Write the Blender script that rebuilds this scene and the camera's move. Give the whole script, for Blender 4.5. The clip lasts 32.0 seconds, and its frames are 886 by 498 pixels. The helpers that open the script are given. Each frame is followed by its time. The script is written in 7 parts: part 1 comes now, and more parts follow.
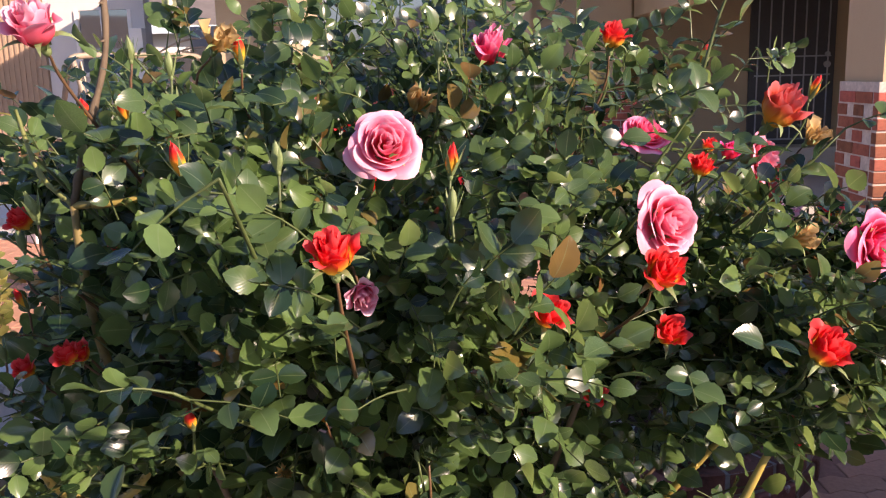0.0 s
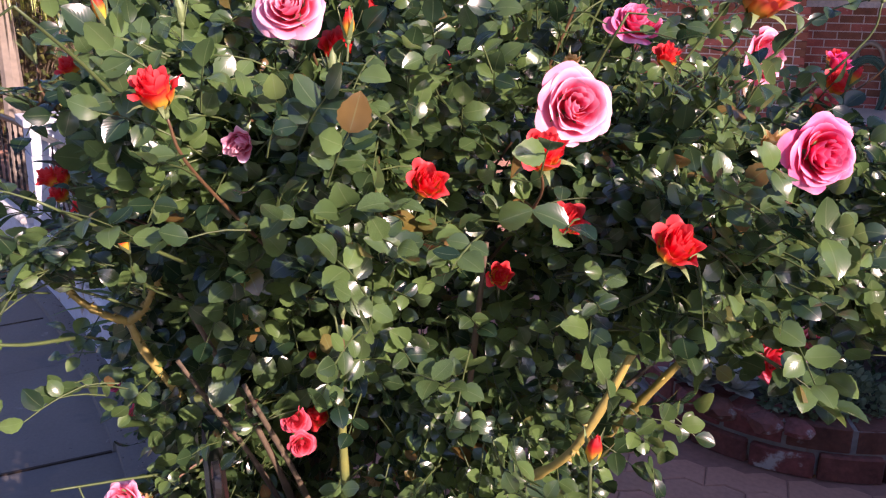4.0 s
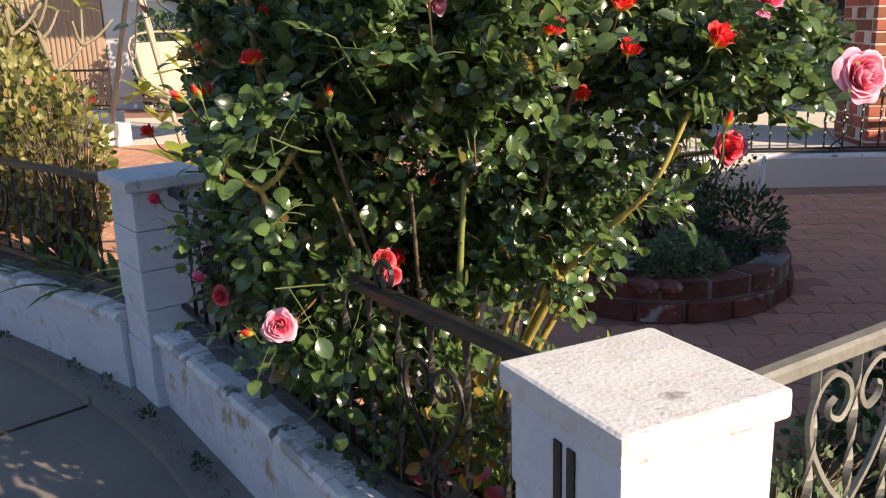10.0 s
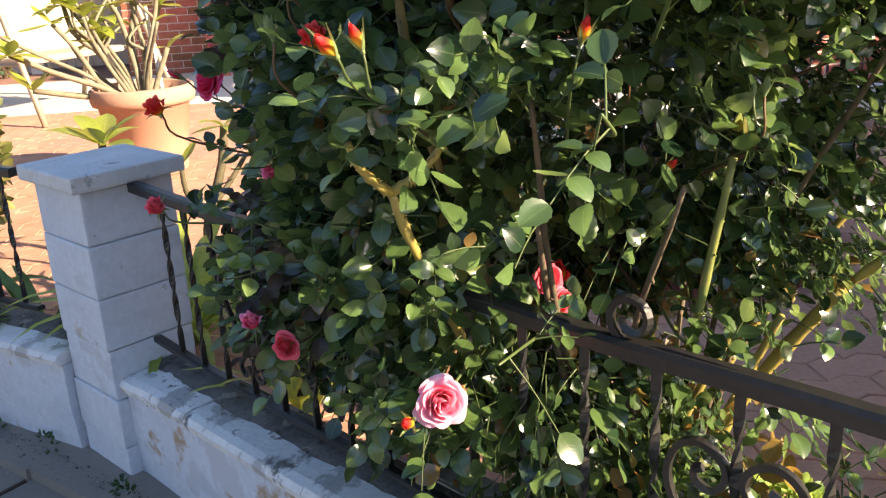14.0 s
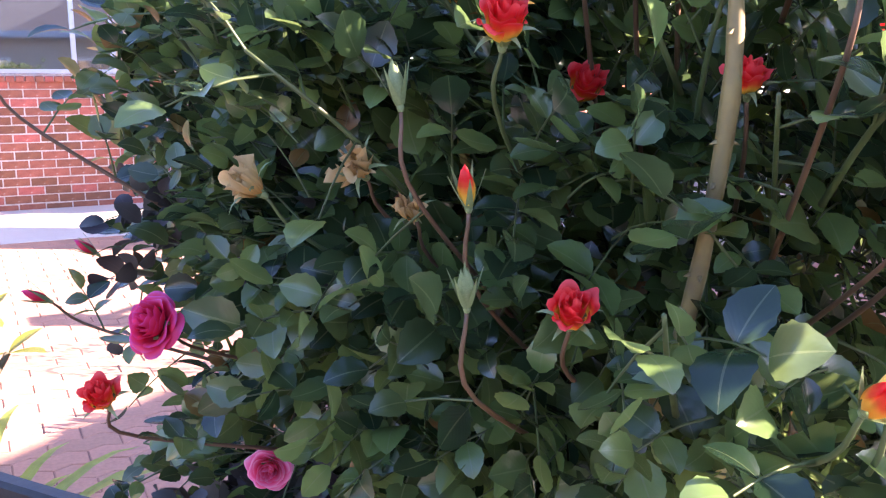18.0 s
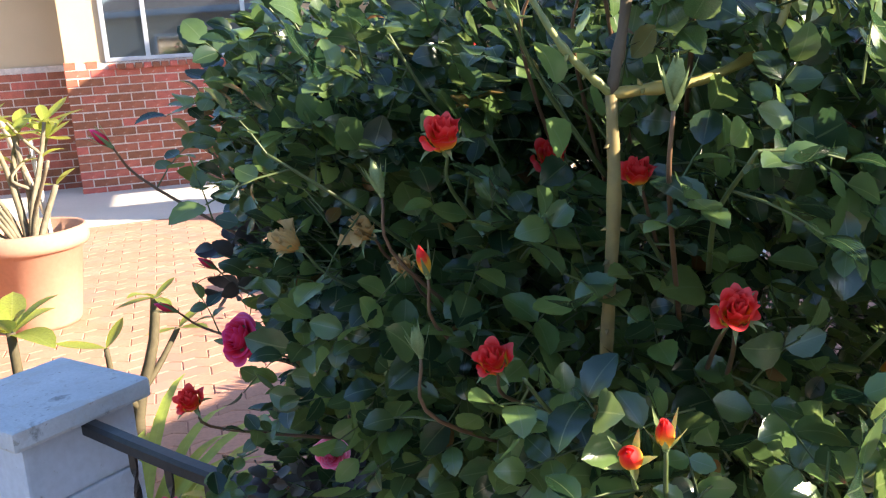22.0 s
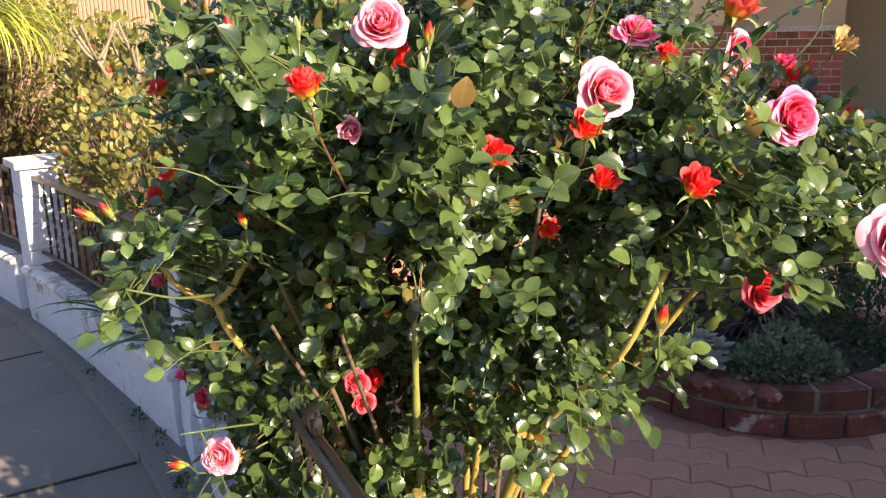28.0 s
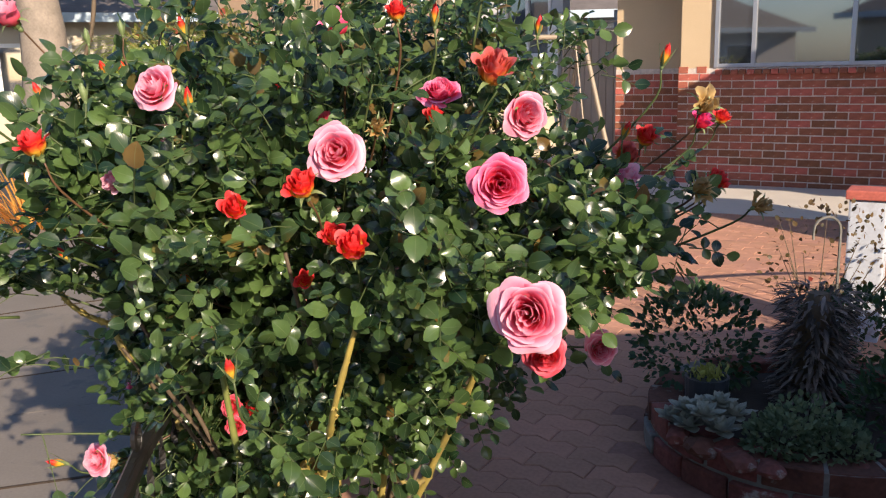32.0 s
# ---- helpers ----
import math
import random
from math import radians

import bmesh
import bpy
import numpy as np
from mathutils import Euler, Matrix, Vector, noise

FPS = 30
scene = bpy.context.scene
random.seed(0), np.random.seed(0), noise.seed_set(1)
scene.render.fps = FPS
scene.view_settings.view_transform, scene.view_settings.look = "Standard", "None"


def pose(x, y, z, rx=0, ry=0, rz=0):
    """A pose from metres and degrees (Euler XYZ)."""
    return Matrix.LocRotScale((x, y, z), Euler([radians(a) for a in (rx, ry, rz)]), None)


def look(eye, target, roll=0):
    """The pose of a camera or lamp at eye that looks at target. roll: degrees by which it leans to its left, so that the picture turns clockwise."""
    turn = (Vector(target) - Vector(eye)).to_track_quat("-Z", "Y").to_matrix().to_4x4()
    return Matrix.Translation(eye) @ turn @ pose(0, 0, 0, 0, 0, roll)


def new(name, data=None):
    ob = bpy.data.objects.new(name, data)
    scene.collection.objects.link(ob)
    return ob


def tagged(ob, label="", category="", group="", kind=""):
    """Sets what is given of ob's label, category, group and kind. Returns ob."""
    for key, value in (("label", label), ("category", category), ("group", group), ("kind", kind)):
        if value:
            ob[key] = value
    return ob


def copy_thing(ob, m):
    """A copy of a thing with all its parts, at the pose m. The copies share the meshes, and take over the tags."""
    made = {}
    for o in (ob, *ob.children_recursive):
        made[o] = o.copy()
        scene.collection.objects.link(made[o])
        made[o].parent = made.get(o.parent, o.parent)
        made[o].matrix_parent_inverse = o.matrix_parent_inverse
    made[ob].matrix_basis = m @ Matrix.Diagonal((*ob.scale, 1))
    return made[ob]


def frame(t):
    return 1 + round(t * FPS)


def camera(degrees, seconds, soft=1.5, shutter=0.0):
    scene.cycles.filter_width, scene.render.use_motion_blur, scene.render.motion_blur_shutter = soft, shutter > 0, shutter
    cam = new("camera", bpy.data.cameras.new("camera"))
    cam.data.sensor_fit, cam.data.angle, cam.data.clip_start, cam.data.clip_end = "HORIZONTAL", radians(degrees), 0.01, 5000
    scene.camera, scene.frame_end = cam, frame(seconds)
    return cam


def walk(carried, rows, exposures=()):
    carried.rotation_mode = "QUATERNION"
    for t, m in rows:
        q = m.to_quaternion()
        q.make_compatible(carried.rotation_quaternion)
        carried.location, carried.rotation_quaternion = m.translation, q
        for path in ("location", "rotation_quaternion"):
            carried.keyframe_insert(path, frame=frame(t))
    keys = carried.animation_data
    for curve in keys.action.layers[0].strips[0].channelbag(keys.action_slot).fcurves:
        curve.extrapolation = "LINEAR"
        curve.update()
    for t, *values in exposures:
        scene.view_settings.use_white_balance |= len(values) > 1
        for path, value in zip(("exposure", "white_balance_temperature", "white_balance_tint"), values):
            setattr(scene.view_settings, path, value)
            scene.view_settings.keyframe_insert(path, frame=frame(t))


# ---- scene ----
cam = camera(53.4, 32.0, soft=1.2)
METRES, EYE, TILT, LEAN, TURN = 5.85, 1.40, 0.0, 0.0, -34.5
ROWS = [
    (0.0, 0.0, 0.0, 0.0, -0.3, -11.35, 1.48),
    (0.5, 0.0075, -0.0004, -0.0001, 0.7, -13.36, 1.81),
    (1.0, 0.0171, 0.0008, -0.0027, 2.57, -15.56, 2.13),
    (1.5, 0.0187, 0.0064, -0.0055, 2.41, -16.85, 2.49),
    (2.0, 0.0144, 0.0187, -0.0059, 1.97, -17.07, 2.32),
    (2.5, 0.0182, 0.0247, -0.0053, 4.5, -16.52, 1.99),
    (3.0, 0.0372, 0.0255, -0.0057, 9.92, -15.81, 1.09),
    (3.5, 0.0536, 0.0218, -0.0078, 15.55, -15.9, 0.73),
    (4.0, 0.0671, 0.0038, -0.0083, 18.27, -16.52, -0.8),
    (4.5, 0.0776, -0.0115, -0.0067, 18.31, -15.92, -1.59),
    (6.5, 0.064, -0.0811, -0.0201, 9.15, -14.82, 0.62),
    (7.0, 0.0589, -0.0909, -0.0216, 7.68, -13.18, 1.2),
    (7.5, 0.0566, -0.1007, -0.0237, 5.66, -11.64, 1.81),
    (8.0, 0.0496, -0.1154, -0.0257, 5.62, -12.1, 2.29),
    (8.5, 0.0394, -0.1224, -0.0264, 5.51, -12.53, 1.5),
    (9.0, 0.0223, -0.1193, -0.0288, 3.64, -13.78, 1.6),
    (9.5, 0.005, -0.1128, -0.0334, 2.24, -14.99, 1.81),
    (10.0, -0.0049, -0.1045, -0.0374, 1.57, -14.85, 1.63),
    (10.5, -0.0161, -0.09, -0.0412, 0.37, -15.67, 1.8),
    (11.0, -0.0271, -0.0784, -0.0455, -1.12, -17.66, 1.13),
    (11.5, -0.045, -0.0681, -0.0491, -4.54, -19.84, 1.83),
    (12.0, -0.0601, -0.061, -0.0491, -6.13, -20.3, 3.05),
    (12.5, -0.0692, -0.0479, -0.0502, -6.11, -20.02, 2.8),
    (13.0, -0.0746, -0.0277, -0.0494, -6.51, -19.48, 2.72),
    (13.5, -0.0786, -0.0151, -0.0464, -6.58, -18.73, 2.63),
    (14.0, -0.089, -0.0001, -0.0448, -8.96, -18.34, 2.81),
    (14.5, -0.1011, 0.0139, -0.042, -11.69, -17.67, 2.79),
    (16.5, -0.1203, 0.0609, -0.0387, -19.48, -13.6, -0.15),
    (17.0, -0.1317, 0.0707, -0.0377, -23.24, -13.45, 0.35),
    (17.5, -0.1366, 0.0841, -0.0378, -26.77, -12.1, -0.19),
    (18.0, -0.1413, 0.1039, -0.0351, -28.87, -10.6, 0.13),
    (18.5, -0.1465, 0.1133, -0.0298, -27.88, -11.63, 1.67),
    (19.0, -0.152, 0.1144, -0.0257, -27.47, -11.85, 1.78),
    (19.5, -0.154, 0.1102, -0.0214, -28.63, -11.52, 0.97),
    (20.0, -0.1551, 0.1067, -0.0193, -29.96, -12.07, 0.6),
    (20.5, -0.1534, 0.0998, -0.0169, -27.89, -12.05, 1.34),
    (21.0, -0.1408, 0.0891, -0.0158, -22.14, -12.23, 1.09),
    (21.5, -0.1289, 0.0782, -0.0162, -18.2, -13.61, 1.86),
    (22.0, -0.1261, 0.0693, -0.0155, -18.12, -13.43, 3.49),
    (22.5, -0.1221, 0.0623, -0.0156, -15.42, -12.7, 3.25),
    (23.0, -0.1042, 0.0542, -0.0165, -10.52, -12.72, 1.75),
    (23.5, -0.0929, 0.0446, -0.0141, -7.04, -12.78, 2.4),
    (24.0, -0.0821, 0.0295, -0.0151, -4.45, -12.93, 2.41),
    (24.5, -0.0656, 0.017, -0.0136, -0.52, -13.12, 1.69),
    (26.5, -0.0024, -0.0251, -0.013, 9.22, -12.96, 0.86),
    (27.0, 0.0202, -0.0313, -0.012, 11.01, -12.46, -0.04),
    (27.5, 0.04, -0.0366, -0.0124, 13.05, -13.43, 0.34),
    (28.0, 0.0541, -0.0478, -0.0136, 13.97, -14.0, 1.17),
    (28.5, 0.0702, -0.0584, -0.0143, 14.66, -14.22, 1.02),
    (29.0, 0.0898, -0.0584, -0.0124, 17.24, -13.34, 0.64),
    (29.5, 0.113, -0.0507, -0.0136, 21.39, -12.87, 0.22),
    (30.0, 0.1212, -0.0376, -0.0145, 22.78, -13.37, 1.59),
    (30.5, 0.1258, -0.0201, -0.0151, 22.95, -13.84, 2.43),
    (31.0, 0.1341, -0.0115, -0.0132, 24.6, -13.44, 2.04),
    (31.5, 0.156, -0.0091, -0.0097, 28.6, -12.44, 0.67),
    (32.0, 0.1696, -0.0131, -0.0083, 30.01, -11.65, 1.3),
]
EXPOSURES = [(0.0, 1.1, 6700, 30), (1.0, 1.18, 6000, 44), (2.5, 1.25, 5900, 50), (4.5, 1.12, 6300, 40), (9.0, 0.95, 6500, 16), (12.5, 1.72, 7400, 14), (15.0, 2.0, 6500, 16), (17.0, 2.6, 5700, 32), (18.2, 3.1, 6200, 40), (19.0, 2.8, 6200, 24), (20.0, 2.85, 6300, 25), (21.0, 2.6, 6300, 23), (22.0, 2.15, 6300, 14), (24.5, 1.5, 6700, 12), (26.5, 1.58, 7200, 18), (28.5, 1.65, 7300, 21), (30.0, 1.32, 7100, 18), (31.0, 1.2, 6900, 17), (32.0, 0.72, 6400, 17)]
walk(cam, [(t, pose(0, 0, EYE, TILT, LEAN, TURN) @ pose(METRES * x, METRES * y, METRES * z, 90 + pitch, roll, yaw)) for t, x, y, z, yaw, pitch, roll in ROWS], EXPOSURES)


# ---- world, sun, exposure ----
SUN_AZ, SUN_EL = 158.0, 24.0            # compass-like azimuth from +y towards +x, and height, in degrees
sun_dir = Vector((math.sin(radians(SUN_AZ)) * math.cos(radians(SUN_EL)),
                  math.cos(radians(SUN_AZ)) * math.cos(radians(SUN_EL)), math.sin(radians(SUN_EL))))
world = bpy.data.worlds.new("sky")
scene.world = world
world.use_nodes = True
wn = world.node_tree.nodes
sky = wn.new("ShaderNodeTexSky")
sky.sky_type, sky.sun_disc = "NISHITA", False
sky.ozone_density = 4.0
sky.sun_elevation, sky.sun_rotation = radians(SUN_EL), radians(SUN_AZ)
world.node_tree.links.new(sky.outputs[0], wn["Background"].inputs[0])
wn["Background"].inputs[1].default_value = 0.102
lamp = bpy.data.lights.new("sun", "SUN")
lamp.energy, lamp.angle, lamp.color = 5.0, radians(0.53), (1.0, 0.84, 0.62)
sun = new("sun", lamp)
sun.matrix_world = look(tuple(sun_dir * 30), (0, 0, 0))


# ---- materials ----
def mat(name, col, rough=0.6, metal=0.0, vary=0.25, scale=8.0, fine=60.0, bump=0.15, col2=None, spec=0.5,
        translucent=0.0, island=0.0, rnd=0.0, stains=None):
    """A surface with variation at two scales, a fine relief and, if asked, a random shade per piece."""
    m = bpy.data.materials.new(name)
    m.use_nodes = True
    nt, N, L = m.node_tree, m.node_tree.nodes, m.node_tree.links
    b = N["Principled BSDF"]
    b.inputs["Roughness"].default_value, b.inputs["Metallic"].default_value = rough, metal
    b.inputs["Specular IOR Level"].default_value = spec
    tc = N.new("ShaderNodeTexCoord")
    n1 = N.new("ShaderNodeTexNoise")
    n1.inputs["Scale"].default_value, n1.inputs["Detail"].default_value = scale, 5
    n2 = N.new("ShaderNodeTexNoise")
    n2.inputs["Scale"].default_value, n2.inputs["Detail"].default_value = fine, 4
    for n in (n1, n2):
        L.new(tc.outputs["Object"], n.inputs["Vector"])
    c2 = col2 or tuple(max(0.0, c * (1 - 1.6 * vary)) for c in col)
    ramp = N.new("ShaderNodeValToRGB")
    ramp.color_ramp.elements[0].position, ramp.color_ramp.elements[1].position = 0.32, 0.68
    ramp.color_ramp.elements[0].color, ramp.color_ramp.elements[1].color = (*c2, 1), (*col, 1)
    mix = N.new("ShaderNodeMath")
    mix.operation = "MULTIPLY_ADD"
    mix.inputs[1].default_value = 0.4
    L.new(n2.outputs[0], mix.inputs[0])
    sc = N.new("ShaderNodeMath")
    sc.operation = "MULTIPLY"
    sc.inputs[1].default_value = 0.6
    L.new(n1.outputs[0], sc.inputs[0])
    L.new(sc.outputs[0], mix.inputs[2])
    L.new(mix.outputs[0], ramp.inputs[0])
    out = ramp.outputs[0]
    for stain in stains or ():
        n3 = N.new("ShaderNodeTexNoise")
        n3.inputs["Scale"].default_value, n3.inputs["Detail"].default_value, n3.inputs["Roughness"].default_value = stain[1], 8, 0.65
        L.new(tc.outputs["Object"], n3.inputs["Vector"])
        r3 = N.new("ShaderNodeValToRGB")
        r3.color_ramp.elements[0].position, r3.color_ramp.elements[1].position = stain[2], stain[2] + 0.05
        L.new(n3.outputs[0], r3.inputs[0])
        mx = N.new("ShaderNodeMix")
        mx.data_type = "RGBA"
        L.new(r3.outputs[0], mx.inputs[0])
        L.new(out, mx.inputs[6])
        mx.inputs[7].default_value = (*stain[0], 1)
        out = mx.outputs[2]
    if island or rnd:
        src = N.new("ShaderNodeNewGeometry").outputs["Random Per Island"] if island else N.new("ShaderNodeObjectInfo").outputs["Random"]
        k = island or rnd
        mr = N.new("ShaderNodeMapRange")
        mr.inputs["To Min"].default_value, mr.inputs["To Max"].default_value = 1 - k, 1 + k
        L.new(src, mr.inputs[0])
        hs = N.new("ShaderNodeHueSaturation")
        L.new(mr.outputs[0], hs.inputs["Value"])
        mh = N.new("ShaderNodeMapRange")
        mh.inputs["To Min"].default_value, mh.inputs["To Max"].default_value = 0.5 + 0.035 * k, 0.5 - 0.035 * k
        L.new(src, mh.inputs[0])
        L.new(mh.outputs[0], hs.inputs["Hue"])
        L.new(out, hs.inputs["Color"])
        out = hs.outputs[0]
    L.new(out, b.inputs["Base Color"])
    if bump:
        bp = N.new("ShaderNodeBump")
        bp.inputs["Strength"].default_value, bp.inputs["Distance"].default_value = bump, 0.006
        L.new(mix.outputs[0], bp.inputs["Height"])
        L.new(bp.outputs[0], b.inputs["Normal"])
    if translucent:
        tr = N.new("ShaderNodeBsdfTranslucent")
        L.new(out, tr.inputs[0])
        ms = N.new("ShaderNodeMixShader")
        ms.inputs[0].default_value = translucent
        L.new(b.outputs[0], ms.inputs[1])
        L.new(tr.outputs[0], ms.inputs[2])
        L.new(ms.outputs[0], N["Material Output"].inputs[0])
    return m


def leaf_mat(name, dark, light, vein, rough=0.32, trans=0.22, spec=0.5, age=None):
    """Glossy leaf: paler midrib and side veins along its own coordinates, a shade of its own per leaflet."""
    m = bpy.data.materials.new(name)
    m.use_nodes = True
    N, L = m.node_tree.nodes, m.node_tree.links
    b = N["Principled BSDF"]
    b.inputs["Roughness"].default_value = rough
    b.inputs["Specular IOR Level"].default_value = spec
    geo = N.new("ShaderNodeNewGeometry")
    ramp = N.new("ShaderNodeValToRGB")
    e = ramp.color_ramp.elements
    e[0].color, e[1].color = (*dark, 1), (*light, 1)
    e[0].position, e[1].position = 0.1, 0.93
    if age:
        x = e.new(0.975)
        x.color = (*light, 1)
        x = e.new(0.993)
        x.color = (*age, 1)
    L.new(geo.outputs["Random Per Island"], ramp.inputs[0])
    uv = N.new("ShaderNodeUVMap")
    sep = N.new("ShaderNodeSeparateXYZ")
    L.new(uv.outputs[0], sep.inputs[0])
    ab = N.new("ShaderNodeMath")
    ab.operation = "ABSOLUTE"
    L.new(sep.outputs[0], ab.inputs[0])
    rib = N.new("ShaderNodeMath")
    rib.operation = "LESS_THAN"
    rib.inputs[1].default_value = 0.045
    L.new(ab.outputs[0], rib.inputs[0])
    sv = N.new("ShaderNodeMath")
    sv.operation = "MULTIPLY_ADD"
    sv.inputs[1].default_value = -0.45
    L.new(ab.outputs[0], sv.inputs[0])
    L.new(sep.outputs[1], sv.inputs[2])
    wv = N.new("ShaderNodeMath")
    wv.operation = "MULTIPLY"
    wv.inputs[1].default_value = 52.0
    L.new(sv.outputs[0], wv.inputs[0])
    sn = N.new("ShaderNodeMath")
    sn.operation = "SINE"
    L.new(wv.outputs[0], sn.inputs[0])
    mx = N.new("ShaderNodeMix")
    mx.data_type = "RGBA"
    k = N.new("ShaderNodeMath")
    k.operation = "MULTIPLY"
    k.inputs[1].default_value = 0.28
    L.new(rib.outputs[0], k.inputs[0])
    L.new(k.outputs[0], mx.inputs[0])
    L.new(ramp.outputs[0], mx.inputs[6])
    mx.inputs[7].default_value = (*vein, 1)
    no = N.new("ShaderNodeTexNoise")
    no.inputs["Scale"].default_value = 35.0
    tc = N.new("ShaderNodeTexCoord")
    L.new(tc.outputs["Object"], no.inputs["Vector"])
    hs = N.new("ShaderNodeHueSaturation")
    mr = N.new("ShaderNodeMapRange")
    mr.inputs["To Min"].default_value, mr.inputs["To Max"].default_value = 0.6, 1.4
    L.new(no.outputs[0], mr.inputs[0])
    L.new(mr.outputs[0], hs.inputs["Value"])
    L.new(mx.outputs[2], hs.inputs["Color"])
    L.new(hs.outputs[0], b.inputs["Base Color"])
    bp = N.new("ShaderNodeBump")
    bp.inputs["Strength"].default_value, bp.inputs["Distance"].default_value = 0.07, 0.0003
    L.new(sn.outputs[0], bp.inputs["Height"])
    L.new(bp.outputs[0], b.inputs["Normal"])
    tr = N.new("ShaderNodeBsdfTranslucent")
    tl = N.new("ShaderNodeHueSaturation")
    tl.inputs["Hue"].default_value, tl.inputs["Value"].default_value = 0.47, 2.2
    L.new(hs.outputs[0], tl.inputs["Color"])
    L.new(tl.outputs[0], tr.inputs[0])
    ms = N.new("ShaderNodeMixShader")
    ms.inputs[0].default_value = trans
    L.new(b.outputs[0], ms.inputs[1])
    L.new(tr.outputs[0], ms.inputs[2])
    L.new(ms.outputs[0], N["Material Output"].inputs[0])
    return m


def petal_mat(name, axis, stops, rough=0.45, trans=0.3):
    """Petal colour that runs from the flower's heart (0) to its rim (1), by radius or by height in the flower's own space (unit size)."""
    m = bpy.data.materials.new(name)
    m.use_nodes = True
    N, L = m.node_tree.nodes, m.node_tree.links
    b = N["Principled BSDF"]
    b.inputs["Roughness"].default_value = rough
    b.inputs["Specular IOR Level"].default_value = 0.25
    uv = N.new("ShaderNodeUVMap")
    sep = N.new("ShaderNodeSeparateXYZ")
    L.new(uv.outputs[0], sep.inputs[0])
    no = N.new("ShaderNodeTexNoise")
    no.inputs["Scale"].default_value, no.inputs["Detail"].default_value = 3.0, 4
    tc = N.new("ShaderNodeTexCoord")
    L.new(tc.outputs["Object"], no.inputs["Vector"])
    ad = N.new("ShaderNodeMath")
    ad.operation = "MULTIPLY_ADD"
    ad.inputs[1].default_value = 0.3
    L.new(no.outputs[0], ad.inputs[0])
    L.new(sep.outputs[1 if axis == "length" else 0], ad.inputs[2])
    ad2 = N.new("ShaderNodeMath")
    ad2.operation = "SUBTRACT"
    ad2.inputs[1].default_value = 0.15
    L.new(ad.outputs[0], ad2.inputs[0])
    ramp = N.new("ShaderNodeValToRGB")
    e = ramp.color_ramp.elements
    e[0].position, e[0].color = stops[0][0], (*stops[0][1], 1)
    e[1].position, e[1].color = stops[-1][0], (*stops[-1][1], 1)
    for p, c in stops[1:-1]:
        x = e.new(p)
        x.color = (*c, 1)
    L.new(ad2.outputs[0], ramp.inputs[0])
    L.new(ramp.outputs[0], b.inputs["Base Color"])
    tr = N.new("ShaderNodeBsdfTranslucent")
    L.new(ramp.outputs[0], tr.inputs[0])
    ms = N.new("ShaderNodeMixShader")
    ms.inputs[0].default_value = trans
    L.new(b.outputs[0], ms.inputs[1])
    L.new(tr.outputs[0], ms.inputs[2])
    L.new(ms.outputs[0], N["Material Output"].inputs[0])
    return m


M_WALK = mat("sidewalk_concrete", (0.225, 0.2, 0.172), 0.9, vary=0.16, scale=2.5, fine=90, bump=0.25, stains=[((0.16, 0.15, 0.135), 3.0, 0.58), ((0.1, 0.095, 0.09), 22.0, 0.66), ((0.3, 0.28, 0.26), 9.0, 0.66)])
M_ROAD = mat("asphalt", (0.06, 0.06, 0.06), 0.95, scale=4, fine=120, bump=0.4)
M_PAINT = mat("white_painted_block", (0.58, 0.62, 0.68), 0.8, vary=0.15, scale=6, fine=70, bump=0.5, stains=[((0.46, 0.48, 0.52), 6.0, 0.555), ((0.36, 0.26, 0.17), 5.5, 0.605), ((0.3, 0.27, 0.25), 60.0, 0.68), ((0.3, 0.28, 0.27), 24.0, 0.67)])
M_PAINTCAP = mat("weathered_white_cap", (0.6, 0.6, 0.59), 0.95, vary=0.14, scale=14, fine=150, bump=0.55, stains=[((0.36, 0.34, 0.31), 75, 0.61), ((0.5, 0.48, 0.45), 20, 0.58), ((0.27, 0.26, 0.25), 7, 0.6), ((0.3, 0.25, 0.17), 14, 0.7)])
M_COPING = mat("dirty_white_coping", (0.7, 0.7, 0.69), 0.9, vary=0.14, scale=12, fine=90, bump=0.7, stains=[((0.36, 0.35, 0.34), 9, 0.52), ((0.13, 0.125, 0.12), 12, 0.59)])
M_IRON = mat("black_wrought_iron", (0.045, 0.043, 0.042), 0.36, 0.5, vary=0.3, scale=12, fine=80, bump=0.12)
M_GATEIRON = mat("weathered_grey_iron", (0.27, 0.26, 0.23), 0.5, 0.3, vary=0.3, scale=16, fine=90, bump=0.15)
M_PAVER = mat("red_paver", (0.55, 0.285, 0.185), 0.85, vary=0.2, scale=5, fine=80, bump=0.3, rnd=0.08, stains=[((0.42, 0.22, 0.155), 2.2, 0.55)])
M_PAVERS = mat("red_pavers_far", (0.55, 0.285, 0.185), 0.85, vary=0.2, scale=5, fine=80, bump=0.3, island=0.08, stains=[((0.42, 0.22, 0.155), 2.2, 0.55)])
M_GROUT = mat("paver_joint_sand", (0.36, 0.185, 0.135), 0.95, scale=12, bump=0.2)
M_BRICK = mat("red_brick", (0.43, 0.135, 0.078), 0.85, vary=0.3, scale=14, fine=90, bump=0.5, rnd=0.4, stains=[((0.45, 0.33, 0.27), 16.0, 0.66)])
M_BRICKS = mat("red_bricks_joined", (0.43, 0.135, 0.078), 0.85, vary=0.3, scale=14, fine=90, bump=0.5, island=0.4, stains=[((0.45, 0.33, 0.27), 16.0, 0.66)])
M_MORTAR = mat("mortar", (0.72, 0.62, 0.54), 0.95, scale=20, bump=0.3)
M_STUCCO = mat("tan_stucco", (0.56, 0.43, 0.27), 0.9, vary=0.06, scale=3, fine=140, bump=0.5)
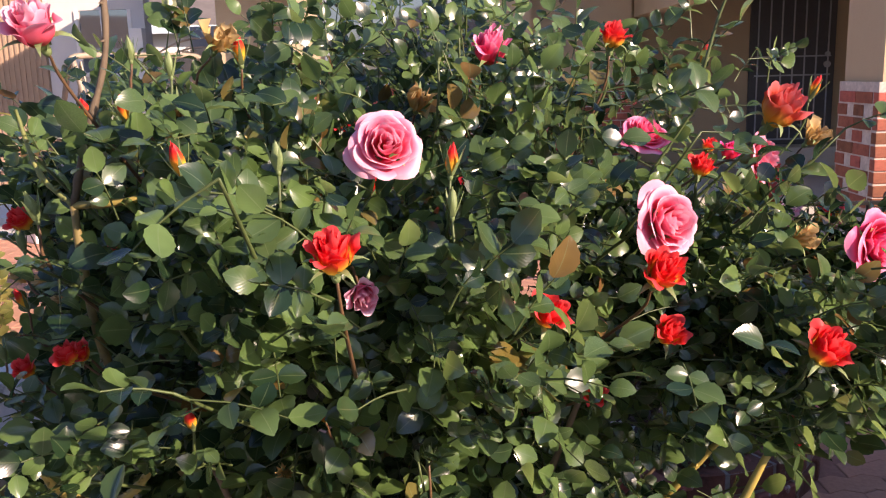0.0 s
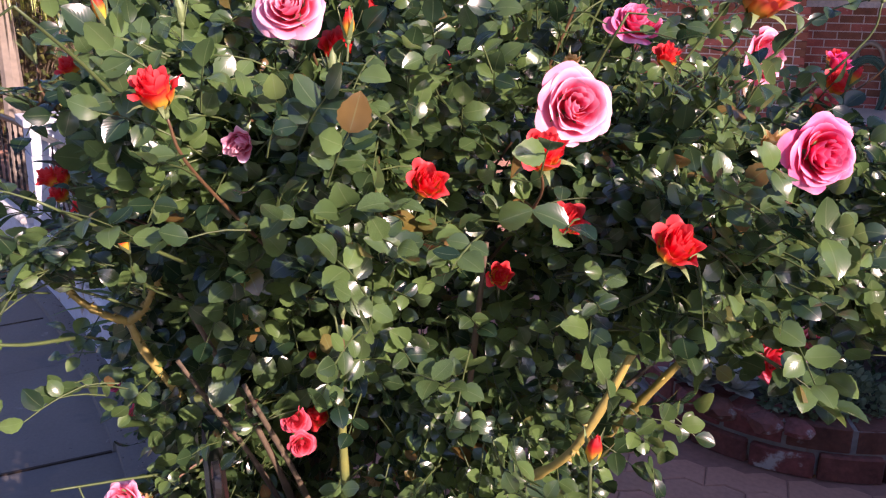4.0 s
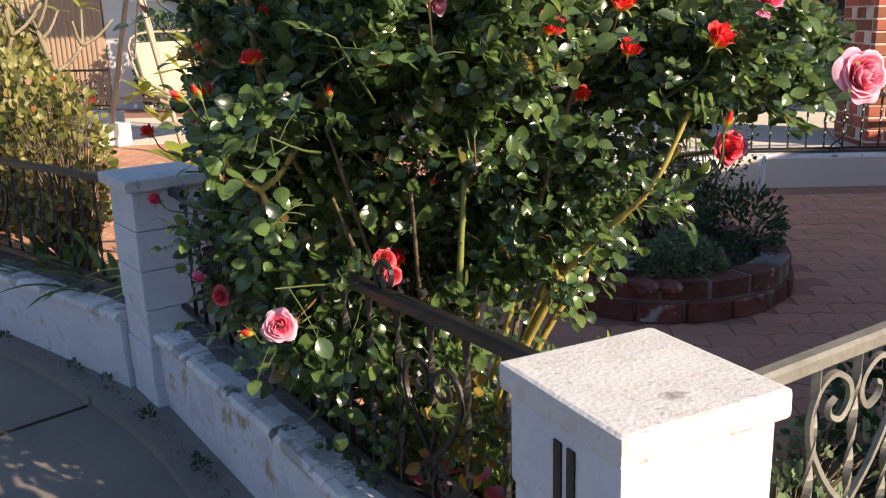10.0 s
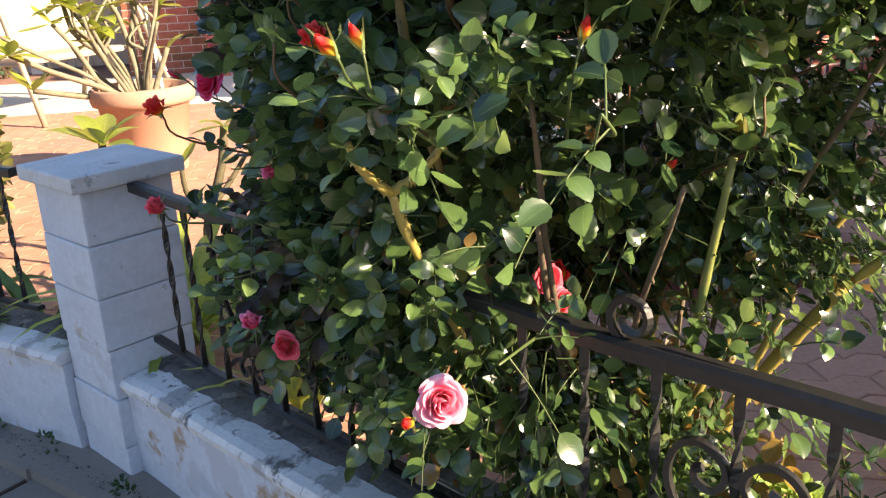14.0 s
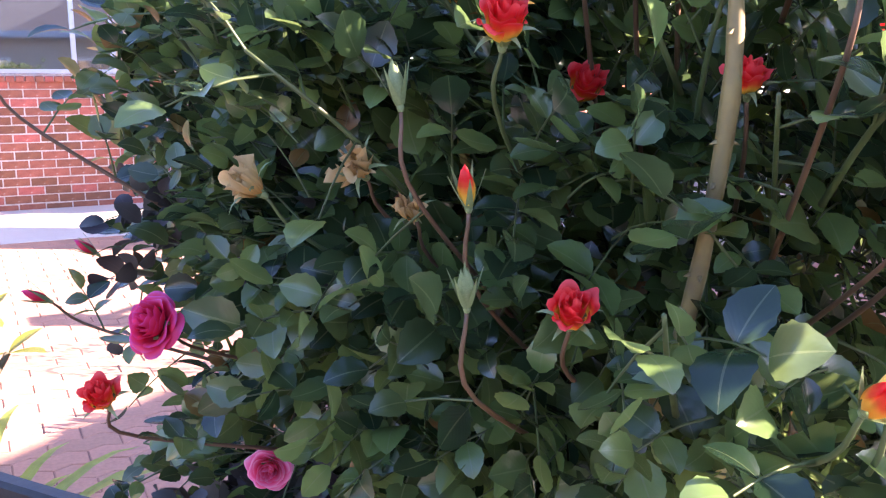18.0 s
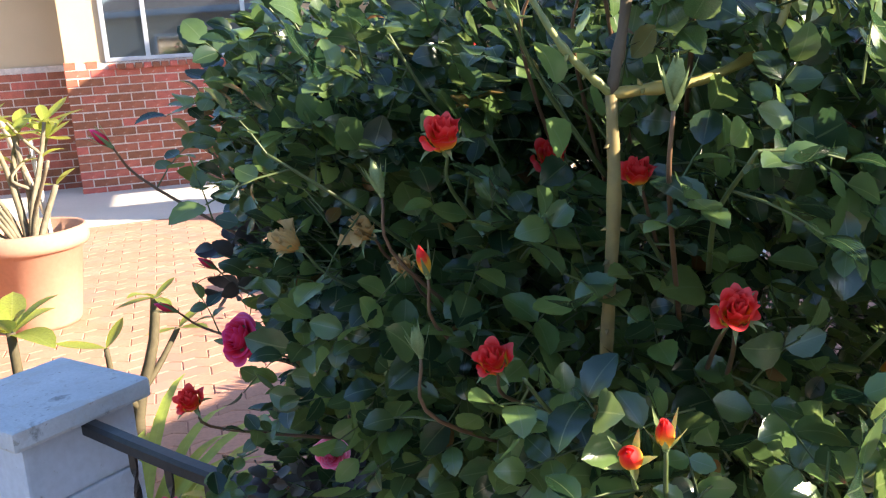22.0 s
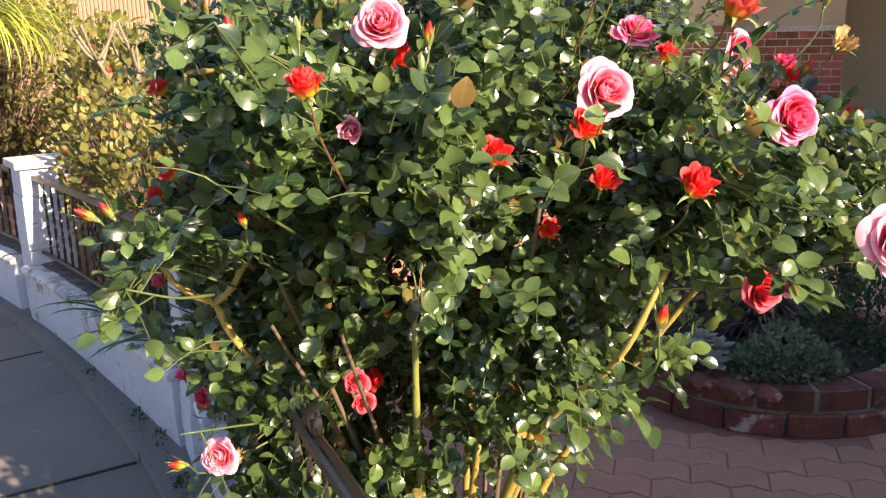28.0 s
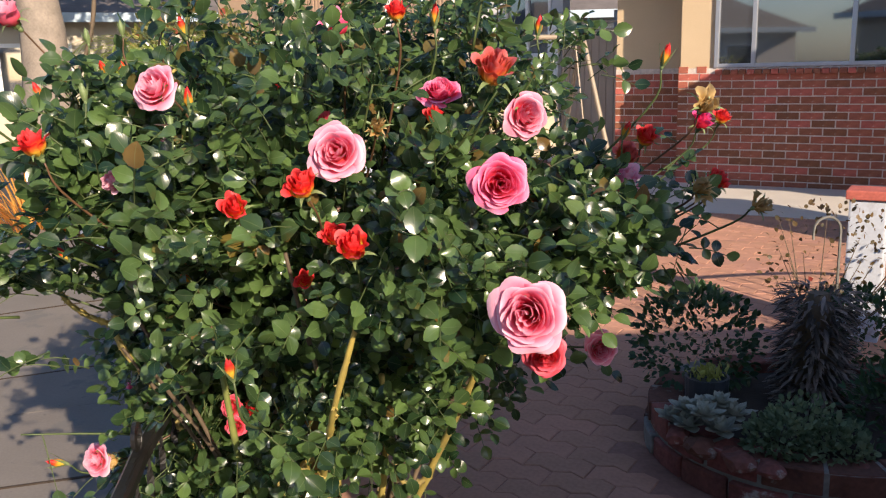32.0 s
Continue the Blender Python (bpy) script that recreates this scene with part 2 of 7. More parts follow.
M_STUCCO2 = mat("pale_stucco", (0.6, 0.59, 0.57), 0.9, vary=0.06, scale=3, fine=140, bump=0.4)
M_SLAB = mat("pale_concrete", (0.66, 0.61, 0.53), 0.9, vary=0.1, scale=2, fine=60, bump=0.15)
M_ALU = mat("grey_aluminium", (0.5, 0.52, 0.55), 0.4, 0.7, vary=0.06, scale=20, bump=0.03)
M_DOOR = mat("grey_steel_mesh", (0.1, 0.1, 0.105), 0.5, 0.3, vary=0.1, scale=30, fine=200, bump=0.3)
M_WHITE = mat("white_paint", (0.78, 0.77, 0.74), 0.6, vary=0.05, scale=8, bump=0.05)
M_TAN = mat("tan_painted_metal", (0.5, 0.4, 0.31), 0.6, 0.0, vary=0.08, scale=4, bump=0.05)
M_TERRA = mat("terracotta", (0.5, 0.28, 0.19), 0.8, vary=0.12, scale=6, fine=60, bump=0.15)
M_SOIL = mat("dark_soil", (0.05, 0.035, 0.025), 0.95, scale=20, fine=90, bump=0.8)
M_CRUST = mat("dirt_crust", (0.16, 0.148, 0.135), 0.95, vary=0.4, scale=16, fine=120, bump=1.0, stains=[((0.24, 0.22, 0.2), 14, 0.58), ((0.045, 0.04, 0.035), 30, 0.57)])
M_EDGE = mat("grey_edging_stone", (0.34, 0.32, 0.29), 0.9, vary=0.25, scale=10, fine=90, bump=0.6, stains=[((0.17, 0.16, 0.14), 9, 0.56)])
M_CANE = mat("green_rose_cane", (0.24, 0.24, 0.06), 0.5, vary=0.3, scale=10, fine=50, bump=0.2, col2=(0.12, 0.15, 0.045))
M_CANEY = mat("yellow_old_cane", (0.42, 0.32, 0.07), 0.55, vary=0.3, scale=10, fine=50, bump=0.3, col2=(0.2, 0.16, 0.05))
M_OLDCANE = mat("brown_green_old_cane", (0.27, 0.205, 0.06), 0.6, vary=0.35, scale=16, fine=60, bump=0.4, col2=(0.11, 0.085, 0.045))
M_WOODY = mat("brown_old_wood", (0.14, 0.10, 0.06), 0.8, vary=0.3, scale=14, fine=60, bump=0.5)
M_STEM = mat("green_stem", (0.085, 0.12, 0.035), 0.5, vary=0.25, scale=14, bump=0.05)
M_STEMR = mat("reddish_stem", (0.14, 0.075, 0.035), 0.5, vary=0.25, scale=14, bump=0.05)
M_LEAF = leaf_mat("rose_leaf", (0.014, 0.036, 0.016), (0.108, 0.182, 0.052), (0.17, 0.22, 0.1), rough=0.24, trans=0.36, spec=0.85, age=(0.16, 0.10, 0.03))
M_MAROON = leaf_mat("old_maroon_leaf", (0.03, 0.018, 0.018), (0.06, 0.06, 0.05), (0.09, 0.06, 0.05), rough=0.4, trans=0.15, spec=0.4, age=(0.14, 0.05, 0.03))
M_BRONZE = leaf_mat("yellowing_leaf", (0.16, 0.09, 0.02), (0.3, 0.22, 0.04), (0.3, 0.25, 0.08), rough=0.45, trans=0.35, age=(0.3, 0.12, 0.03))
M_LEAFY = leaf_mat("young_rose_leaf", (0.10, 0.07, 0.015), (0.16, 0.13, 0.03), (0.2, 0.2, 0.06))
M_CALYX = mat("rose_calyx", (0.24, 0.32, 0.13), 0.5, vary=0.2, scale=20, bump=0.05, translucent=0.2)
M_PINK = petal_mat("pale_pink_petal", "length", [(0.0, (0.8, 0.3, 0.1)), (0.3, (0.82, 0.1, 0.12)), (0.52, (0.86, 0.16, 0.27)), (0.74, (0.9, 0.32, 0.46)), (1.0, (0.93, 0.6, 0.7))], trans=0.34)
M_ROSE = petal_mat("deep_pink_petal", "length", [(0.0, (0.8, 0.2, 0.06)), (0.35, (0.74, 0.04, 0.07)), (0.6, (0.82, 0.07, 0.17)), (0.82, (0.87, 0.16, 0.33)), (1.0, (0.88, 0.38, 0.55))], trans=0.3)
M_RED = petal_mat("red_yellow_petal", "length", [(0.0, (0.88, 0.72, 0.12)), (0.42, (0.88, 0.5, 0.05)), (0.6, (0.84, 0.12, 0.03)), (0.78, (0.82, 0.026, 0.028)), (1.0, (0.87, 0.1, 0.1))], trans=0.42)
M_CORAL = petal_mat("coral_petal", "length", [(0.0, (0.85, 0.45, 0.06)), (0.3, (0.76, 0.12, 0.08)), (0.65, (0.76, 0.05, 0.075)), (1.0, (0.82, 0.17, 0.24))])
M_MAG = petal_mat("magenta_petal", "length", [(0.0, (0.7, 0.12, 0.03)), (0.3, (0.7, 0.02, 0.06)), (0.7, (0.84, 0.05, 0.12)), (0.9, (0.84, 0.07, 0.24)), (1.0, (0.8, 0.13, 0.42))], trans=0.42)
M_DRY = petal_mat("dry_petal", "length", [(0.0, (0.5, 0.22, 0.04)), (0.5, (0.6, 0.38, 0.13)), (1.0, (0.62, 0.45, 0.22))], rough=0.8)
M_PINKROSE = petal_mat("clear_pink_petal", "length", [(0.0, (0.85, 0.3, 0.08)), (0.3, (0.78, 0.09, 0.12)), (0.65, (0.8, 0.15, 0.25)), (0.88, (0.85, 0.34, 0.46)), (1.0, (0.88, 0.52, 0.62))])
M_ORANGE = petal_mat("orange_petal", "length", [(0.0, (0.78, 0.5, 0.05)), (0.4, (0.75, 0.33, 0.04)), (0.75, (0.66, 0.1, 0.06)), (1.0, (0.66, 0.16, 0.16))])
M_OLDBRICK = mat("old_dark_brick", (0.27, 0.095, 0.07), 0.9, vary=0.4, scale=11, fine=70, bump=0.8, rnd=0.35, stains=[((0.4, 0.37, 0.33), 7.0, 0.6), ((0.14, 0.06, 0.05), 12.0, 0.62)])
M_OLDMORTAR = mat("old_mortar", (0.3, 0.28, 0.25), 0.95, vary=0.3, scale=20, bump=0.6, stains=[((0.25, 0.11, 0.08), 8.0, 0.55)])
M_SAGE = leaf_mat("sage_leaf", (0.095, 0.14, 0.075), (0.2, 0.26, 0.145), (0.14, 0.18, 0.1), rough=0.7, spec=0.2)
M_DKLEAF = leaf_mat("dark_leaf", (0.014, 0.045, 0.016), (0.035, 0.085, 0.028), (0.06, 0.12, 0.04), rough=0.5)
M_COVER = leaf_mat("light_green_leaf", (0.13, 0.22, 0.045), (0.3, 0.41, 0.095), (0.34, 0.43, 0.14), rough=0.42, trans=0.4)
M_REDLEAF = leaf_mat("reddish_leaf", (0.06, 0.05, 0.02), (0.16, 0.1, 0.035), (0.16, 0.12, 0.05), rough=0.5, age=(0.2, 0.03, 0.02))
M_OLIVE = leaf_mat("olive_leaf", (0.07, 0.09, 0.02), (0.27, 0.25, 0.07), (0.2, 0.2, 0.08), rough=0.5, trans=0.3, age=(0.25, 0.06, 0.03))
M_DRIED = leaf_mat("dried_spike", (0.045, 0.036, 0.03), (0.27, 0.22, 0.19), (0.1, 0.08, 0.06), rough=0.8, trans=0.05)
M_PALE = leaf_mat("pale_succulent", (0.26, 0.28, 0.22), (0.42, 0.42, 0.34), (0.35, 0.35, 0.3), rough=0.6, trans=0.1)
M_YGREEN = leaf_mat("yellow_succulent", (0.3, 0.33, 0.07), (0.45, 0.45, 0.12), (0.45, 0.45, 0.15), rough=0.5)
M_STRAP = leaf_mat("light_strap_leaf", (0.17, 0.25, 0.035), (0.34, 0.4, 0.075), (0.36, 0.4, 0.12), rough=0.4, trans=0.33)
M_STRAPD = leaf_mat("green_strap_leaf", (0.035, 0.09, 0.02), (0.09, 0.17, 0.035), (0.13, 0.2, 0.06), rough=0.4, trans=0.25)
M_PLUM = leaf_mat("plumeria_leaf", (0.12, 0.2, 0.03), (0.3, 0.32, 0.05), (0.36, 0.38, 0.12), rough=0.4, trans=0.35)
M_ORGRASS = leaf_mat("orange_grass_blade", (0.45, 0.2, 0.03), (0.65, 0.36, 0.07), (0.6, 0.4, 0.1), rough=0.6, trans=0.3)
M_TREE = leaf_mat("tree_leaf", (0.05, 0.1, 0.015), (0.14, 0.2, 0.03), (0.14, 0.2, 0.05), rough=0.5, trans=0.35)
M_YOUNGSTEM = mat("brown_green_stem", (0.11, 0.09, 0.045), 0.8, vary=0.3, scale=14, fine=60, bump=0.4)
M_PLUMSTEM = mat("grey_plumeria_stem", (0.27, 0.23, 0.15), 0.8, vary=0.35, scale=14, fine=60, bump=0.4)
M_BARK = mat("pale_bark", (0.3, 0.25, 0.2), 0.9, vary=0.25, scale=5, fine=30, bump=0.8)
M_CREAM = mat("cream_painted_metal", (0.33, 0.27, 0.195), 0.55, 0.1, vary=0.12, scale=8, bump=0.05)
M_CUSHION = mat("pale_cushion", (0.44, 0.37, 0.26), 0.85, vary=0.06, scale=6, fine=150, bump=0.2)
M_TANWALL = mat("tan_ribbed_wall", (0.4, 0.28, 0.19), 0.8, vary=0.08, scale=3, fine=60, bump=0.1)
M_CREAMWALL = mat("cream_far_wall", (0.5, 0.44, 0.34), 0.9, vary=0.05, scale=1, fine=20, bump=0.1)
M_ROOF = mat("grey_shingle", (0.17, 0.15, 0.14), 0.9, vary=0.2, scale=2, fine=12, bump=0.3)
M_BLUE = mat("pale_blue_board", (0.4, 0.5, 0.58), 0.6, vary=0.05)
M_HOSE = mat("green_hose_rubber", (0.05, 0.13, 0.09), 0.45, vary=0.1)
M_DARKPOT = mat("dark_glazed_pot", (0.05, 0.06, 0.07), 0.35, vary=0.1)
M_GLASS = bpy.data.materials.new("window_glass")
M_GLASS.use_nodes = True
gb = M_GLASS.node_tree.nodes["Principled BSDF"]
gb.inputs["Base Color"].default_value = (0.02, 0.025, 0.03, 1)
gb.inputs["Roughness"].default_value = 0.03
gb.inputs["IOR"].default_value = 2.3
gb.inputs["Specular IOR Level"].default_value = 1.0
gb.inputs["Coat Weight"].default_value = 1.0


# ---- mesh helpers ----
def part(name, bm, material, parent=None, label="", kind=""):
    """Links a bmesh as one mesh object, under parent if given."""
    me = bpy.data.meshes.new(name)
    bm.to_mesh(me)
    bm.free()
    me.materials.append(material)
    ob = new(name, me)
    if parent:
        ob.parent = parent
    return tagged(ob, label, kind=kind)


def thing(name, label, category, group="", at=(0, 0, 0), rz=0.0, kind=""):
    e = new(name)
    e.empty_display_size = 0.05
    e.matrix_basis = pose(at[0], at[1], at[2], 0, 0, rz)
    return tagged(e, label, category, group, kind)


def box(bm, x0, y0, z0, x1, y1, z1, bevel=0.0, m=None, jitter=0.0):
    v = [bm.verts.new((x, y, z)) for z in (z0, z1) for x, y in ((x0, y0), (x1, y0), (x1, y1), (x0, y1))]
    f = [bm.faces.new([v[i] for i in q]) for q in ((3, 2, 1, 0), (4, 5, 6, 7), (0, 1, 5, 4), (1, 2, 6, 5), (2, 3, 7, 6), (3, 0, 4, 7))]
    vs = v
    if bevel:
        r = bmesh.ops.bevel(bm, geom=list({e for q in f for e in q.edges}), offset=bevel, segments=2, affect="EDGES", profile=0.6)
        vs = list({w for q in r["faces"] for w in q.verts} | {w for w in v if w.is_valid})
    if jitter:
        for w in vs:
            w.co += Vector([random.uniform(-jitter, jitter) for _ in range(3)])
    if m is not None:
        for w in vs:
            w.co = m @ w.co
    return vs


def tube(bm, pts, radii, sides=6, twist=0.0, square=False, cap=True):
    """A swept tube through pts; radii one number or one a point."""
    pts = [Vector(p) for p in pts]
    if not hasattr(radii, "__len__"):
        radii = [radii] * len(pts)
    rings, nrm = [], None
    for i, p in enumerate(pts):
        t = (pts[min(i + 1, len(pts) - 1)] - pts[max(i - 1, 0)]).normalized()
        if nrm is None:
            nrm = t.orthogonal().normalized()
            if square:
                a = Vector((0, 0, 1)) if abs(t.z) < 0.9 else Vector((1, 0, 0))
                nrm = (a - t * a.dot(t)).normalized()
                nrm = (Matrix.Rotation(math.pi / 4, 3, t) @ nrm)
        nrm = (nrm - t * nrm.dot(t)).normalized()
        b = t.cross(nrm)
        rings.append([bm.verts.new(p + (nrm * math.cos(a) + b * math.sin(a)) * radii[i])
                      for a in (2 * math.pi * k / sides + twist * i for k in range(sides))])
    for r, s in zip(rings, rings[1:]):
        for k in range(sides):
            bm.faces.new((r[k], r[(k + 1) % sides], s[(k + 1) % sides], s[k]))
    if cap:
        bm.faces.new(rings[0][::-1])
        bm.faces.new(rings[-1])


def lathe(bm, prof, n=32, wobble=0.0):
    rings = []
    for r, z in prof:
        rings.append([bm.verts.new((r * math.cos(a) * (1 + random.uniform(-wobble, wobble)), r * math.sin(a) * (1 + random.uniform(-wobble, wobble)), z))
                      for a in (2 * math.pi * k / n for k in range(n))])
    for r, s in zip(rings, rings[1:]):
        for k in range(n):
            bm.faces.new((r[k], r[(k + 1) % n], s[(k + 1) % n], s[k]))
    if prof[0][0] > 1e-4:
        bm.faces.new(rings[0][::-1])
    if prof[-1][0] > 1e-4:
        bm.faces.new(rings[-1])


def smooth(ob, on=True):
    ob.data.shade_smooth() if on else ob.data.shade_flat()
    return ob


def spline(pts, n):
    """n points on a smooth curve through pts."""
    P = [Vector(p) for p in pts]
    P = [P[0] * 2 - P[1]] + P + [P[-1] * 2 - P[-2]]
    out, segs = [], len(P) - 3
    for k in range(n):
        s = k / (n - 1) * segs
        i = min(int(s), segs - 1)
        t = s - i
        a, b, c, d = P[i:i + 4]
        out.append(0.5 * ((2 * b) + (c - a) * t + (2 * a - 5 * b + 4 * c - d) * t * t + (3 * b - a - 3 * c + d) * t ** 3))
    return out


def mesh_arrays(name, V, F, UV, material, parent=None, label="", kind="", smoothed=True):
    """A mesh from numpy arrays: V (n,3), F (m,4) quads, UV (n,2) per vertex."""
    me = bpy.data.meshes.new(name)
    me.vertices.add(len(V))
    me.vertices.foreach_set("co", np.asarray(V, np.float32).ravel())
    F = np.asarray(F, np.int32)
    me.loops.add(F.size)
    me.loops.foreach_set("vertex_index", F.ravel())
    me.polygons.add(len(F))
    me.polygons.foreach_set("loop_start", np.arange(0, F.size, F.shape[1], dtype=np.int32))
    me.polygons.foreach_set("loop_total", np.full(len(F), F.shape[1], np.int32))
    if UV is not None:
        me.uv_layers.new(name="UVMap").data.foreach_set("uv", np.asarray(UV, np.float32)[F.ravel()].ravel())
    me.update(calc_edges=True)
    if smoothed:
        me.shade_smooth()
    me.materials.append(material)
    ob = new(name, me)
    if parent:
        ob.parent = parent
    return tagged(ob, label, kind=kind)


# ---- ground, sidewalk, road ----
bm = bmesh.new()
bmesh.ops.create_grid(bm, x_segments=2, y_segments=2, size=400)
for v in bm.verts:
    v.co.z = -0.16
tagged(part("ground", bm, M_ROAD), "dark asphalt street and open ground", "ground", kind="structure")

# outer line of the low street wall, section by section, as it bends along the sidewalk
WALL_A = spline([(0.245, 0.33, 0), (0.262, 0.775, 0), (0.272, 1.1, 0), (0.271, 1.4, 0), (0.258, 1.9, 0), (0.252, 2.12, 0)], 40)
WALL_B = spline([(0.19, 2.33, 0), (0.05, 2.8, 0), (-0.11, 3.3, 0), (-0.28, 3.8, 0), (-0.36, 4.0, 0)], 36)
WALL_C = spline([(-0.42, 4.18, 0), (-0.6, 4.6, 0), (-0.95, 5.3, 0), (-1.5, 6.2, 0)], 36)
WALK_EDGE = spline([(0.26, -6, 0), (0.25, -2, 0), (0.25, 0.3, 0), (0.24, 1.2, 0), (0.2, 2.1, 0), (-0.1, 3.3, 0), (-0.6, 4.6, 0), (-1.5, 6.2, 0), (-3.5, 9.0, 0)], 120)


def normal2(pts, i):
    d = pts[min(i + 1, len(pts) - 1)] - pts[max(i - 1, 0)]
    return Vector((d.y, -d.x, 0)).normalized()      # to the right of the run: the yard side


def strip(name, off0, off1, z0, z1, material, i0, i1, parent=None, label=""):
    """A slab that follows the sidewalk's edge between two offsets (negative: towards the street)."""
    bm = bmesh.new()
    rows = []
    for i in range(i0, i1 + 1):
        p, n = WALK_EDGE[i], normal2(WALK_EDGE, i)
        rows.append([bm.verts.new((*(p + n * o).xy, z)) for o, z in ((off0, z0), (off0, z1), (off1, z1), (off1, z0))])
    for a, b in zip(rows, rows[1:]):
        for k in range(3):
            bm.faces.new((a[k], a[k + 1], b[k + 1], b[k]))
    bm.faces.new(rows[0][::-1])
    bm.faces.new(rows[-1])
    bmesh.ops.recalc_face_normals(bm, faces=bm.faces)
    return part(name, bm, material, parent, label)


walk_ob = thing("sidewalk", "grey worn concrete sidewalk with cut joints", "sidewalk", kind="structure")
for k in range(0, 117, 9):
    strip("slab", -1.25, -0.06, -0.15, 0.0 + random.uniform(-0.002, 0.002), M_WALK, k, k + 9, walk_ob)
    strip("edge_slab", -0.085 + random.uniform(-0.008, 0.008), 0.06, -0.15, 0.03, M_WALK, k, k + 9, walk_ob)
for y in (-3.6, -2.4, -1.18, 0.04, 1.26, 2.48, 3.7, 4.92, 6.14):     # cut joints across the walk
    i = min(range(1, 119), key=lambda q: abs(WALK_EDGE[q].y + 0.1 - y))
    p, n = WALK_EDGE[i], normal2(WALK_EDGE, i)
    d = Vector((-n.y, n.x, 0)) * 0.0045
    bm = bmesh.new()
    q = [p + n * o + d * s for o, s in ((-1.25, -1), (-0.094, -1), (-0.094, 1), (-1.25, 1))]
    lo, hi = [bm.verts.new((v.x, v.y, -0.01)) for v in q], [bm.verts.new((v.x, v.y, 0.0045)) for v in q]
    bm.faces.new(hi)
    for k in range(4):
        bm.faces.new((lo[k], lo[(k + 1) % 4], hi[(k + 1) % 4], hi[k]))
    part("joint", bm, M_SOIL, walk_ob, "dark dirt-filled joint")
strip("kerb", -1.42, -1.26, -0.16, -0.005, M_SLAB, 0, 119, walk_ob)

# ---- yard ----
YARD = 0.15
H0 = Vector((5.05, 7.21, 0))
HU, HN = Vector((math.cos(radians(-35)), math.sin(radians(-35)), 0)), Vector((-math.sin(radians(-35)), math.cos(radians(-35)), 0))


def hp(X, Y, z=0.0):
    """A place from the house's own axes: X along the front, Y into the house."""
    return H0 + HU * X + HN * Y + Vector((0, 0, z))


bm = bmesh.new()
inner = [p + normal2(WALL_A, i) * 0.13 for i, p in enumerate(WALL_A)] + [p + normal2(WALL_B, i) * 0.13 for i, p in enumerate(WALL_B)] + [p + normal2(WALL_C, i) * 0.13 for i, p in enumerate(WALL_C)]
outline = inner[::6] + [Vector((2, 14, 0)), Vector((12, 14, 0)), Vector((14, 0.2, 0)), Vector((0.5, 0.2, 0))]
vs = [bm.verts.new((p.x, p.y, YARD - 0.0035)) for p in outline]
bm.faces.new(vs)
bmesh.ops.triangulate(bm, faces=bm.faces)
bmesh.ops.recalc_face_normals(bm, faces=bm.faces)
yard = tagged(part("yard_ground", bm, M_GROUT), "sandy joint bed under the yard's red pavers", "ground", kind="structure")


def block_wall(name, pts, h, thick, label, coping=0.032, over=0.012, fall=0.0):
    """Low painted block wall along pts with a rounded coping in 30 cm lengths, lower by fall at its far end."""
    top, last = h, len(pts) - 1
    w = thing(name, label, "low wall", kind="structure")
    bm = bmesh.new()
    rows = []
    for i, p in enumerate(pts):
        n, h = normal2(pts, i), top - fall * i / last
        rows.append([bm.verts.new((*(p + n * o).xy, z)) for o, z in ((0.012, -0.02), (0.0, h * 0.5), (0.0, h - coping), (thick, h - coping), (thick, -0.02))])
    for a, b in zip(rows, rows[1:]):
        for k in range(4):
            bm.faces.new((a[k], a[k + 1], b[k + 1], b[k]))
    bm.faces.new(rows[0][::-1])
    bm.faces.new(rows[-1])
    bmesh.ops.recalc_face_normals(bm, faces=bm.faces)
    smooth(part("wall_body", bm, M_PAINT, w), False)
    step = 6
    for s in range(0, len(pts) - 1, step):
        seg = pts[s:s + step + 1]
        if len(seg) < 2:
            continue
        bm = bmesh.new()
        rows = []
        dz = random.uniform(-0.003, 0.003)
        for j, p in enumerate(seg):
            n, h = normal2(pts, s + j), top - fall * (s + j) / last
            q = p
            if j == 0:
                q = p.lerp(seg[1], 0.03)
            if j == len(seg) - 1:
                q = p.lerp(seg[-2], 0.03)
            prof = [(-over, h - coping), (-over - 0.004, h - coping * 0.5), (-over + 0.004, h - 0.005), (0.01, h), (thick - 0.01, h), (thick + over, h - 0.008), (thick + over, h - coping)]
            rows.append([bm.verts.new((*(q + n * o).xy, z + dz)) for o, z in prof])
        m = len(rows[0])
        for a, b in zip(rows, rows[1:]):
            for k in range(m):
                bm.faces.new((a[k], a[(k + 1) % m], b[(k + 1) % m], b[k]))
        bm.faces.new(rows[0][::-1])
        bm.faces.new(rows[-1])
        bmesh.ops.recalc_face_normals(bm, faces=bm.faces)
        part("coping_block", bm, M_COPING, w)
    bm, rows = bmesh.new(), []
    P = spline(pts, 150)
    for i, p in enumerate(P):
        n, h = normal2(P, i), top - fall * i / 149
        edge = 0.06 + 0.016 * noise.noise(Vector((p.y * 6.0, 3.1, 0))) + 0.005 * noise.noise(Vector((p.y * 41.0, 7.7, 0)))
        mid = 0.007 + 0.004 * noise.noise(Vector((p.y * 30.0, 1.3, 0)))
        rows.append([bm.verts.new((*(p + n * o).xy, z)) for o, z in ((edge, h + 0.0005), (edge + 0.012, h + 0.0055), (edge + 0.035, h + mid), (thick - 0.004, h + 0.007), (thick + 0.004, h - 0.002))])
    for a, b in zip(rows, rows[1:]):
        for k in range(4):
            bm.faces.new((a[k], a[k + 1], b[k + 1], b[k]))
    smooth(part("dirt_crust", bm, M_CRUST, w, "dark crust of dirt and moss under the fence"))
    return w


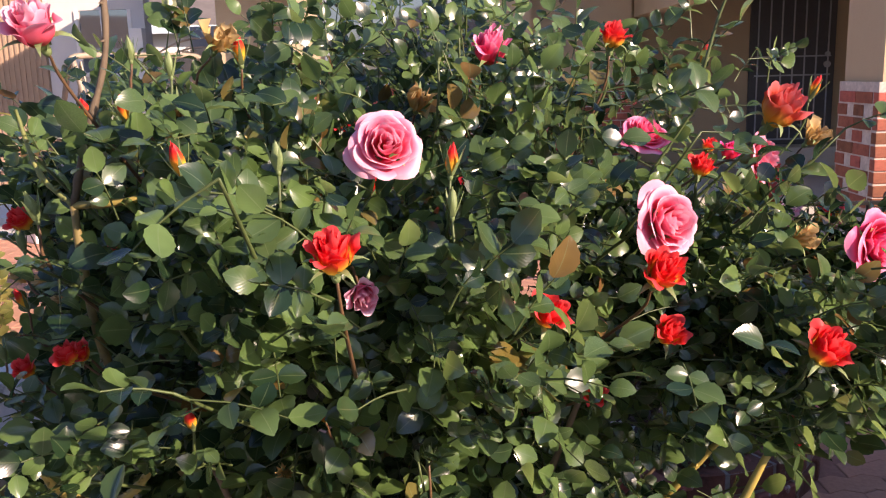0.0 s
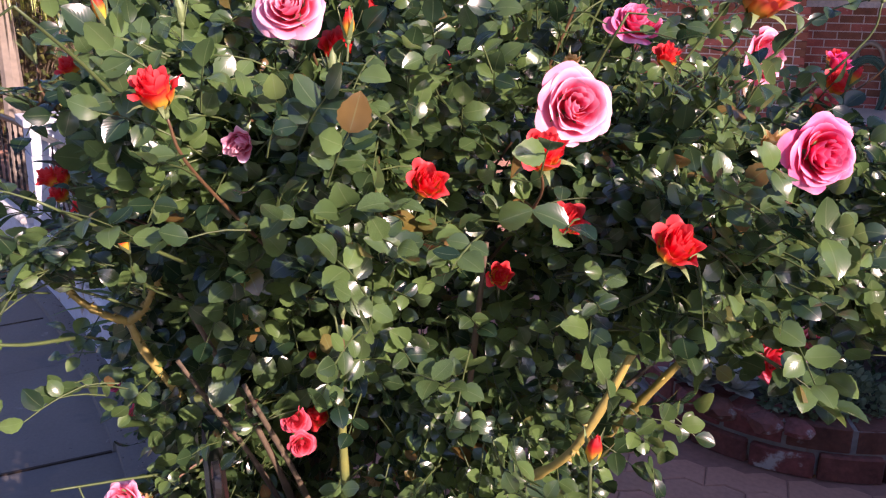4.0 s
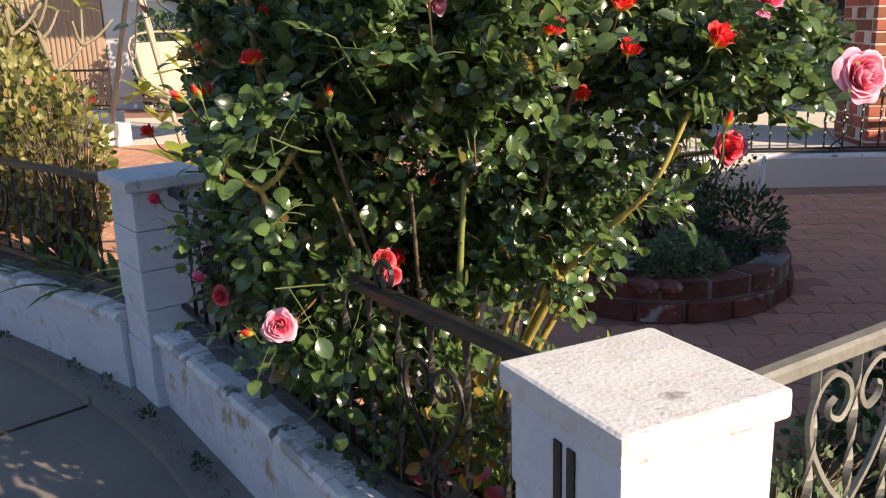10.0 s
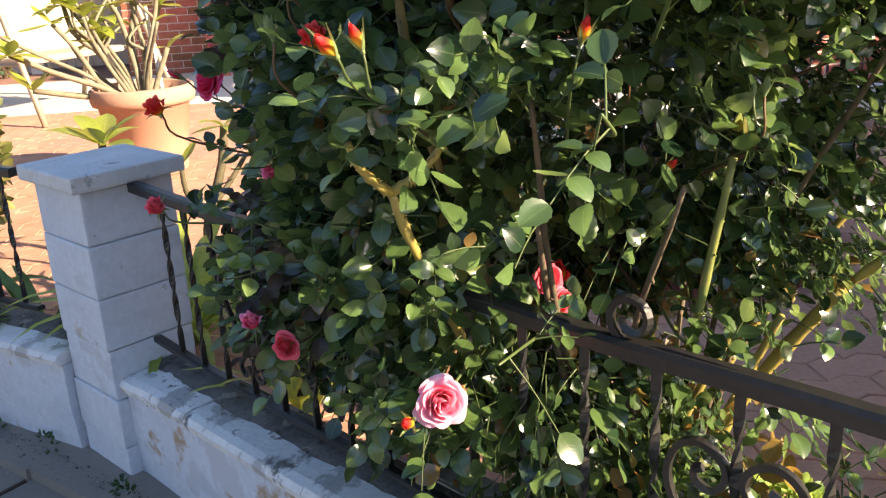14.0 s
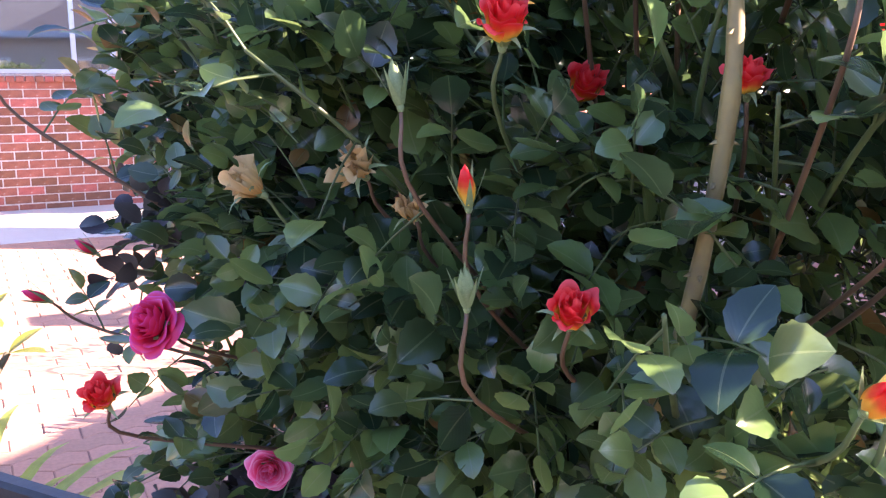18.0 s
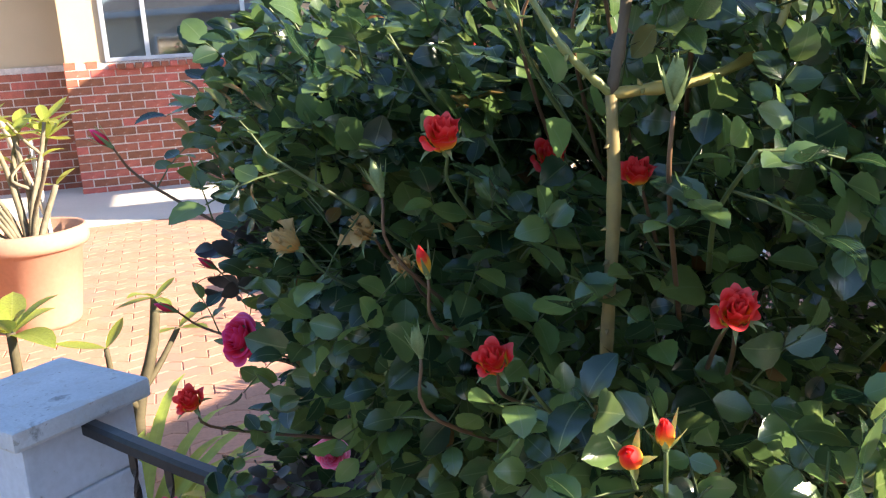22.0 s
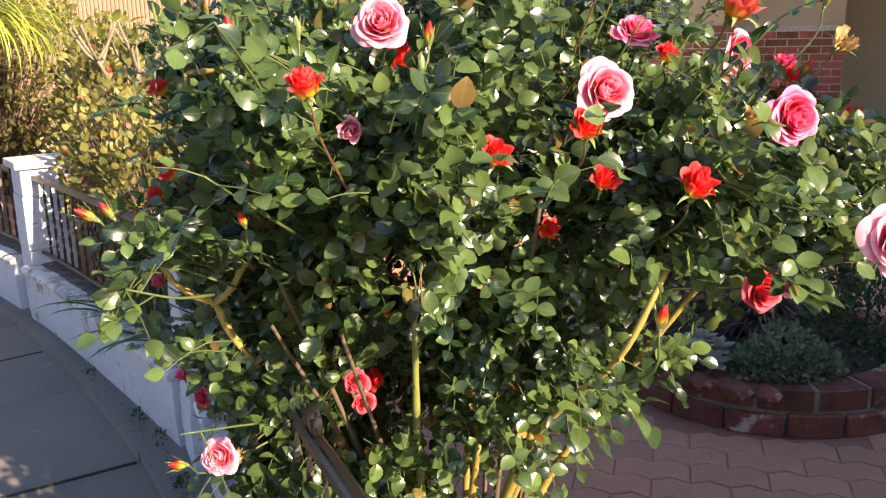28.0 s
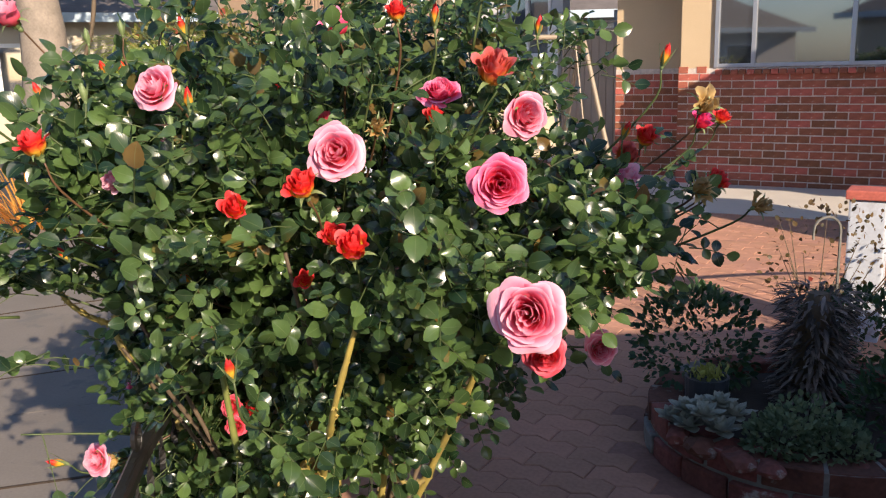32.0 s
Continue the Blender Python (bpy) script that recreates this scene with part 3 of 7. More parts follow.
WALL_H = 0.29
block_wall("street_wall", WALL_A, 0.318, 0.15, "low white-painted block wall with peeling paint", fall=0.04)
block_wall("street_wall", WALL_B, WALL_H, 0.15, "low white-painted block wall with peeling paint")
block_wall("street_wall", WALL_C, WALL_H, 0.15, "low white-painted block wall with peeling paint")


def post(x, y, rz, side, cap, courses, label, z0=-0.02, course=0.122):
    """Square post of slump blocks, one a course, with a thin overhanging cap."""
    p = thing("block_post", label, "post", "fence posts", (x, y, z0), rz)
    for k in range(courses):
        bm = bmesh.new()
        s = side / 2 + random.uniform(-0.002, 0.002)
        o = random.uniform(-0.0015, 0.0015)
        box(bm, -s + o, -s, k * course, s + o, s, (k + 1) * course - 0.0015, 0.006)
        part("block", bm, M_PAINT, p)
    bm = bmesh.new()
    c, t = cap / 2, courses * course
    box(bm, -c, -c, t, c, c, t + 0.036, 0.007, jitter=0.0008)
    part("cap", bm, M_PAINTCAP, p, "rough weathered white cap")
    return p


gate_post = post(0.331, 0.196, -5.8, 0.214, 0.24, 6, "white slump-block gate post with a speckled flat cap", z0=0.003)
left_post = post(0.325, 2.232, 4, 0.215, 0.265, 6, "white slump-block fence post, peeling near its foot")
far_post = post(-0.25, 4.1, 16, 0.205, 0.25, 6, "white slump-block fence post at the bend of the wall", course=0.127)
# painted number on the gate post, as plain bars
for k in range(3):
    for q in range(2):
        bm = bmesh.new()
        box(bm, -0.1128, -0.03 + q * 0.026, 0.635 - k * 0.12, -0.1068, -0.016 + q * 0.026, 0.71 - k * 0.12)
        part("painted_bar", bm, M_IRON, gate_post, "black stencilled bar")


def scroll(bm, c, r, start, turns, ax, ay, rad, n=26, shrink=0.55):
    """A flat scroll of square bar in the plane of ax and ay."""
    pts = []
    for k in range(n):
        f = k / (n - 1)
        a = start + turns * 2 * math.pi * f
        rr = r * (1 - shrink * f)
        pts.append(Vector(c) + Vector(ax) * rr * math.cos(a) + Vector(ay) * rr * math.sin(a))
    tube(bm, pts, rad, 4, square=True)
    return pts[0]


def rail_fence(name, pts, z_top, z_bot, pitch, material, label, scroll_at=(), bars=0.0085, rail=0.014, curls=(), first=0.06, heart=(-0.09, 0.66)):
    """Wrought-iron fence along pts: top and bottom rail, twisted pickets, heart scrolls."""
    f = thing(name, label, "fence")
    P = [Vector(p) for p in pts]
    L = [0.0]
    for a, b in zip(P, P[1:]):
        L.append(L[-1] + (b - a).length)

    def on(s):
        s = min(max(s, 0), L[-1])
        for i in range(len(P) - 1):
            if s <= L[i + 1] + 1e-9:
                t = (s - L[i]) / (L[i + 1] - L[i])
                return P[i].lerp(P[i + 1], t), (P[i + 1] - P[i]).normalized()
        return P[-1], (P[-1] - P[-2]).normalized()
    for nm, z, w, h in (("top_rail", z_top, rail, 0.011), ("bottom_rail", z_bot, rail * 0.8, 0.006)):
        bm = bmesh.new()
        rows = []
        for p in P:
            i = P.index(p)
            n = normal2(P, i)
            rows.append([bm.verts.new((*(p + n * a).xy, z + b)) for a, b in ((-w, -h), (-w, h * 0.5), (-w * 0.6, h), (w * 0.6, h), (w, h * 0.5), (w, -h))])
        for a, b in zip(rows, rows[1:]):
            for k in range(6):
                bm.faces.new((a[k], a[(k + 1) % 6], b[(k + 1) % 6], b[k]))
        bm.faces.new(rows[0][::-1])
        bm.faces.new(rows[-1])
        bmesh.ops.recalc_face_normals(bm, faces=bm.faces)
        part(nm, bm, material, f)
    s = first
    while s < L[-1] - pitch * 0.3:
        p, d = on(s)
        bm = bmesh.new()
        n = 34
        zs = [z_bot + (z_top - z_bot) * k / (n - 1) for k in range(n)]
        tube(bm, [(0, 0, z - z_bot) for z in zs], bars, 4, twist=0.0)
        for v in bm.verts:      # the twist of the middle part
            t = (v.co.z) / (z_top - z_bot)
            a = 0 if t < 0.12 else (min(t, 0.88) - 0.12) * 15
            v.co.y *= 0.45
            v.co = Matrix.Rotation(a, 3, "Z") @ v.co
        ob = part("picket", bm, material, f)
        ob.location = (p.x, p.y, z_bot)
        s += pitch
    for s in scroll_at:
        p, d = on(s)
        for side in (-1, 1):
            bm = bmesh.new()
            path = [(0.004, -0.315), (0.05, -0.25), (0.085, -0.175), (0.093, -0.12), (0.078, -0.07), (0.048, -0.052), (0.018, -0.075), (0.012, -0.11), (0.03, -0.138), (0.052, -0.128), (0.056, -0.108), (0.044, -0.098)]
            tube(bm, [q for q in spline([Vector((p.x, p.y, z_top + z)) + d * side * a * 0.88 for a, z in [(a0 * heart[1] / 0.66, heart[0] + (z0 + 0.052) * heart[1]) for a0, z0 in path]], 44)], 0.0058, 4, square=True)
            part("heart_scroll", bm, material, f)
            bm = bmesh.new()
            path = [(0.004, -0.262), (0.028, -0.285), (0.042, -0.305), (0.03, -0.322), (0.014, -0.313), (0.018, -0.3)]
            tube(bm, spline([Vector((p.x, p.y, z_top + z)) + d * side * a for a, z in path], 24), 0.005, 4, square=True)
            part("foot_scroll", bm, material, f)
    for s, side in curls:
        p, d = on(s)
        bm = bmesh.new()
        c = Vector((p.x, p.y, z_top + 0.036))
        pts = [Vector((p.x, p.y, z_top + 0.006)) - d * side * 0.16, Vector((p.x, p.y, z_top + 0.010)) - d * side * 0.05]
        for k in range(26):
            a, r = -math.pi / 2 + side * k / 25 * 2 * math.pi * 1.25, 0.032 * (1 - 0.6 * k / 25)
            pts.append(c + d * r * math.cos(a) + Vector((0, 0, r * math.sin(a))))
        tube(bm, pts, 0.006, 4, square=True)
        part("rail_curl", bm, material, f)
    return f


fa = spline([(0.368, 0.31, 0), (0.366, 0.46, 0), (0.358, 0.66, 0), (0.343, 0.9, 0), (0.345, 1.3, 0), (0.335, 1.8, 0), (0.34, 2.11, 0)], 14)
rail_fence("street_fence", fa, 0.703, 0.345, 0.099, M_IRON, "black wrought-iron fence with twisted pickets on the low wall", scroll_at=(0.388, 1.38), curls=((0.52, 1), (0.80, -1)), first=0.091)
fb = [p + normal2(WALL_B, i) * 0.085 for i, p in enumerate(WALL_B)][3:34:3]
rail_fence("street_fence", fb, 0.70, 0.35, 0.099, M_IRON, "black wrought-iron fence with twisted pickets on the low wall", scroll_at=(0.8,))
fc = [p + normal2(WALL_C, i) * 0.085 for i, p in enumerate(WALL_C)][3:34:3]
rail_fence("street_fence", fc, 0.70, 0.35, 0.099, M_IRON, "black wrought-iron fence with twisted pickets on the low wall", scroll_at=(0.8,))
gl = [Vector((0.46 + 0.1 * k, 0.182 + 0.002 * k, 0)) for k in range(22)]
rail_fence("gate_fence", gl, 0.715, 0.33, 0.099, M_GATEIRON, "weathered grey wrought-iron fence with heart scrolls and curls", scroll_at=(0.302, 1.094), curls=((0.43, -1), (0.75, 1)), first=0.104, heart=(-0.035, 0.86))
rod = bpy.data.objects["gate_fence"]
for x0, way in ((0.9, 1), (1.95, -1)):      # thin rods that sweep up from the curls
    bm = bmesh.new()
    tube(bm, spline([(x0 + way * a, 0.19, z) for a, z in ((0.0, 0.722), (0.06, 0.731), (0.16, 0.76), (0.3, 0.825), (0.44, 0.868), (0.525, 0.875))], 18), 0.0026, 6)
    smooth(part("arched_rod", bm, M_GATEIRON, rod, "thin grey metal rod"))
block_wall("side_wall", [Vector((0.44 + 0.06 * k, 0.13 + 0.0012 * k, 0)) for k in range(37)][::-1], 0.27, 0.12, "low white-painted block wall under the side fence")

# ---- house ----
house = thing("house", "single-storey tan stucco house with a red-brick base", "house", at=(H0.x, H0.y, 0), rz=-35)
BR, BT = 0.13, 1.235          # foot and top of the brick base


def wall_box(name, x0, y0, z0, x1, y1, z1, material, parent=house, label=""):
    bm = bmesh.new()
    box(bm, x0, y0, z0, x1, y1, z1)
    return part(name, bm, material, parent, label)


wall_box("wall_front_base", -1.52, 0.0045, 0.0, 0.84, 0.24, 1.285, M_MORTAR)
wall_box("wall_front_left", -1.51, 0.02, 1.285, -1.18, 0.24, 2.7, M_STUCCO)
wall_box("wall_front_right", 0.38, 0.02, 1.285, 0.83, 0.24, 2.7, M_STUCCO)
wall_box("wall_front_top", -1.18, 0.02, 2.35, 0.38, 0.24, 2.7, M_STUCCO)
wall_box("wall_left_base", -2.35, 0.5045, 0.0, -1.40, 0.75, 1.285, M_MORTAR)
wall_box("wall_left", -2.35, 0.52, 1.285, -1.42, 0.75, 2.7, M_STUCCO)
wall_box("wall_right_base", 0.72, 0.4045, 0.0, 1.9, 0.65, 1.285, M_MORTAR)
wall_box("wall_right", 0.72, 0.42, 1.285, 1.89, 0.65, 2.7, M_STUCCO)
wall_box("wall_link_left", -1.50, 0.24, 0.0, -1.30, 0.52, 2.7, M_STUCCO)
wall_box("wall_link_right", 0.62, 0.24, 0.0, 0.82, 0.42, 2.7, M_STUCCO)
wall_box("wall_porch_side", 1.70, 0.65, 0.0, 1.89, 2.2, 2.7, M_STUCCO)
wall_box("wall_porch_back", 1.70, 2.2, 0.0, 6.0, 2.4, 2.7, M_STUCCO)
wall_box("wall_porch_end", 5.8, -3.9, 0.0, 6.0, 2.2, 2.7, M_STUCCO)
wall_box("roof", -2.8, -0.45, 2.7, 1.9, 4.5, 2.86, M_WOODY)
# porch roof out of view; its edges are set for the shade it casts
wall_box("porch_roof", 1.905, -2.6, 2.72, 6.2, 4.5, 2.88, M_WOODY)
# added unseen roof strip, to shade the porch floor and brick front
wall_box("porch_shade_roof_ext", 3.2, -3.4, 2.72, 6.2, -2.602, 2.88, M_WOODY)
wall_box("beam", 2.38, -2.78, 2.6, 3.19, -2.604, 3.0, M_STUCCO)
# two added beams, out of view: they keep sky light off the porch
wall_box("porch_shade_beam_front", 3.2, -2.598, 1.9, 6.0, -2.4, 2.718, M_STUCCO)
wall_box("porch_shade_beam_side", 1.91, -2.4, 1.9, 2.1, 0.395, 2.718, M_STUCCO)
wall_box("side_beam", 2.40, -3.87, 2.2, 2.62, -2.784, 2.45, M_STUCCO)
wall_box("room_back", -2.3, 2.6, 0.0, 1.7, 2.7, 2.7, M_WOODY)
wall_box("column_base", 2.3665, -3.8955, 0.0, 3.2, -3.4, 1.285, M_MORTAR)
wall_box("column", 2.39, -3.88, 1.285, 3.19, -3.41, 2.196, M_STUCCO)

# window: frame, two mullions, three panes
win = part("window_frame", bmesh.new(), M_ALU, house)
bm = bmesh.new()
for a, b in ((-1.18, -1.14), (-0.835, -0.795), (0.025, 0.065), (0.34, 0.38)):
    box(bm, a, -0.012, 1.288, b, 0.06, 2.35, 0.004)
for a, b in ((1.288, 1.325), (2.31, 2.35)):
    box(bm, -1.18, -0.006, a, 0.38, 0.05, b, 0.004)
bm.to_mesh(win.data)
bm.free()
for a, b in ((-1.14, -0.835), (-0.795, 0.025), (0.065, 0.34)):
    bm = bmesh.new()
    box(bm, a, 0.018, 1.325, b, 0.024, 2.31)
    part("pane", bm, M_GLASS, win, "reflecting window pane")

# security door in the porch: panel, bars, knob, lock
DX0, DX1, DY, DZ = 3.3, 4.22, 1.02, 0.52
door = part("security_door", bmesh.new(), M_DOOR, house, "grey steel security door with thin bars")
bm = bmesh.new()
box(bm, DX0, DY - 0.03, DZ, DX1, DY + 0.02, DZ + 2.03, 0.006)
bm.to_mesh(door.data)
bm.free()
for k in range(7):
    bm = bmesh.new()
    x = DX0 + 0.08 + k * (DX1 - DX0 - 0.16) / 6
    box(bm, x - 0.006, DY - 0.045, DZ + 0.06, x + 0.006, DY - 0.03, DZ + 1.95)
    part("bar", bm, M_ALU, door)
for z in (0.06, 0.75, 0.95, 1.9):
    bm = bmesh.new()
    box(bm, DX0 + 0.05, DY - 0.047, DZ + z - 0.008, DX1 - 0.05, DY - 0.03, DZ + z + 0.008)
    part("bar", bm, M_ALU, door)
for z, r in ((0.86, 0.035), (0.97, 0.025)):
    bm = bmesh.new()
    lathe(bm, [(0.0, -0.05), (r, -0.045), (r, -0.015), (r * 0.5, 0.0)], 14)
    ob = part("knob", bm, M_ALU, door, "round metal lock")
    ob.matrix_basis = pose(DX1 - 0.1, DY - 0.045, DZ + z, -90, 0, 0)
wall_box("wall_door", 1.89, DY + 0.02, 0.0, 5.8, DY + 0.2, 2.7, M_STUCCO)
wall_box("step", DX0 - 0.3, DY - 0.4, 0.3, DX1 + 0.3, DY + 0.02, DZ - 0.004, M_SLAB)

# bricks of the base, one by one, and the rowlock sill
bm = bmesh.new()
box(bm, 0, 0, 0, 0.2, 0.06, 0.0635, 0.004)
brick_me = bpy.data.meshes.new("brick")
bm.to_mesh(brick_me)
bm.free()
brick_me.materials.append(M_BRICK)
bm = bmesh.new()
box(bm, 0, 0, 0, 0.095, 0.06, 0.0635, 0.004)
half_me = bpy.data.meshes.new("half_brick")
bm.to_mesh(half_me)
bm.free()
half_me.materials.append(M_BRICK)
COURSE = (BT - BR) / 15


def brick_face(x0, x1, y, parent, loose=None):
    """Courses of running bond between x0 and x1 on the wall face y; joined into the bmesh loose if given."""
    for c in range(15):
        z, x, first = BR + c * COURSE, x0, True
        while x < x1 - 0.05:
            w = 0.2
            if (first and c % 2) or x + 0.2 > x1 + 0.02:
                w = 0.095
            j = random.uniform(-0.004, 0.003)
            if loose is not None:
                box(loose, x, y + j, z + 0.005, min(x + w, x1), y + 0.06, z + 0.0685)
            else:
                ob = new("brick", brick_me if w > 0.1 else half_me)
                ob.parent = parent
                ob.location = (x, y + j, z + 0.005 + random.uniform(-0.002, 0.002))
            x += w + 0.0105
            first = False


brick_face(-1.525, 0.845, 0.0, house)
brick_face(2.365, 3.2, -3.9, house)
loose = bmesh.new()
brick_face(-2.35, -1.52, 0.5, house, loose)
brick_face(0.85, 1.905, 0.4, house, loose)
for c in range(15):      # the returns of the column
    z = BR + c * COURSE
    for k in range(2):
        box(loose, 2.362, -3.83 + k * 0.21 + (0.1 if c % 2 else 0), z + 0.005, 2.40, -3.83 + k * 0.21 + 0.2 + (0.02 if c % 2 else 0), z + 0.0685)
part("brick_rest", loose, M_BRICKS, house, kind="stuff")
x = -1.16
while x < 0.40:
    bm = bmesh.new()
    box(bm, x, -0.035, 1.238, x + 0.064, 0.1, 1.283, 0.006, m=None, jitter=0.0012)
    for v in bm.verts:
        v.co.z -= max(0.0, -v.co.y + 0.02) * 0.35
    part("sill_brick", bm, M_BRICK, house)
    x += 0.074
for x0 in (-1.525, -1.345, 0.43, 0.64):
    ob = new("brick", brick_me if x0 > 0 else half_me)
    ob.parent = house
    ob.location = (x0, 0.0, 1.238 if x0 > -2 else 0)
# coiled garden hose on its rack against the brick
hose = thing("garden_hose", "green garden hose coiled on a pale wall rack", "hose", at=tuple(hp(1.45, 0.36)), rz=-35)
bm = bmesh.new()
tube(bm, spline([(-0.13, 0, 0.72), (-0.09, 0, 0.86), (0.0, 0, 0.92), (0.1, 0, 0.86), (0.14, 0, 0.72)], 16), 0.022, 8)
smooth(part("rack", bm, M_CREAM, hose, "pale arched rack"))
for k in range(6):
    bm = bmesh.new()
    r, zc = 0.16 + 0.012 * (k % 3), 0.5 + 0.02 * (k % 2)
    tube(bm, [(r * math.cos(a) * (0.95 + 0.03 * k), -0.02 - 0.018 * (k % 3), zc + 1.55 * r * math.sin(a) * (1 if math.sin(a) > 0 else 1.25)) for a in (j * math.pi / 14 for j in range(29))], 0.011, 6)
    smooth(part("coil", bm, M_HOSE, hose))
# concrete walk along the house and the porch floor
bm = bmesh.new()
box(bm, -9.0, -1.72, 0.0, 1.6, 0.5, YARD + 0.004)
tagged(part("house_walk", bm, M_SLAB, None), "pale concrete walk along the house front", "walk", kind="structure").matrix_basis = pose(H0.x, H0.y, 0, 0, 0, -35)
bm = bmesh.new()
box(bm, 1.0, -4.25, 0.0, 6.0, 1.05, 0.318)
tagged(part("porch_floor", bm, M_SLAB, None), "pale concrete porch floor", "floor", kind="structure").matrix_basis = pose(H0.x, H0.y, 0, 0, 0, -35)
PW = [Vector((2.78, 2.98, 0)), Vector((3.3, 3.02, 0)), Vector((3.75, 2.93, 0)), Vector((4.2, 2.62, 0)), Vector((5.4, 1.78, 0))]
PWL = spline(PW, 40)[::-1]
PWL = [p + Vector((0.05, 0.0, 0)) for p in PWL]
block_wall("porch_wall", PWL, 0.335, 0.14, "low white-painted porch wall with a pale coping", coping=0.04)
rail_fence("porch_rail", [p + Vector((0.04, 0.06, 0)) for p in PWL[::3]], 0.66, 0.36, 0.105, M_IRON, "black wrought-iron porch rail with twisted pickets", scroll_at=(1.35,), curls=((1.1, 1), (1.6, -1)))
# white stucco pillar with a brick cap at the end of the porch wall
pil = thing("porch_pillar", "short white stucco pillar with a red brick cap", "pillar", at=(2.87, 2.945, YARD), rz=-35)
bm = bmesh.new()
box(bm, -0.074, -0.074, -0.1, 0.074, 0.074, 0.615, 0.008)
part("shaft", bm, M_PAINT, pil, "rough white stucco shaft")
bm = bmesh.new()
box(bm, -0.088, -0.088, 0.615, 0.088, 0.088, 0.655, 0.006)
part("cap", bm, M_BRICK, pil, "red brick cap")


# ---- the rose bush ----
# envelope: ellipsoids (centre, radii, weight)
LOBES = [((0.66, 1.12, 1.02), (0.52, 0.68, 0.5), 1.0), ((0.44, 1.2, 0.64), (0.24, 0.42, 0.3), 0.4), ((0.97, 0.66, 1.1), (0.3, 0.32, 0.19), 0.35),
         ((0.45, 0.92, 1.18), (0.25, 0.36, 0.22), 0.4), ((0.70, 0.95, 0.66), (0.28, 0.32, 0.28), 0.25), ((0.78, 1.12, 1.37), (0.44, 0.5, 0.15), 0.25),
         ((0.34, 1.3, 1.02), (0.16, 0.34, 0.34), 0.5), ((0.38, 1.42, 0.64), (0.18, 0.36, 0.3), 0.3), ((0.2, 0.92, 0.97), (0.13, 0.2, 0.16), 0.3), ((0.46, 1.54, 1.12), (0.22, 0.34, 0.34), 0.4)]
# reach towards the drive: two limiting planes per height, fitted to the camera's view
REACH = [(0.6, 0.765, 0.14), (0.8, 0.815, 0.187), (1.0, 0.95, 0.325), (1.2, 1.22, 0.441), (9.0, 1.09, 0.36)]


def in_crown(p, m=0.03):
    """Whether a place lies within the crown's plan outline, fitted to the camera's view, with a margin for the leaf's
    own reach.
    """
    x, y, z = p
    m += 0.05 * noise.noise(Vector(p) * 7.0)
    if x < (min(0.2, 0.08 + 0.7 * max(0.0, abs(z - 0.97) - 0.05)) if y < 1.12 else 0.20) + m or (y - 1.06) > 0.95 * (x + 0.36) - m or x + 0.29 < 0.237 * (y + 0.65) + m:
        return False
    if (y - 0.5) > (1.92 if z > 0.8 else 2.2) * (x + 0.28) - m:
        return False
    for top, a, b in REACH:
        if z < top:
            return x + 0.29 < a * (y + 0.65) - m and x - 0.77 < b * (y + 0.63) - m
    return True


def depth_in(p):
    """How far a place lies inside the crown: above 0 inside, 1 at a lobe's heart."""
    return max(1 - math.sqrt(sum(((p[i] - c[i]) / r[i]) ** 2 for i in range(3))) for c, r, w in LOBES)


def leaflet(n=5, fold=0.22, curl=0.25, serr=0.05, wide=0.44, tip=0.82, full=0.75):
    """Ovate leaflet, unit length along y, folded on its midrib: vertices, quads, uv."""
    V, UV, F = [], [], []
    cols = (-1.0, -0.55, 0.0, 0.55, 1.0)
    for j in range(n + 1):
        v = j / n
        w = wide * math.sin(math.pi * min(1, v ** tip)) ** full + (0.004 if 0 < j < n else 0.002)
        for u in cols:
            s = 1 + (serr * (1 if j % 2 else -1) if abs(u) == 1 else 0)
            x = w * u * s
            z = fold * abs(x) * 0.9 - curl * (v - 0.35) ** 2 - 0.1 * x * x
            V.append((x, v, z))
            UV.append((u, v))
    for j in range(n):
        for k in range(4):
            a = j * 5 + k
            F.append((a, a + 1, a + 6, a + 5))
    return np.array(V), np.array(F), np.array(UV)


class Batch:
    """Gathers many small pieces into one mesh."""

    def __init__(self):
        self.v, self.f, self.u, self.n = [], [], [], 0

    def add(self, V, F, UV, m):
        m = np.array(m)
        self.v.append(V @ m[:3, :3].T + m[:3, 3])
        self.f.append(F + self.n)
        self.u.append(UV)
        self.n += len(V)

    def done(self, name, material, parent=None, label="", kind=""):
        return mesh_arrays(name, np.concatenate(self.v), np.concatenate(self.f), np.concatenate(self.u), material, parent, label, kind)


LEAFS = [leaflet(10, f, c, 0.045, 0.375, 0.93, 0.72) for f, c in ((0.3, 0.35), (0.15, 0.55), (0.45, 0.2), (0.2, -0.25))]


def frame_of(p, y, z, s):
    """A pose at p with its y axis along y and z near z, scaled by s."""
    y = Vector(y).normalized()
    x = y.cross(Vector(z)).normalized()
    z = x.cross(y)
    return Matrix(((x.x * s, y.x * s, z.x * s, p[0]), (x.y * s, y.y * s, z.y * s, p[1]), (x.z * s, y.z * s, z.z * s, p[2]), (0, 0, 0, 1)))


def rnd_dir(rng):
    return Vector((rng.gauss(0, 1), rng.gauss(0, 1), rng.gauss(0, 1))).normalized()


rng = random.Random(7)
bush = thing("rose_bush", "tall rose bush with glossy dark leaves, pink and red-yellow roses", "rose bush")

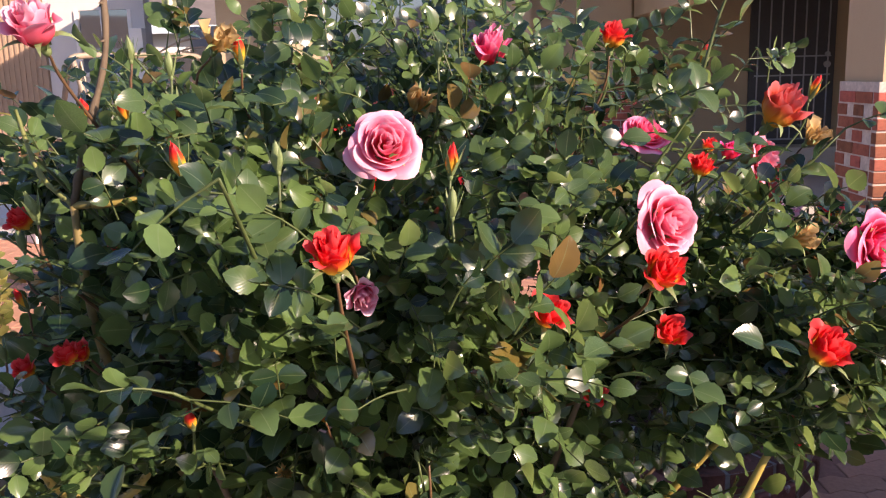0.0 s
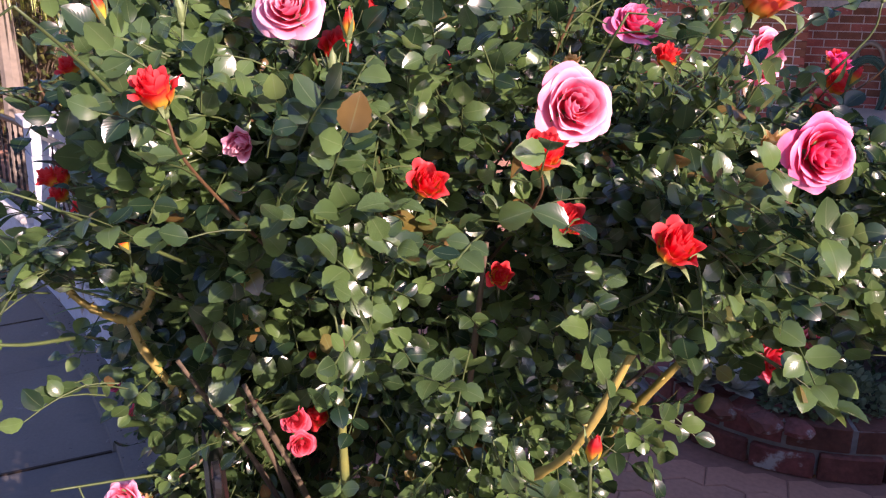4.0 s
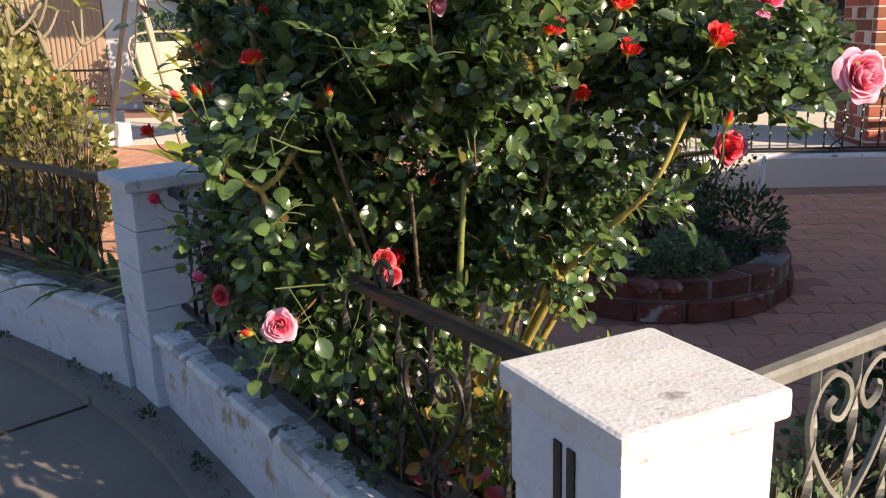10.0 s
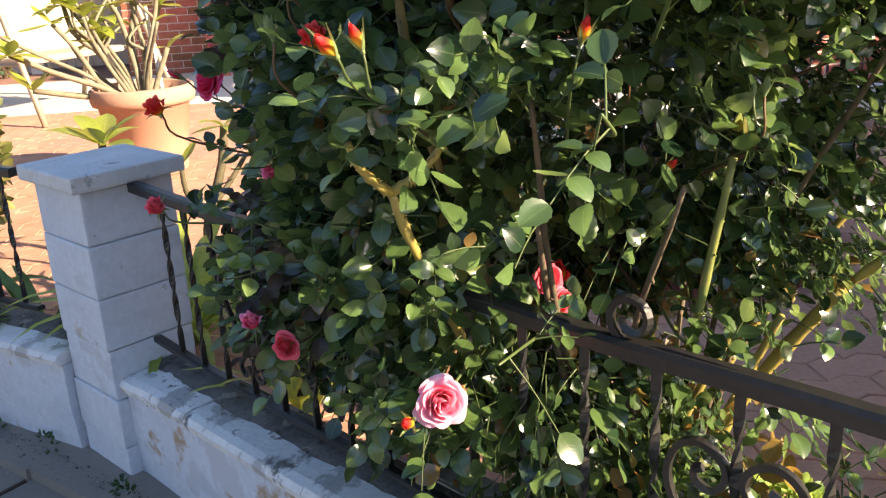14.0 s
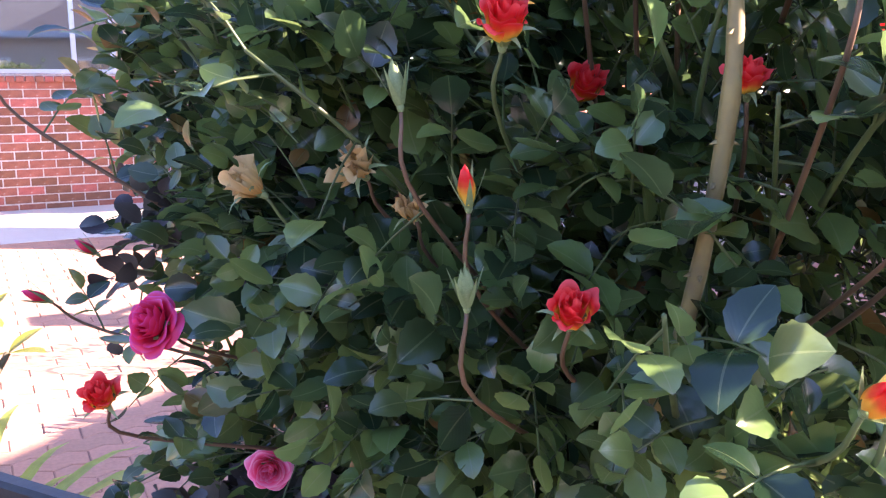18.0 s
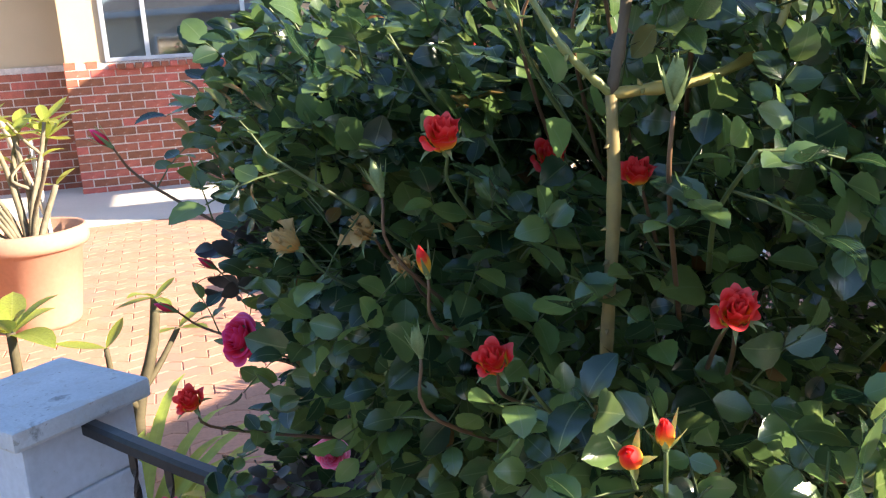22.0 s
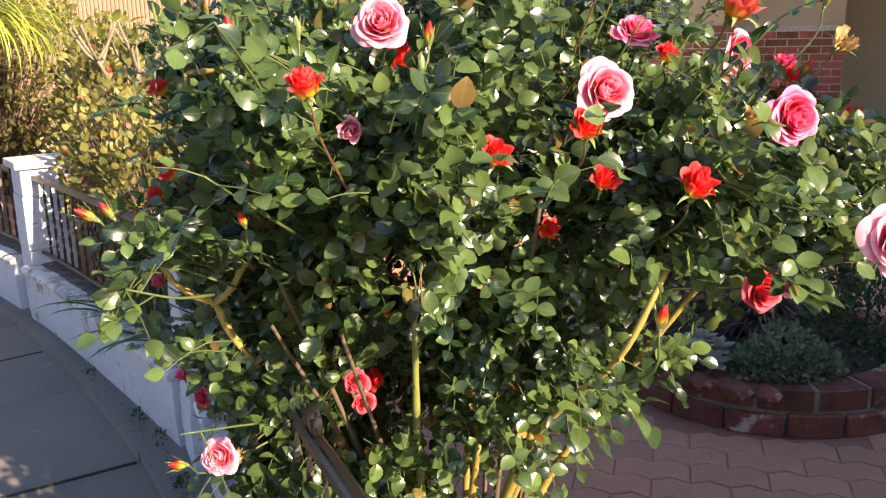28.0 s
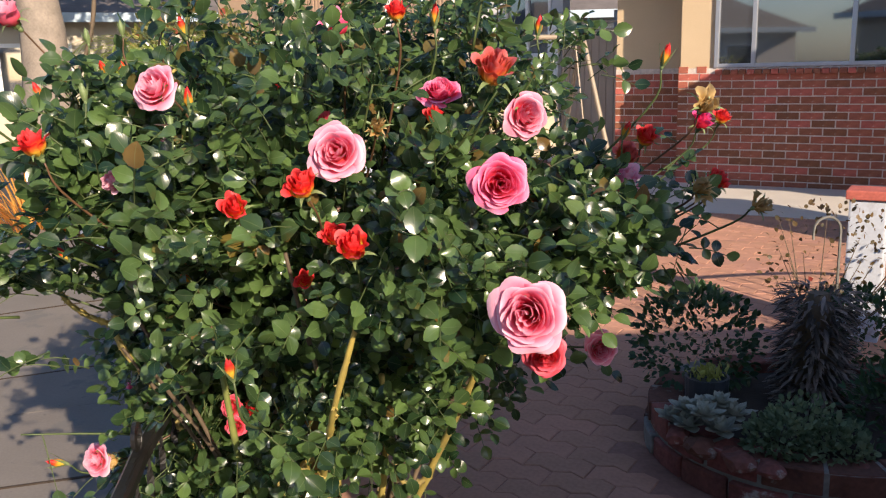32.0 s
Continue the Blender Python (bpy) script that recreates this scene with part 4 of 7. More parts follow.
# roses: kind, colour, place, width, way it faces
ROSES = [
    ("full", "pink", (0.718, 0.616, 1.240), 0.094, (-0.12, -0.95, 0.25)), ("full", "rose", (0.936, 0.507, 1.201), 0.088, (-0.05, -0.97, 0.12)),
    ("full", "pinkrose", (1.006, 0.710, 1.279), 0.084, (0.35, -0.9, 0.1)), ("full", "rose", (0.881, 0.803, 1.318), 0.080, (-0.1, -0.55, 0.75)),
    ("full", "pink", (0.938, 0.325, 1.075), 0.102, (-0.3, -0.92, 0.2)),
    ("full", "coral", (1.02, 0.639, 0.917), 0.078, (-0.15, -0.95, 0.05)), ("full", "pinkrose", (1.122, 0.70, 0.903), 0.062, (0.0, -0.97, 0.1)),
    ("full", "pink", (0.445, 0.741, 1.334), 0.085, (-0.35, -0.8, 0.35)), ("half", "pinkrose", (0.172, 0.933, 1.457), 0.059, (-0.5, -0.6, 0.6)),
    ("full", "pink", (0.21, 1.006, 0.624), 0.076, (-0.45, -0.85, 0.25)), ("full", "magenta", (0.262, 1.585, 0.972), 0.074, (-0.72, 0.05, 0.35)),
    ("full", "coral", (0.468, 1.053, 0.700), 0.055, (-0.3, -0.9, 0.2)), ("full", "coral", (0.478, 1.035, 0.665), 0.05, (-0.1, -0.95, 0.1)),
    ("half", "pink", (1.181, 0.792, 1.166), 0.066, (0.1, -0.85, 0.5)), ("full", "rose", (0.297, 1.476, 0.829), 0.052, (-0.8, -0.4, 0.0)),
    ("half", "coral", (0.16, 1.614, 0.781), 0.037, (-0.75, -0.45, 0.4)), ("half", "red", (0.137, 1.513, 0.953), 0.034, (-0.6, -0.3, 0.5)),
    ("full", "coral", (0.212, 1.357, 0.592), 0.052, (-0.8, -0.5, 0.1)), ("half", "rose", (0.184, 1.397, 0.634), 0.034, (-0.5, -0.4, 0.7)),
    ("half", "coral", (0.645, 0.806, 0.317), 0.06, (-0.6, -0.7, 0.3)), ("half", "red", (0.511, 1.079, 0.690), 0.045, (-0.7, -0.5, 0.3)),
    ("half", "red", (0.671, 0.585, 1.200), 0.052, (-0.25, -0.75, 0.6)), ("half", "red", (0.864, 0.698, 1.282), 0.036, (-0.1, -0.5, 0.85)),
    ("half", "orange", (0.947, 0.647, 1.350), 0.066, (0.1, -0.75, 0.65)), ("half", "red", (0.527, 0.915, 1.279), 0.06, (-0.2, -0.6, 0.75)),
    ("half", "red", (0.741, 0.445, 1.139), 0.050, (-0.1, -0.75, 0.65)), ("half", "red", (0.710, 0.608, 1.123), 0.042, (-0.1, -0.9, 0.4)),
    ("half", "red", (0.569, 0.640, 1.162), 0.046, (-0.05, -0.9, 0.4)), ("half", "red", (0.312, 0.608, 1.264), 0.046, (-0.35, -0.45, 0.8)),
    ("half", "red", (0.662, 0.673, 1.045), 0.034, (-0.1, -0.9, 0.3)), ("half", "red", (0.185, 0.946, 1.123), 0.030, (-0.7, -0.5, 0.5)),
    ("half", "red", (0.345, 1.185, 1.196), 0.040, (-0.7, -0.5, 0.5)), ("half", "red", (0.182, 1.187, 1.236), 0.039, (-0.7, -0.35, 0.7)),
    ("half", "red", (0.156, 1.130, 1.062), 0.034, (-0.75, -0.3, 0.6)), ("half", "red", (0.172, 0.944, 1.124), 0.033, (-0.8, -0.3, 0.5)),
    ("half", "red", (0.466, 1.355, 1.288), 0.045, (-0.7, 0.0, 0.7)), ("half", "red", (0.25, 1.05, 1.2), 0.030, (-0.7, -0.1, 0.7)),
    ("half", "red", (1.24, 0.867, 1.229), 0.045, (0.2, -0.7, 0.65)), ("half", "magenta", (1.42, 1.08, 1.238), 0.045, (0.3, -0.6, 0.7)),
    ("half", "red", (1.357, 0.838, 1.153), 0.045, (0.4, -0.7, 0.5)), ("half", "rose", (0.717, 0.92, 1.432), 0.06, (-0.1, -0.6, 0.7)),
    ("half", "red", (0.815, 0.80, 1.441), 0.04, (-0.05, -0.4, 0.9)), ("bud", "red", (0.605, 0.311, 1.036), 0.028, (-0.1, -0.4, 0.9)),
    ("bud", "red", (0.047, 0.960, 1.070), 0.034, (-0.75, -0.3, 0.55)), ("bud", "red", (0.078, 0.952, 1.076), 0.028, (-0.5, -0.2, 0.8)),
    ("bud", "red", (0.257, 0.827, 1.070), 0.028, (-0.3, -0.5, 0.8)), ("bud", "red", (0.476, 0.866, 0.889), 0.024, (-0.2, -0.7, 0.6)),
    ("bud", "red", (0.14, 0.993, 0.631), 0.034, (-0.7, -0.5, 0.4)), ("bud", "red", (0.172, 1.208, 1.134), 0.028, (-0.4, -0.1, 0.9)),
    ("bud", "red", (0.434, 0.896, 1.005), 0.026, (-0.5, -0.5, 0.6)), ("bud", "magenta", (0.44, 1.87, 0.995), 0.028, (-0.5, 0.4, 0.5)),
    ("bud", "magenta", (0.329, 1.83, 0.959), 0.028, (-0.6, 0.4, 0.4)), ("bud", "magenta", (0.22, 1.75, 1.22), 0.028, (-0.6, 0.3, 0.7)),
    ("bud", "red", (0.257, 0.799, 1.332), 0.032, (-0.3, -0.2, 0.95)), ("bud", "green", (0.338, 0.760, 1.332), 0.026, (-0.1, -0.1, 1.0)),
    ("bud", "red", (0.503, 0.711, 1.320), 0.030, (0.0, -0.2, 1.0)), ("bud", "red", (0.771, 1.14, 1.235), 0.034, (0.0, -0.3, 0.95)),
    ("bud", "red", (0.43, 1.06, 1.44), 0.036, (-0.2, -0.3, 0.9)), ("bud", "green", (0.242, 0.816, 1.225), 0.024, (-0.3, -0.2, 0.95)),
    ("bud", "green", (0.481, 0.682, 1.282), 0.026, (-0.05, -0.1, 1.0)), ("bud", "green", (0.499, 0.764, 0.99), 0.02, (-0.1, -0.2, 1.0)),
    ("bud", "green", (0.489, 0.774, 0.985), 0.016, (-0.3, -0.2, 1.0)), ("bud", "green", (0.14, 1.193, 1.076), 0.026, (-0.3, -0.1, 1.0)),
    ("bud", "green", (0.19, 1.27, 1.2), 0.028, (-0.2, 0.1, 1.0)), ("bud", "green", (0.16, 0.98, 1.28), 0.03, (-0.3, -0.2, 1.0)),
    ("bud", "green", (0.30, 0.93, 1.42), 0.024, (-0.1, -0.1, 1.0)), ("bud", "green", (0.62, 0.9, 1.43), 0.024, (0.0, -0.1, 1.0)),
    ("bud", "red", (0.639, 0.868, 1.395), 0.032, (0.0, -0.2, 1.0)), ("bud", "red", (0.881, 0.868, 1.442), 0.034, (0.05, -0.2, 1.0)),
    ("bud", "red", (1.05, 0.848, 1.42), 0.03, (0.1, -0.2, 1.0)), ("bud", "red", (1.249, 0.798, 1.368), 0.034, (0.2, -0.3, 0.9)),
    ("bud", "red", (1.174, 0.755, 1.252), 0.028, (0.2, -0.4, 0.8)), ("bud", "red", (0.30, 1.12, 1.37), 0.036, (-0.3, -0.3, 0.9)),
    ("bud", "red", (0.26, 1.14, 1.369), 0.032, (-0.3, -0.4, 0.8)), ("bud", "green", (0.31, 1.106, 1.442), 0.026, (-0.1, -0.1, 1.0)),
    ("dry", "dry", (0.216, 1.415, 1.115), 0.042, (-0.6, 0.3, 0.5)), ("dry", "dry", (0.233, 1.326, 1.131), 0.04, (-0.7, 0.0, 0.5)),
    ("dry", "dry", (0.238, 1.284, 1.100), 0.03, (-0.7, 0.0, 0.6)), ("dry", "dry", (0.777, 0.78, 1.26), 0.04, (0.1, -0.7, 0.4)),
    ("dry", "dry", (0.62, 0.95, 1.36), 0.05, (-0.2, -0.6, 0.5)), ("dry", "dry", (0.40, 1.05, 1.44), 0.05, (0.2, -0.5, 0.6)),
    ("dry", "dry", (0.95, 0.62, 1.19), 0.04, (0.1, -0.8, 0.2)), ("dry", "dry", (1.35, 0.658, 1.134), 0.04, (0.3, -0.6, 0.3)),
    ("dry", "dry", (0.36, 1.09, 1.36), 0.045, (-0.2, -0.6, 0.2)), ("dry", "dry", (0.245, 1.02, 0.615), 0.035, (-0.4, -0.8, 0.0)),
    ("dry", "dry", (0.57, 0.93, 0.66), 0.035, (-0.2, -0.8, -0.2)), ("dry", "dry", (0.40, 0.93, 0.93), 0.024, (-0.3, -0.8, 0.2)),
    ("half", "red", (0.60, 1.1, 1.32), 0.045, (0.0, -0.6, 0.7)), ("half", "coral", (0.69, 0.98, 1.26), 0.05, (0.0, -0.7, 0.6)),
    ("half", "pink", (0.388, 0.696, 1.198), 0.036, (-0.3, -0.85, -0.4)), ("dry", "dry", (1.335, 0.856, 1.275), 0.055, (0.2, -0.7, 0.6)),
    ("half", "red", (1.431, 1.017, 1.124), 0.042, (0.3, -0.7, 0.5)), ("bud", "red", (1.331, 0.796, 1.164), 0.03, (0.2, -0.4, 0.8)),
    ("dry", "dry", (1.24, 0.611, 1.17), 0.045, (0.1, -0.8, 0.3)), ("half", "red", (1.507, 1.199, 1.237), 0.04, (0.3, -0.6, 0.7)),
    ("half", "red", (1.13, 0.66, 1.02), 0.032, (0.3, -0.8, 0.3)), ("half", "orange", (1.20, 0.84, 1.2), 0.05, (0.2, -0.7, 0.5)),
]
COL = {"pink": M_PINK, "rose": M_ROSE, "pinkrose": M_PINKROSE, "coral": M_CORAL, "magenta": M_MAG, "red": M_RED, "orange": M_ORANGE, "green": M_CALYX, "dry": M_DRY}
WORD = {"pink": "pale pink", "rose": "deep pink", "pinkrose": "clear pink", "coral": "coral red", "magenta": "magenta", "red": "red and yellow", "orange": "orange and yellow", "green": "green", "dry": "withered brown"}
SHAPE = {"full": 34, "half": 22, "bud": 6, "dry": 11}


def petal(kind, i, n, rg):
    """One petal of a flower of unit width that faces +z with its foot at the origin."""
    f = i / (n - 1)
    a0 = i * 2.39996 + rg.uniform(-0.35, 0.35)
    nu, nv = (11, 9) if kind == "full" else (10, 8)
    if kind == "full":
        hw = (1.2 - 0.4 * f) * rg.uniform(0.8, 1.15)
    elif kind == "half":
        hw = 1.35 - 0.6 * f
    elif kind == "bud":
        ln, t0, t1, hw, rb, curl = 1.08 - 0.14 * f, 36, -30 + 8 * f, 1.5, 0.05 + 0.03 * f, 10 * f ** 3
    else:
        ln, t0, t1, hw, rb, curl = 0.45 + rg.uniform(0, 0.3), 20 + 40 * f, rg.uniform(-50, 45), rg.uniform(0.5, 0.9), 0.08, rg.uniform(-120, 120)
    ph, k1 = rg.uniform(0, 6.28), rg.uniform(0.5, 1.4)
    wav = {"full": 0.022 + 0.016 * f, "half": 0.032 + 0.02 * f, "dry": 0.15, "bud": 0.006}[kind]
    V, UV, F = [], [], []
    wobble = 1 + rg.uniform(-0.06, 0.06)
    if kind in ("full", "half"):
        prof = []
        for j in range(nv + 1):
            v = j / nv
            e = max(0.0, v - 0.62) / 0.38
            if kind == "full":
                R, H, lip = (0.03 + 0.36 * f ** 0.9) * wobble, 0.5 - 0.1 * f - 0.17 * f ** 3, 0.012 + 0.15 * f ** 1.6
                belly = math.sin(math.pi / 2 * min(1.0, v * (1.9 - 0.75 * f)))
                prof.append((0.012 + R * belly * (1 - 0.14 * (1 - f) * e) + lip * e, H * v ** 1.15 - 0.95 * lip * e * e))
            else:
                R, H, lip = (0.05 + 0.27 * f) * wobble, (0.9 - 0.2 * f) * (0.5 + 0.5 * wobble), 0.2 * f ** 3
                prof.append((0.015 + R * math.sin(math.pi / 2 * min(1.0, v * 1.75)) * (1 - 0.16 * (1 - f) * e) + lip * e * e, H * v ** 1.1 - 0.7 * lip * e * e))
    else:
        rho, h, prof = rb, 0.0, []
        for j in range(nv + 1):
            v = j / nv
            th = radians(t0 + (t1 - t0) * min(1, v * 1.25) + curl * max(0, v - 0.62) / 0.38 * 1.0)
            if j:
                rho += math.sin(th) * ln / nv
                h += math.cos(th) * ln / nv
            prof.append((max(rho, 0.012), h))
    roll = {"full": 0.11, "half": 0.07, "bud": 0.0, "dry": 0.0}[kind] * f * rg.uniform(0.5, 1.4)
    for j in range(nv + 1):
        for i2 in range(nu + 1):
            u = 2 * i2 / nu - 1
            if kind == "full":      # a blunt point at the middle of the rim
                top = 1 - 0.2 * abs(u) ** 2.4 - 0.05 * f * abs(u) + 0.02 * math.cos(u * 6.0 + ph)
            else:
                top = 1 - 0.2 * u * u + (0.05 * math.cos(u * 3.0 + ph) if kind != "bud" else 0)
            v = j / nv * top
            x = v * nv
            b = min(int(x), nv - 1)
            r = prof[b][0] + (prof[b + 1][0] - prof[b][0]) * (x - b)
            z = prof[b][1] + (prof[b + 1][1] - prof[b][1]) * (x - b)
            sh = 0.35 + 0.65 * math.sin(math.pi * min(v, 0.72) / 1.44)
            a = a0 + u * hw * sh
            side = abs(u) ** 3 * v * v
            r = r + 0.02 * u * (1 - 0.5 * f) + wav * math.sin(u * {"dry": 8.5, "half": 4.6, "full": 3.6, "bud": 3.6}[kind] * k1 + ph) * v * v + 0.01 * (1 - u * u) * v + roll * 0.35 * side
            z = z + wav * math.cos(u * 5 * k1 + ph) * v ** 3 - roll * side
            V.append((r * math.cos(a), r * math.sin(a), z))
            UV.append((u, v))
    for j in range(nv):
        for i2 in range(nu):
            q = j * (nu + 1) + i2
            F.append((q, q + 1, q + nu + 2, q + nu + 1))
    return np.array(V), np.array(F), np.array(UV)


def calyx(kind):
    """Green hip below the flower with five narrow sepals."""
    bm = bmesh.new()
    lathe(bm, [(0.02, -0.2), (0.07, -0.16), (0.09, -0.08), (0.075, 0.0), (0.02, 0.03)], 8)
    for k in range(5):
        a = k * 2 * math.pi / 5 + 0.3
        d, s = Vector((math.cos(a), math.sin(a), 0)), Vector((-math.sin(a), math.cos(a), 0))
        ln = {"full": 0.42, "half": 0.75, "bud": 0.95, "dry": 0.8}[kind]
        bend = {"full": 1.9, "half": 2.1, "bud": -0.12, "dry": 1.6}[kind] * random.uniform(0.7, 1.15)
        rows, p, th = [], Vector((0, 0, -0.02)) + d * 0.07, 0.42 if kind == "bud" else 0.35
        for j in range(6):
            w = (0.1 if kind == "half" else 0.08) * (1 - (j / 5) ** 1.5) + 0.004
            o = Vector((0, 0, 1)) * math.cos(th) + d * math.sin(th)
            rows.append((bm.verts.new(p - s * w), bm.verts.new(p + d * 0.015), bm.verts.new(p + s * w)))
            p = p + o * ln / 5
            th += bend / 5 * 1.2
        for r, q in zip(rows, rows[1:]):
            for m in range(2):
                bm.faces.new((r[m], r[m + 1], q[m + 1], q[m]))
    return bm


PROTO = {}


def rose(kind, col, p, width, face):
    """A flower on the bush: calyx with its petals as parts; alike flowers share their meshes."""
    if kind == "half":
        face = Vector(face).normalized() + Vector((0, 0, 0.3))
    face = Vector(face).normalized()
    key = (kind, col, rng.randrange(3) if kind == "full" else 0)
    m = frame_of((0, 0, 0), Vector(face).orthogonal(), face, 1.0)
    m = m @ Matrix.Rotation(rng.uniform(0, 6.28), 4, "Z") @ Matrix.Diagonal((width, width, width, 1))
    tall = {"full": 0.28, "half": 0.5, "bud": 0.6, "dry": 0.3}[kind]
    if kind == "dry":
        width = width * 0.6
    k = {"full": 0.86, "dry": 1.0, "half": 1.0, "bud": 1.12}[kind]
    m = Matrix.Translation(Vector(p) - Vector(face).normalized() * width * k * tall) @ m @ Matrix.Diagonal((k, k, k, 1))
    if key not in PROTO:
        head = smooth(part("rose_flower", calyx(kind), M_CALYX, bush, f"{WORD[col]} rose {'bud' if kind == 'bud' else 'flower'}"))
        n, rg = SHAPE[kind], random.Random(len(PROTO) * 7 + 3)
        for i in range(n):
            ob = mesh_arrays("petal", *petal(kind, i, n, rg), COL[col], head)
        head.matrix_basis = m
        PROTO[key] = head
        return head
    o = PROTO[key]
    c = copy_thing(o, Matrix.Identity(4))
    c.matrix_basis = m
    return c


HEART = Vector((0.66, 1.15, 0.95))
KEEP = []                       # places that stay free of leaves: in front of the open flowers
for kind, col, p, w, fc in ROSES:
    fv = Vector(fc).normalized()
    for k in (0.0, 1.0, 2.0, 3.2):
        KEEP.append((Vector(p) + fv * w * (0.2 + k * 0.6), w * 0.62 + (0.03 if kind == "full" else 0.022)))
for base, way in (((0.47, 1.04, 0.68), (-0.2, -1.0, 0.36)), ((0.215, 0.99, 0.63), (0.03, -1.0, 0.42)), ((0.15, 0.98, 0.635), (0.0, -1.0, 0.42)), ((0.24, 1.09, 0.87), (0.0, -1.0, 0.3)), ((0.2, 1.08, 0.885), (-0.1, -1.0, 0.3))):
    for k in range(12):         # leaf-free lines towards the camera, so low flowers and the forked cane show
        KEEP.append((Vector(base) + Vector(way) * 0.055 * k, 0.055))
for k in range(16):             # leaf-free shaft along sun_dir, cut so sunlight reaches the double flower
    KEEP.append((Vector((0.465, 1.03, 0.69)) + sun_dir * 0.055 * k, 0.05))
for base in ((0.16, 0.92, 0.8), (0.11, 1.0, 0.9), (0.21, 0.86, 0.7), (0.3, 1.0, 0.62)):
    for k in range(14):         # leaf-free shafts along sun_dir, cut to let sunlight into the street corner
        KEEP.append((Vector(base) + sun_dir * 0.06 * k, 0.045))
KEEPN = np.array([[*a, b] for a, b in KEEP])


def free(p, extra=0.0):
    d = KEEPN[:, :3] - np.array(p)
    return bool(np.all((d * d).sum(1) > (KEEPN[:, 3] + extra) ** 2))



foliage, maroon, bronze, stems, single = Batch(), Batch(), Batch(), bmesh.new(), []


def compound_leaf(p, d, up, size, sink):
    """Five leaflets on a thin drooping stalk from p along d."""
    d, up = Vector(d).normalized(), Vector(up).normalized()
    side = d.cross(up).normalized()
    L = size * 2.3
    pts = [p + d * L * t + Vector((0, 0, -1)) * L * 0.22 * t * t for t in (0, 0.4, 0.7, 1.0)]
    if not free(pts[3] + d * size * 0.6, 0.008):
        return
    tube(stems, pts, [0.0013, 0.0011, 0.0009, 0.0008], 3, cap=False)
    spots = [(3, d, 1.0), (2, (d * 0.35 + side), 0.92), (2, (d * 0.35 - side), 0.92), (1, (d * 0.3 + side), 0.72), (1, (d * 0.3 - side), 0.72)]
    if rng.random() < 0.25:
        spots = spots[:3]
    for k, dd, s in spots:
        dd = Vector(dd).normalized() + rnd_dir(rng) * 0.18
        nn = (up + rnd_dir(rng) * 0.5).normalized()
        sink(pts[k], dd, nn, size * s * rng.uniform(0.85, 1.15))


def to_foliage(p, d, n, s):
    if not free(Vector(p) + Vector(d).normalized() * s * 0.6, 0.008):
        return
    foliage.add(*rng.choice(LEAFS), frame_of(p, d, n, s))


def to_maroon(p, d, n, s):
    if free(Vector(p) + Vector(d).normalized() * s * 0.6, 0.008):
        maroon.add(*rng.choice(LEAFS), frame_of(p, d, n, s * 0.85))


def to_bronze(p, d, n, s):
    if free(Vector(p) + Vector(d).normalized() * s * 0.6, 0.008):
        bronze.add(*rng.choice(LEAFS), frame_of(p, d, n, s))


def to_single(p, d, n, s):
    if not free(Vector(p) + Vector(d).normalized() * s * 0.6, 0.008):
        return
    single.append((frame_of(p, d, n, s), rng.randrange(4)))


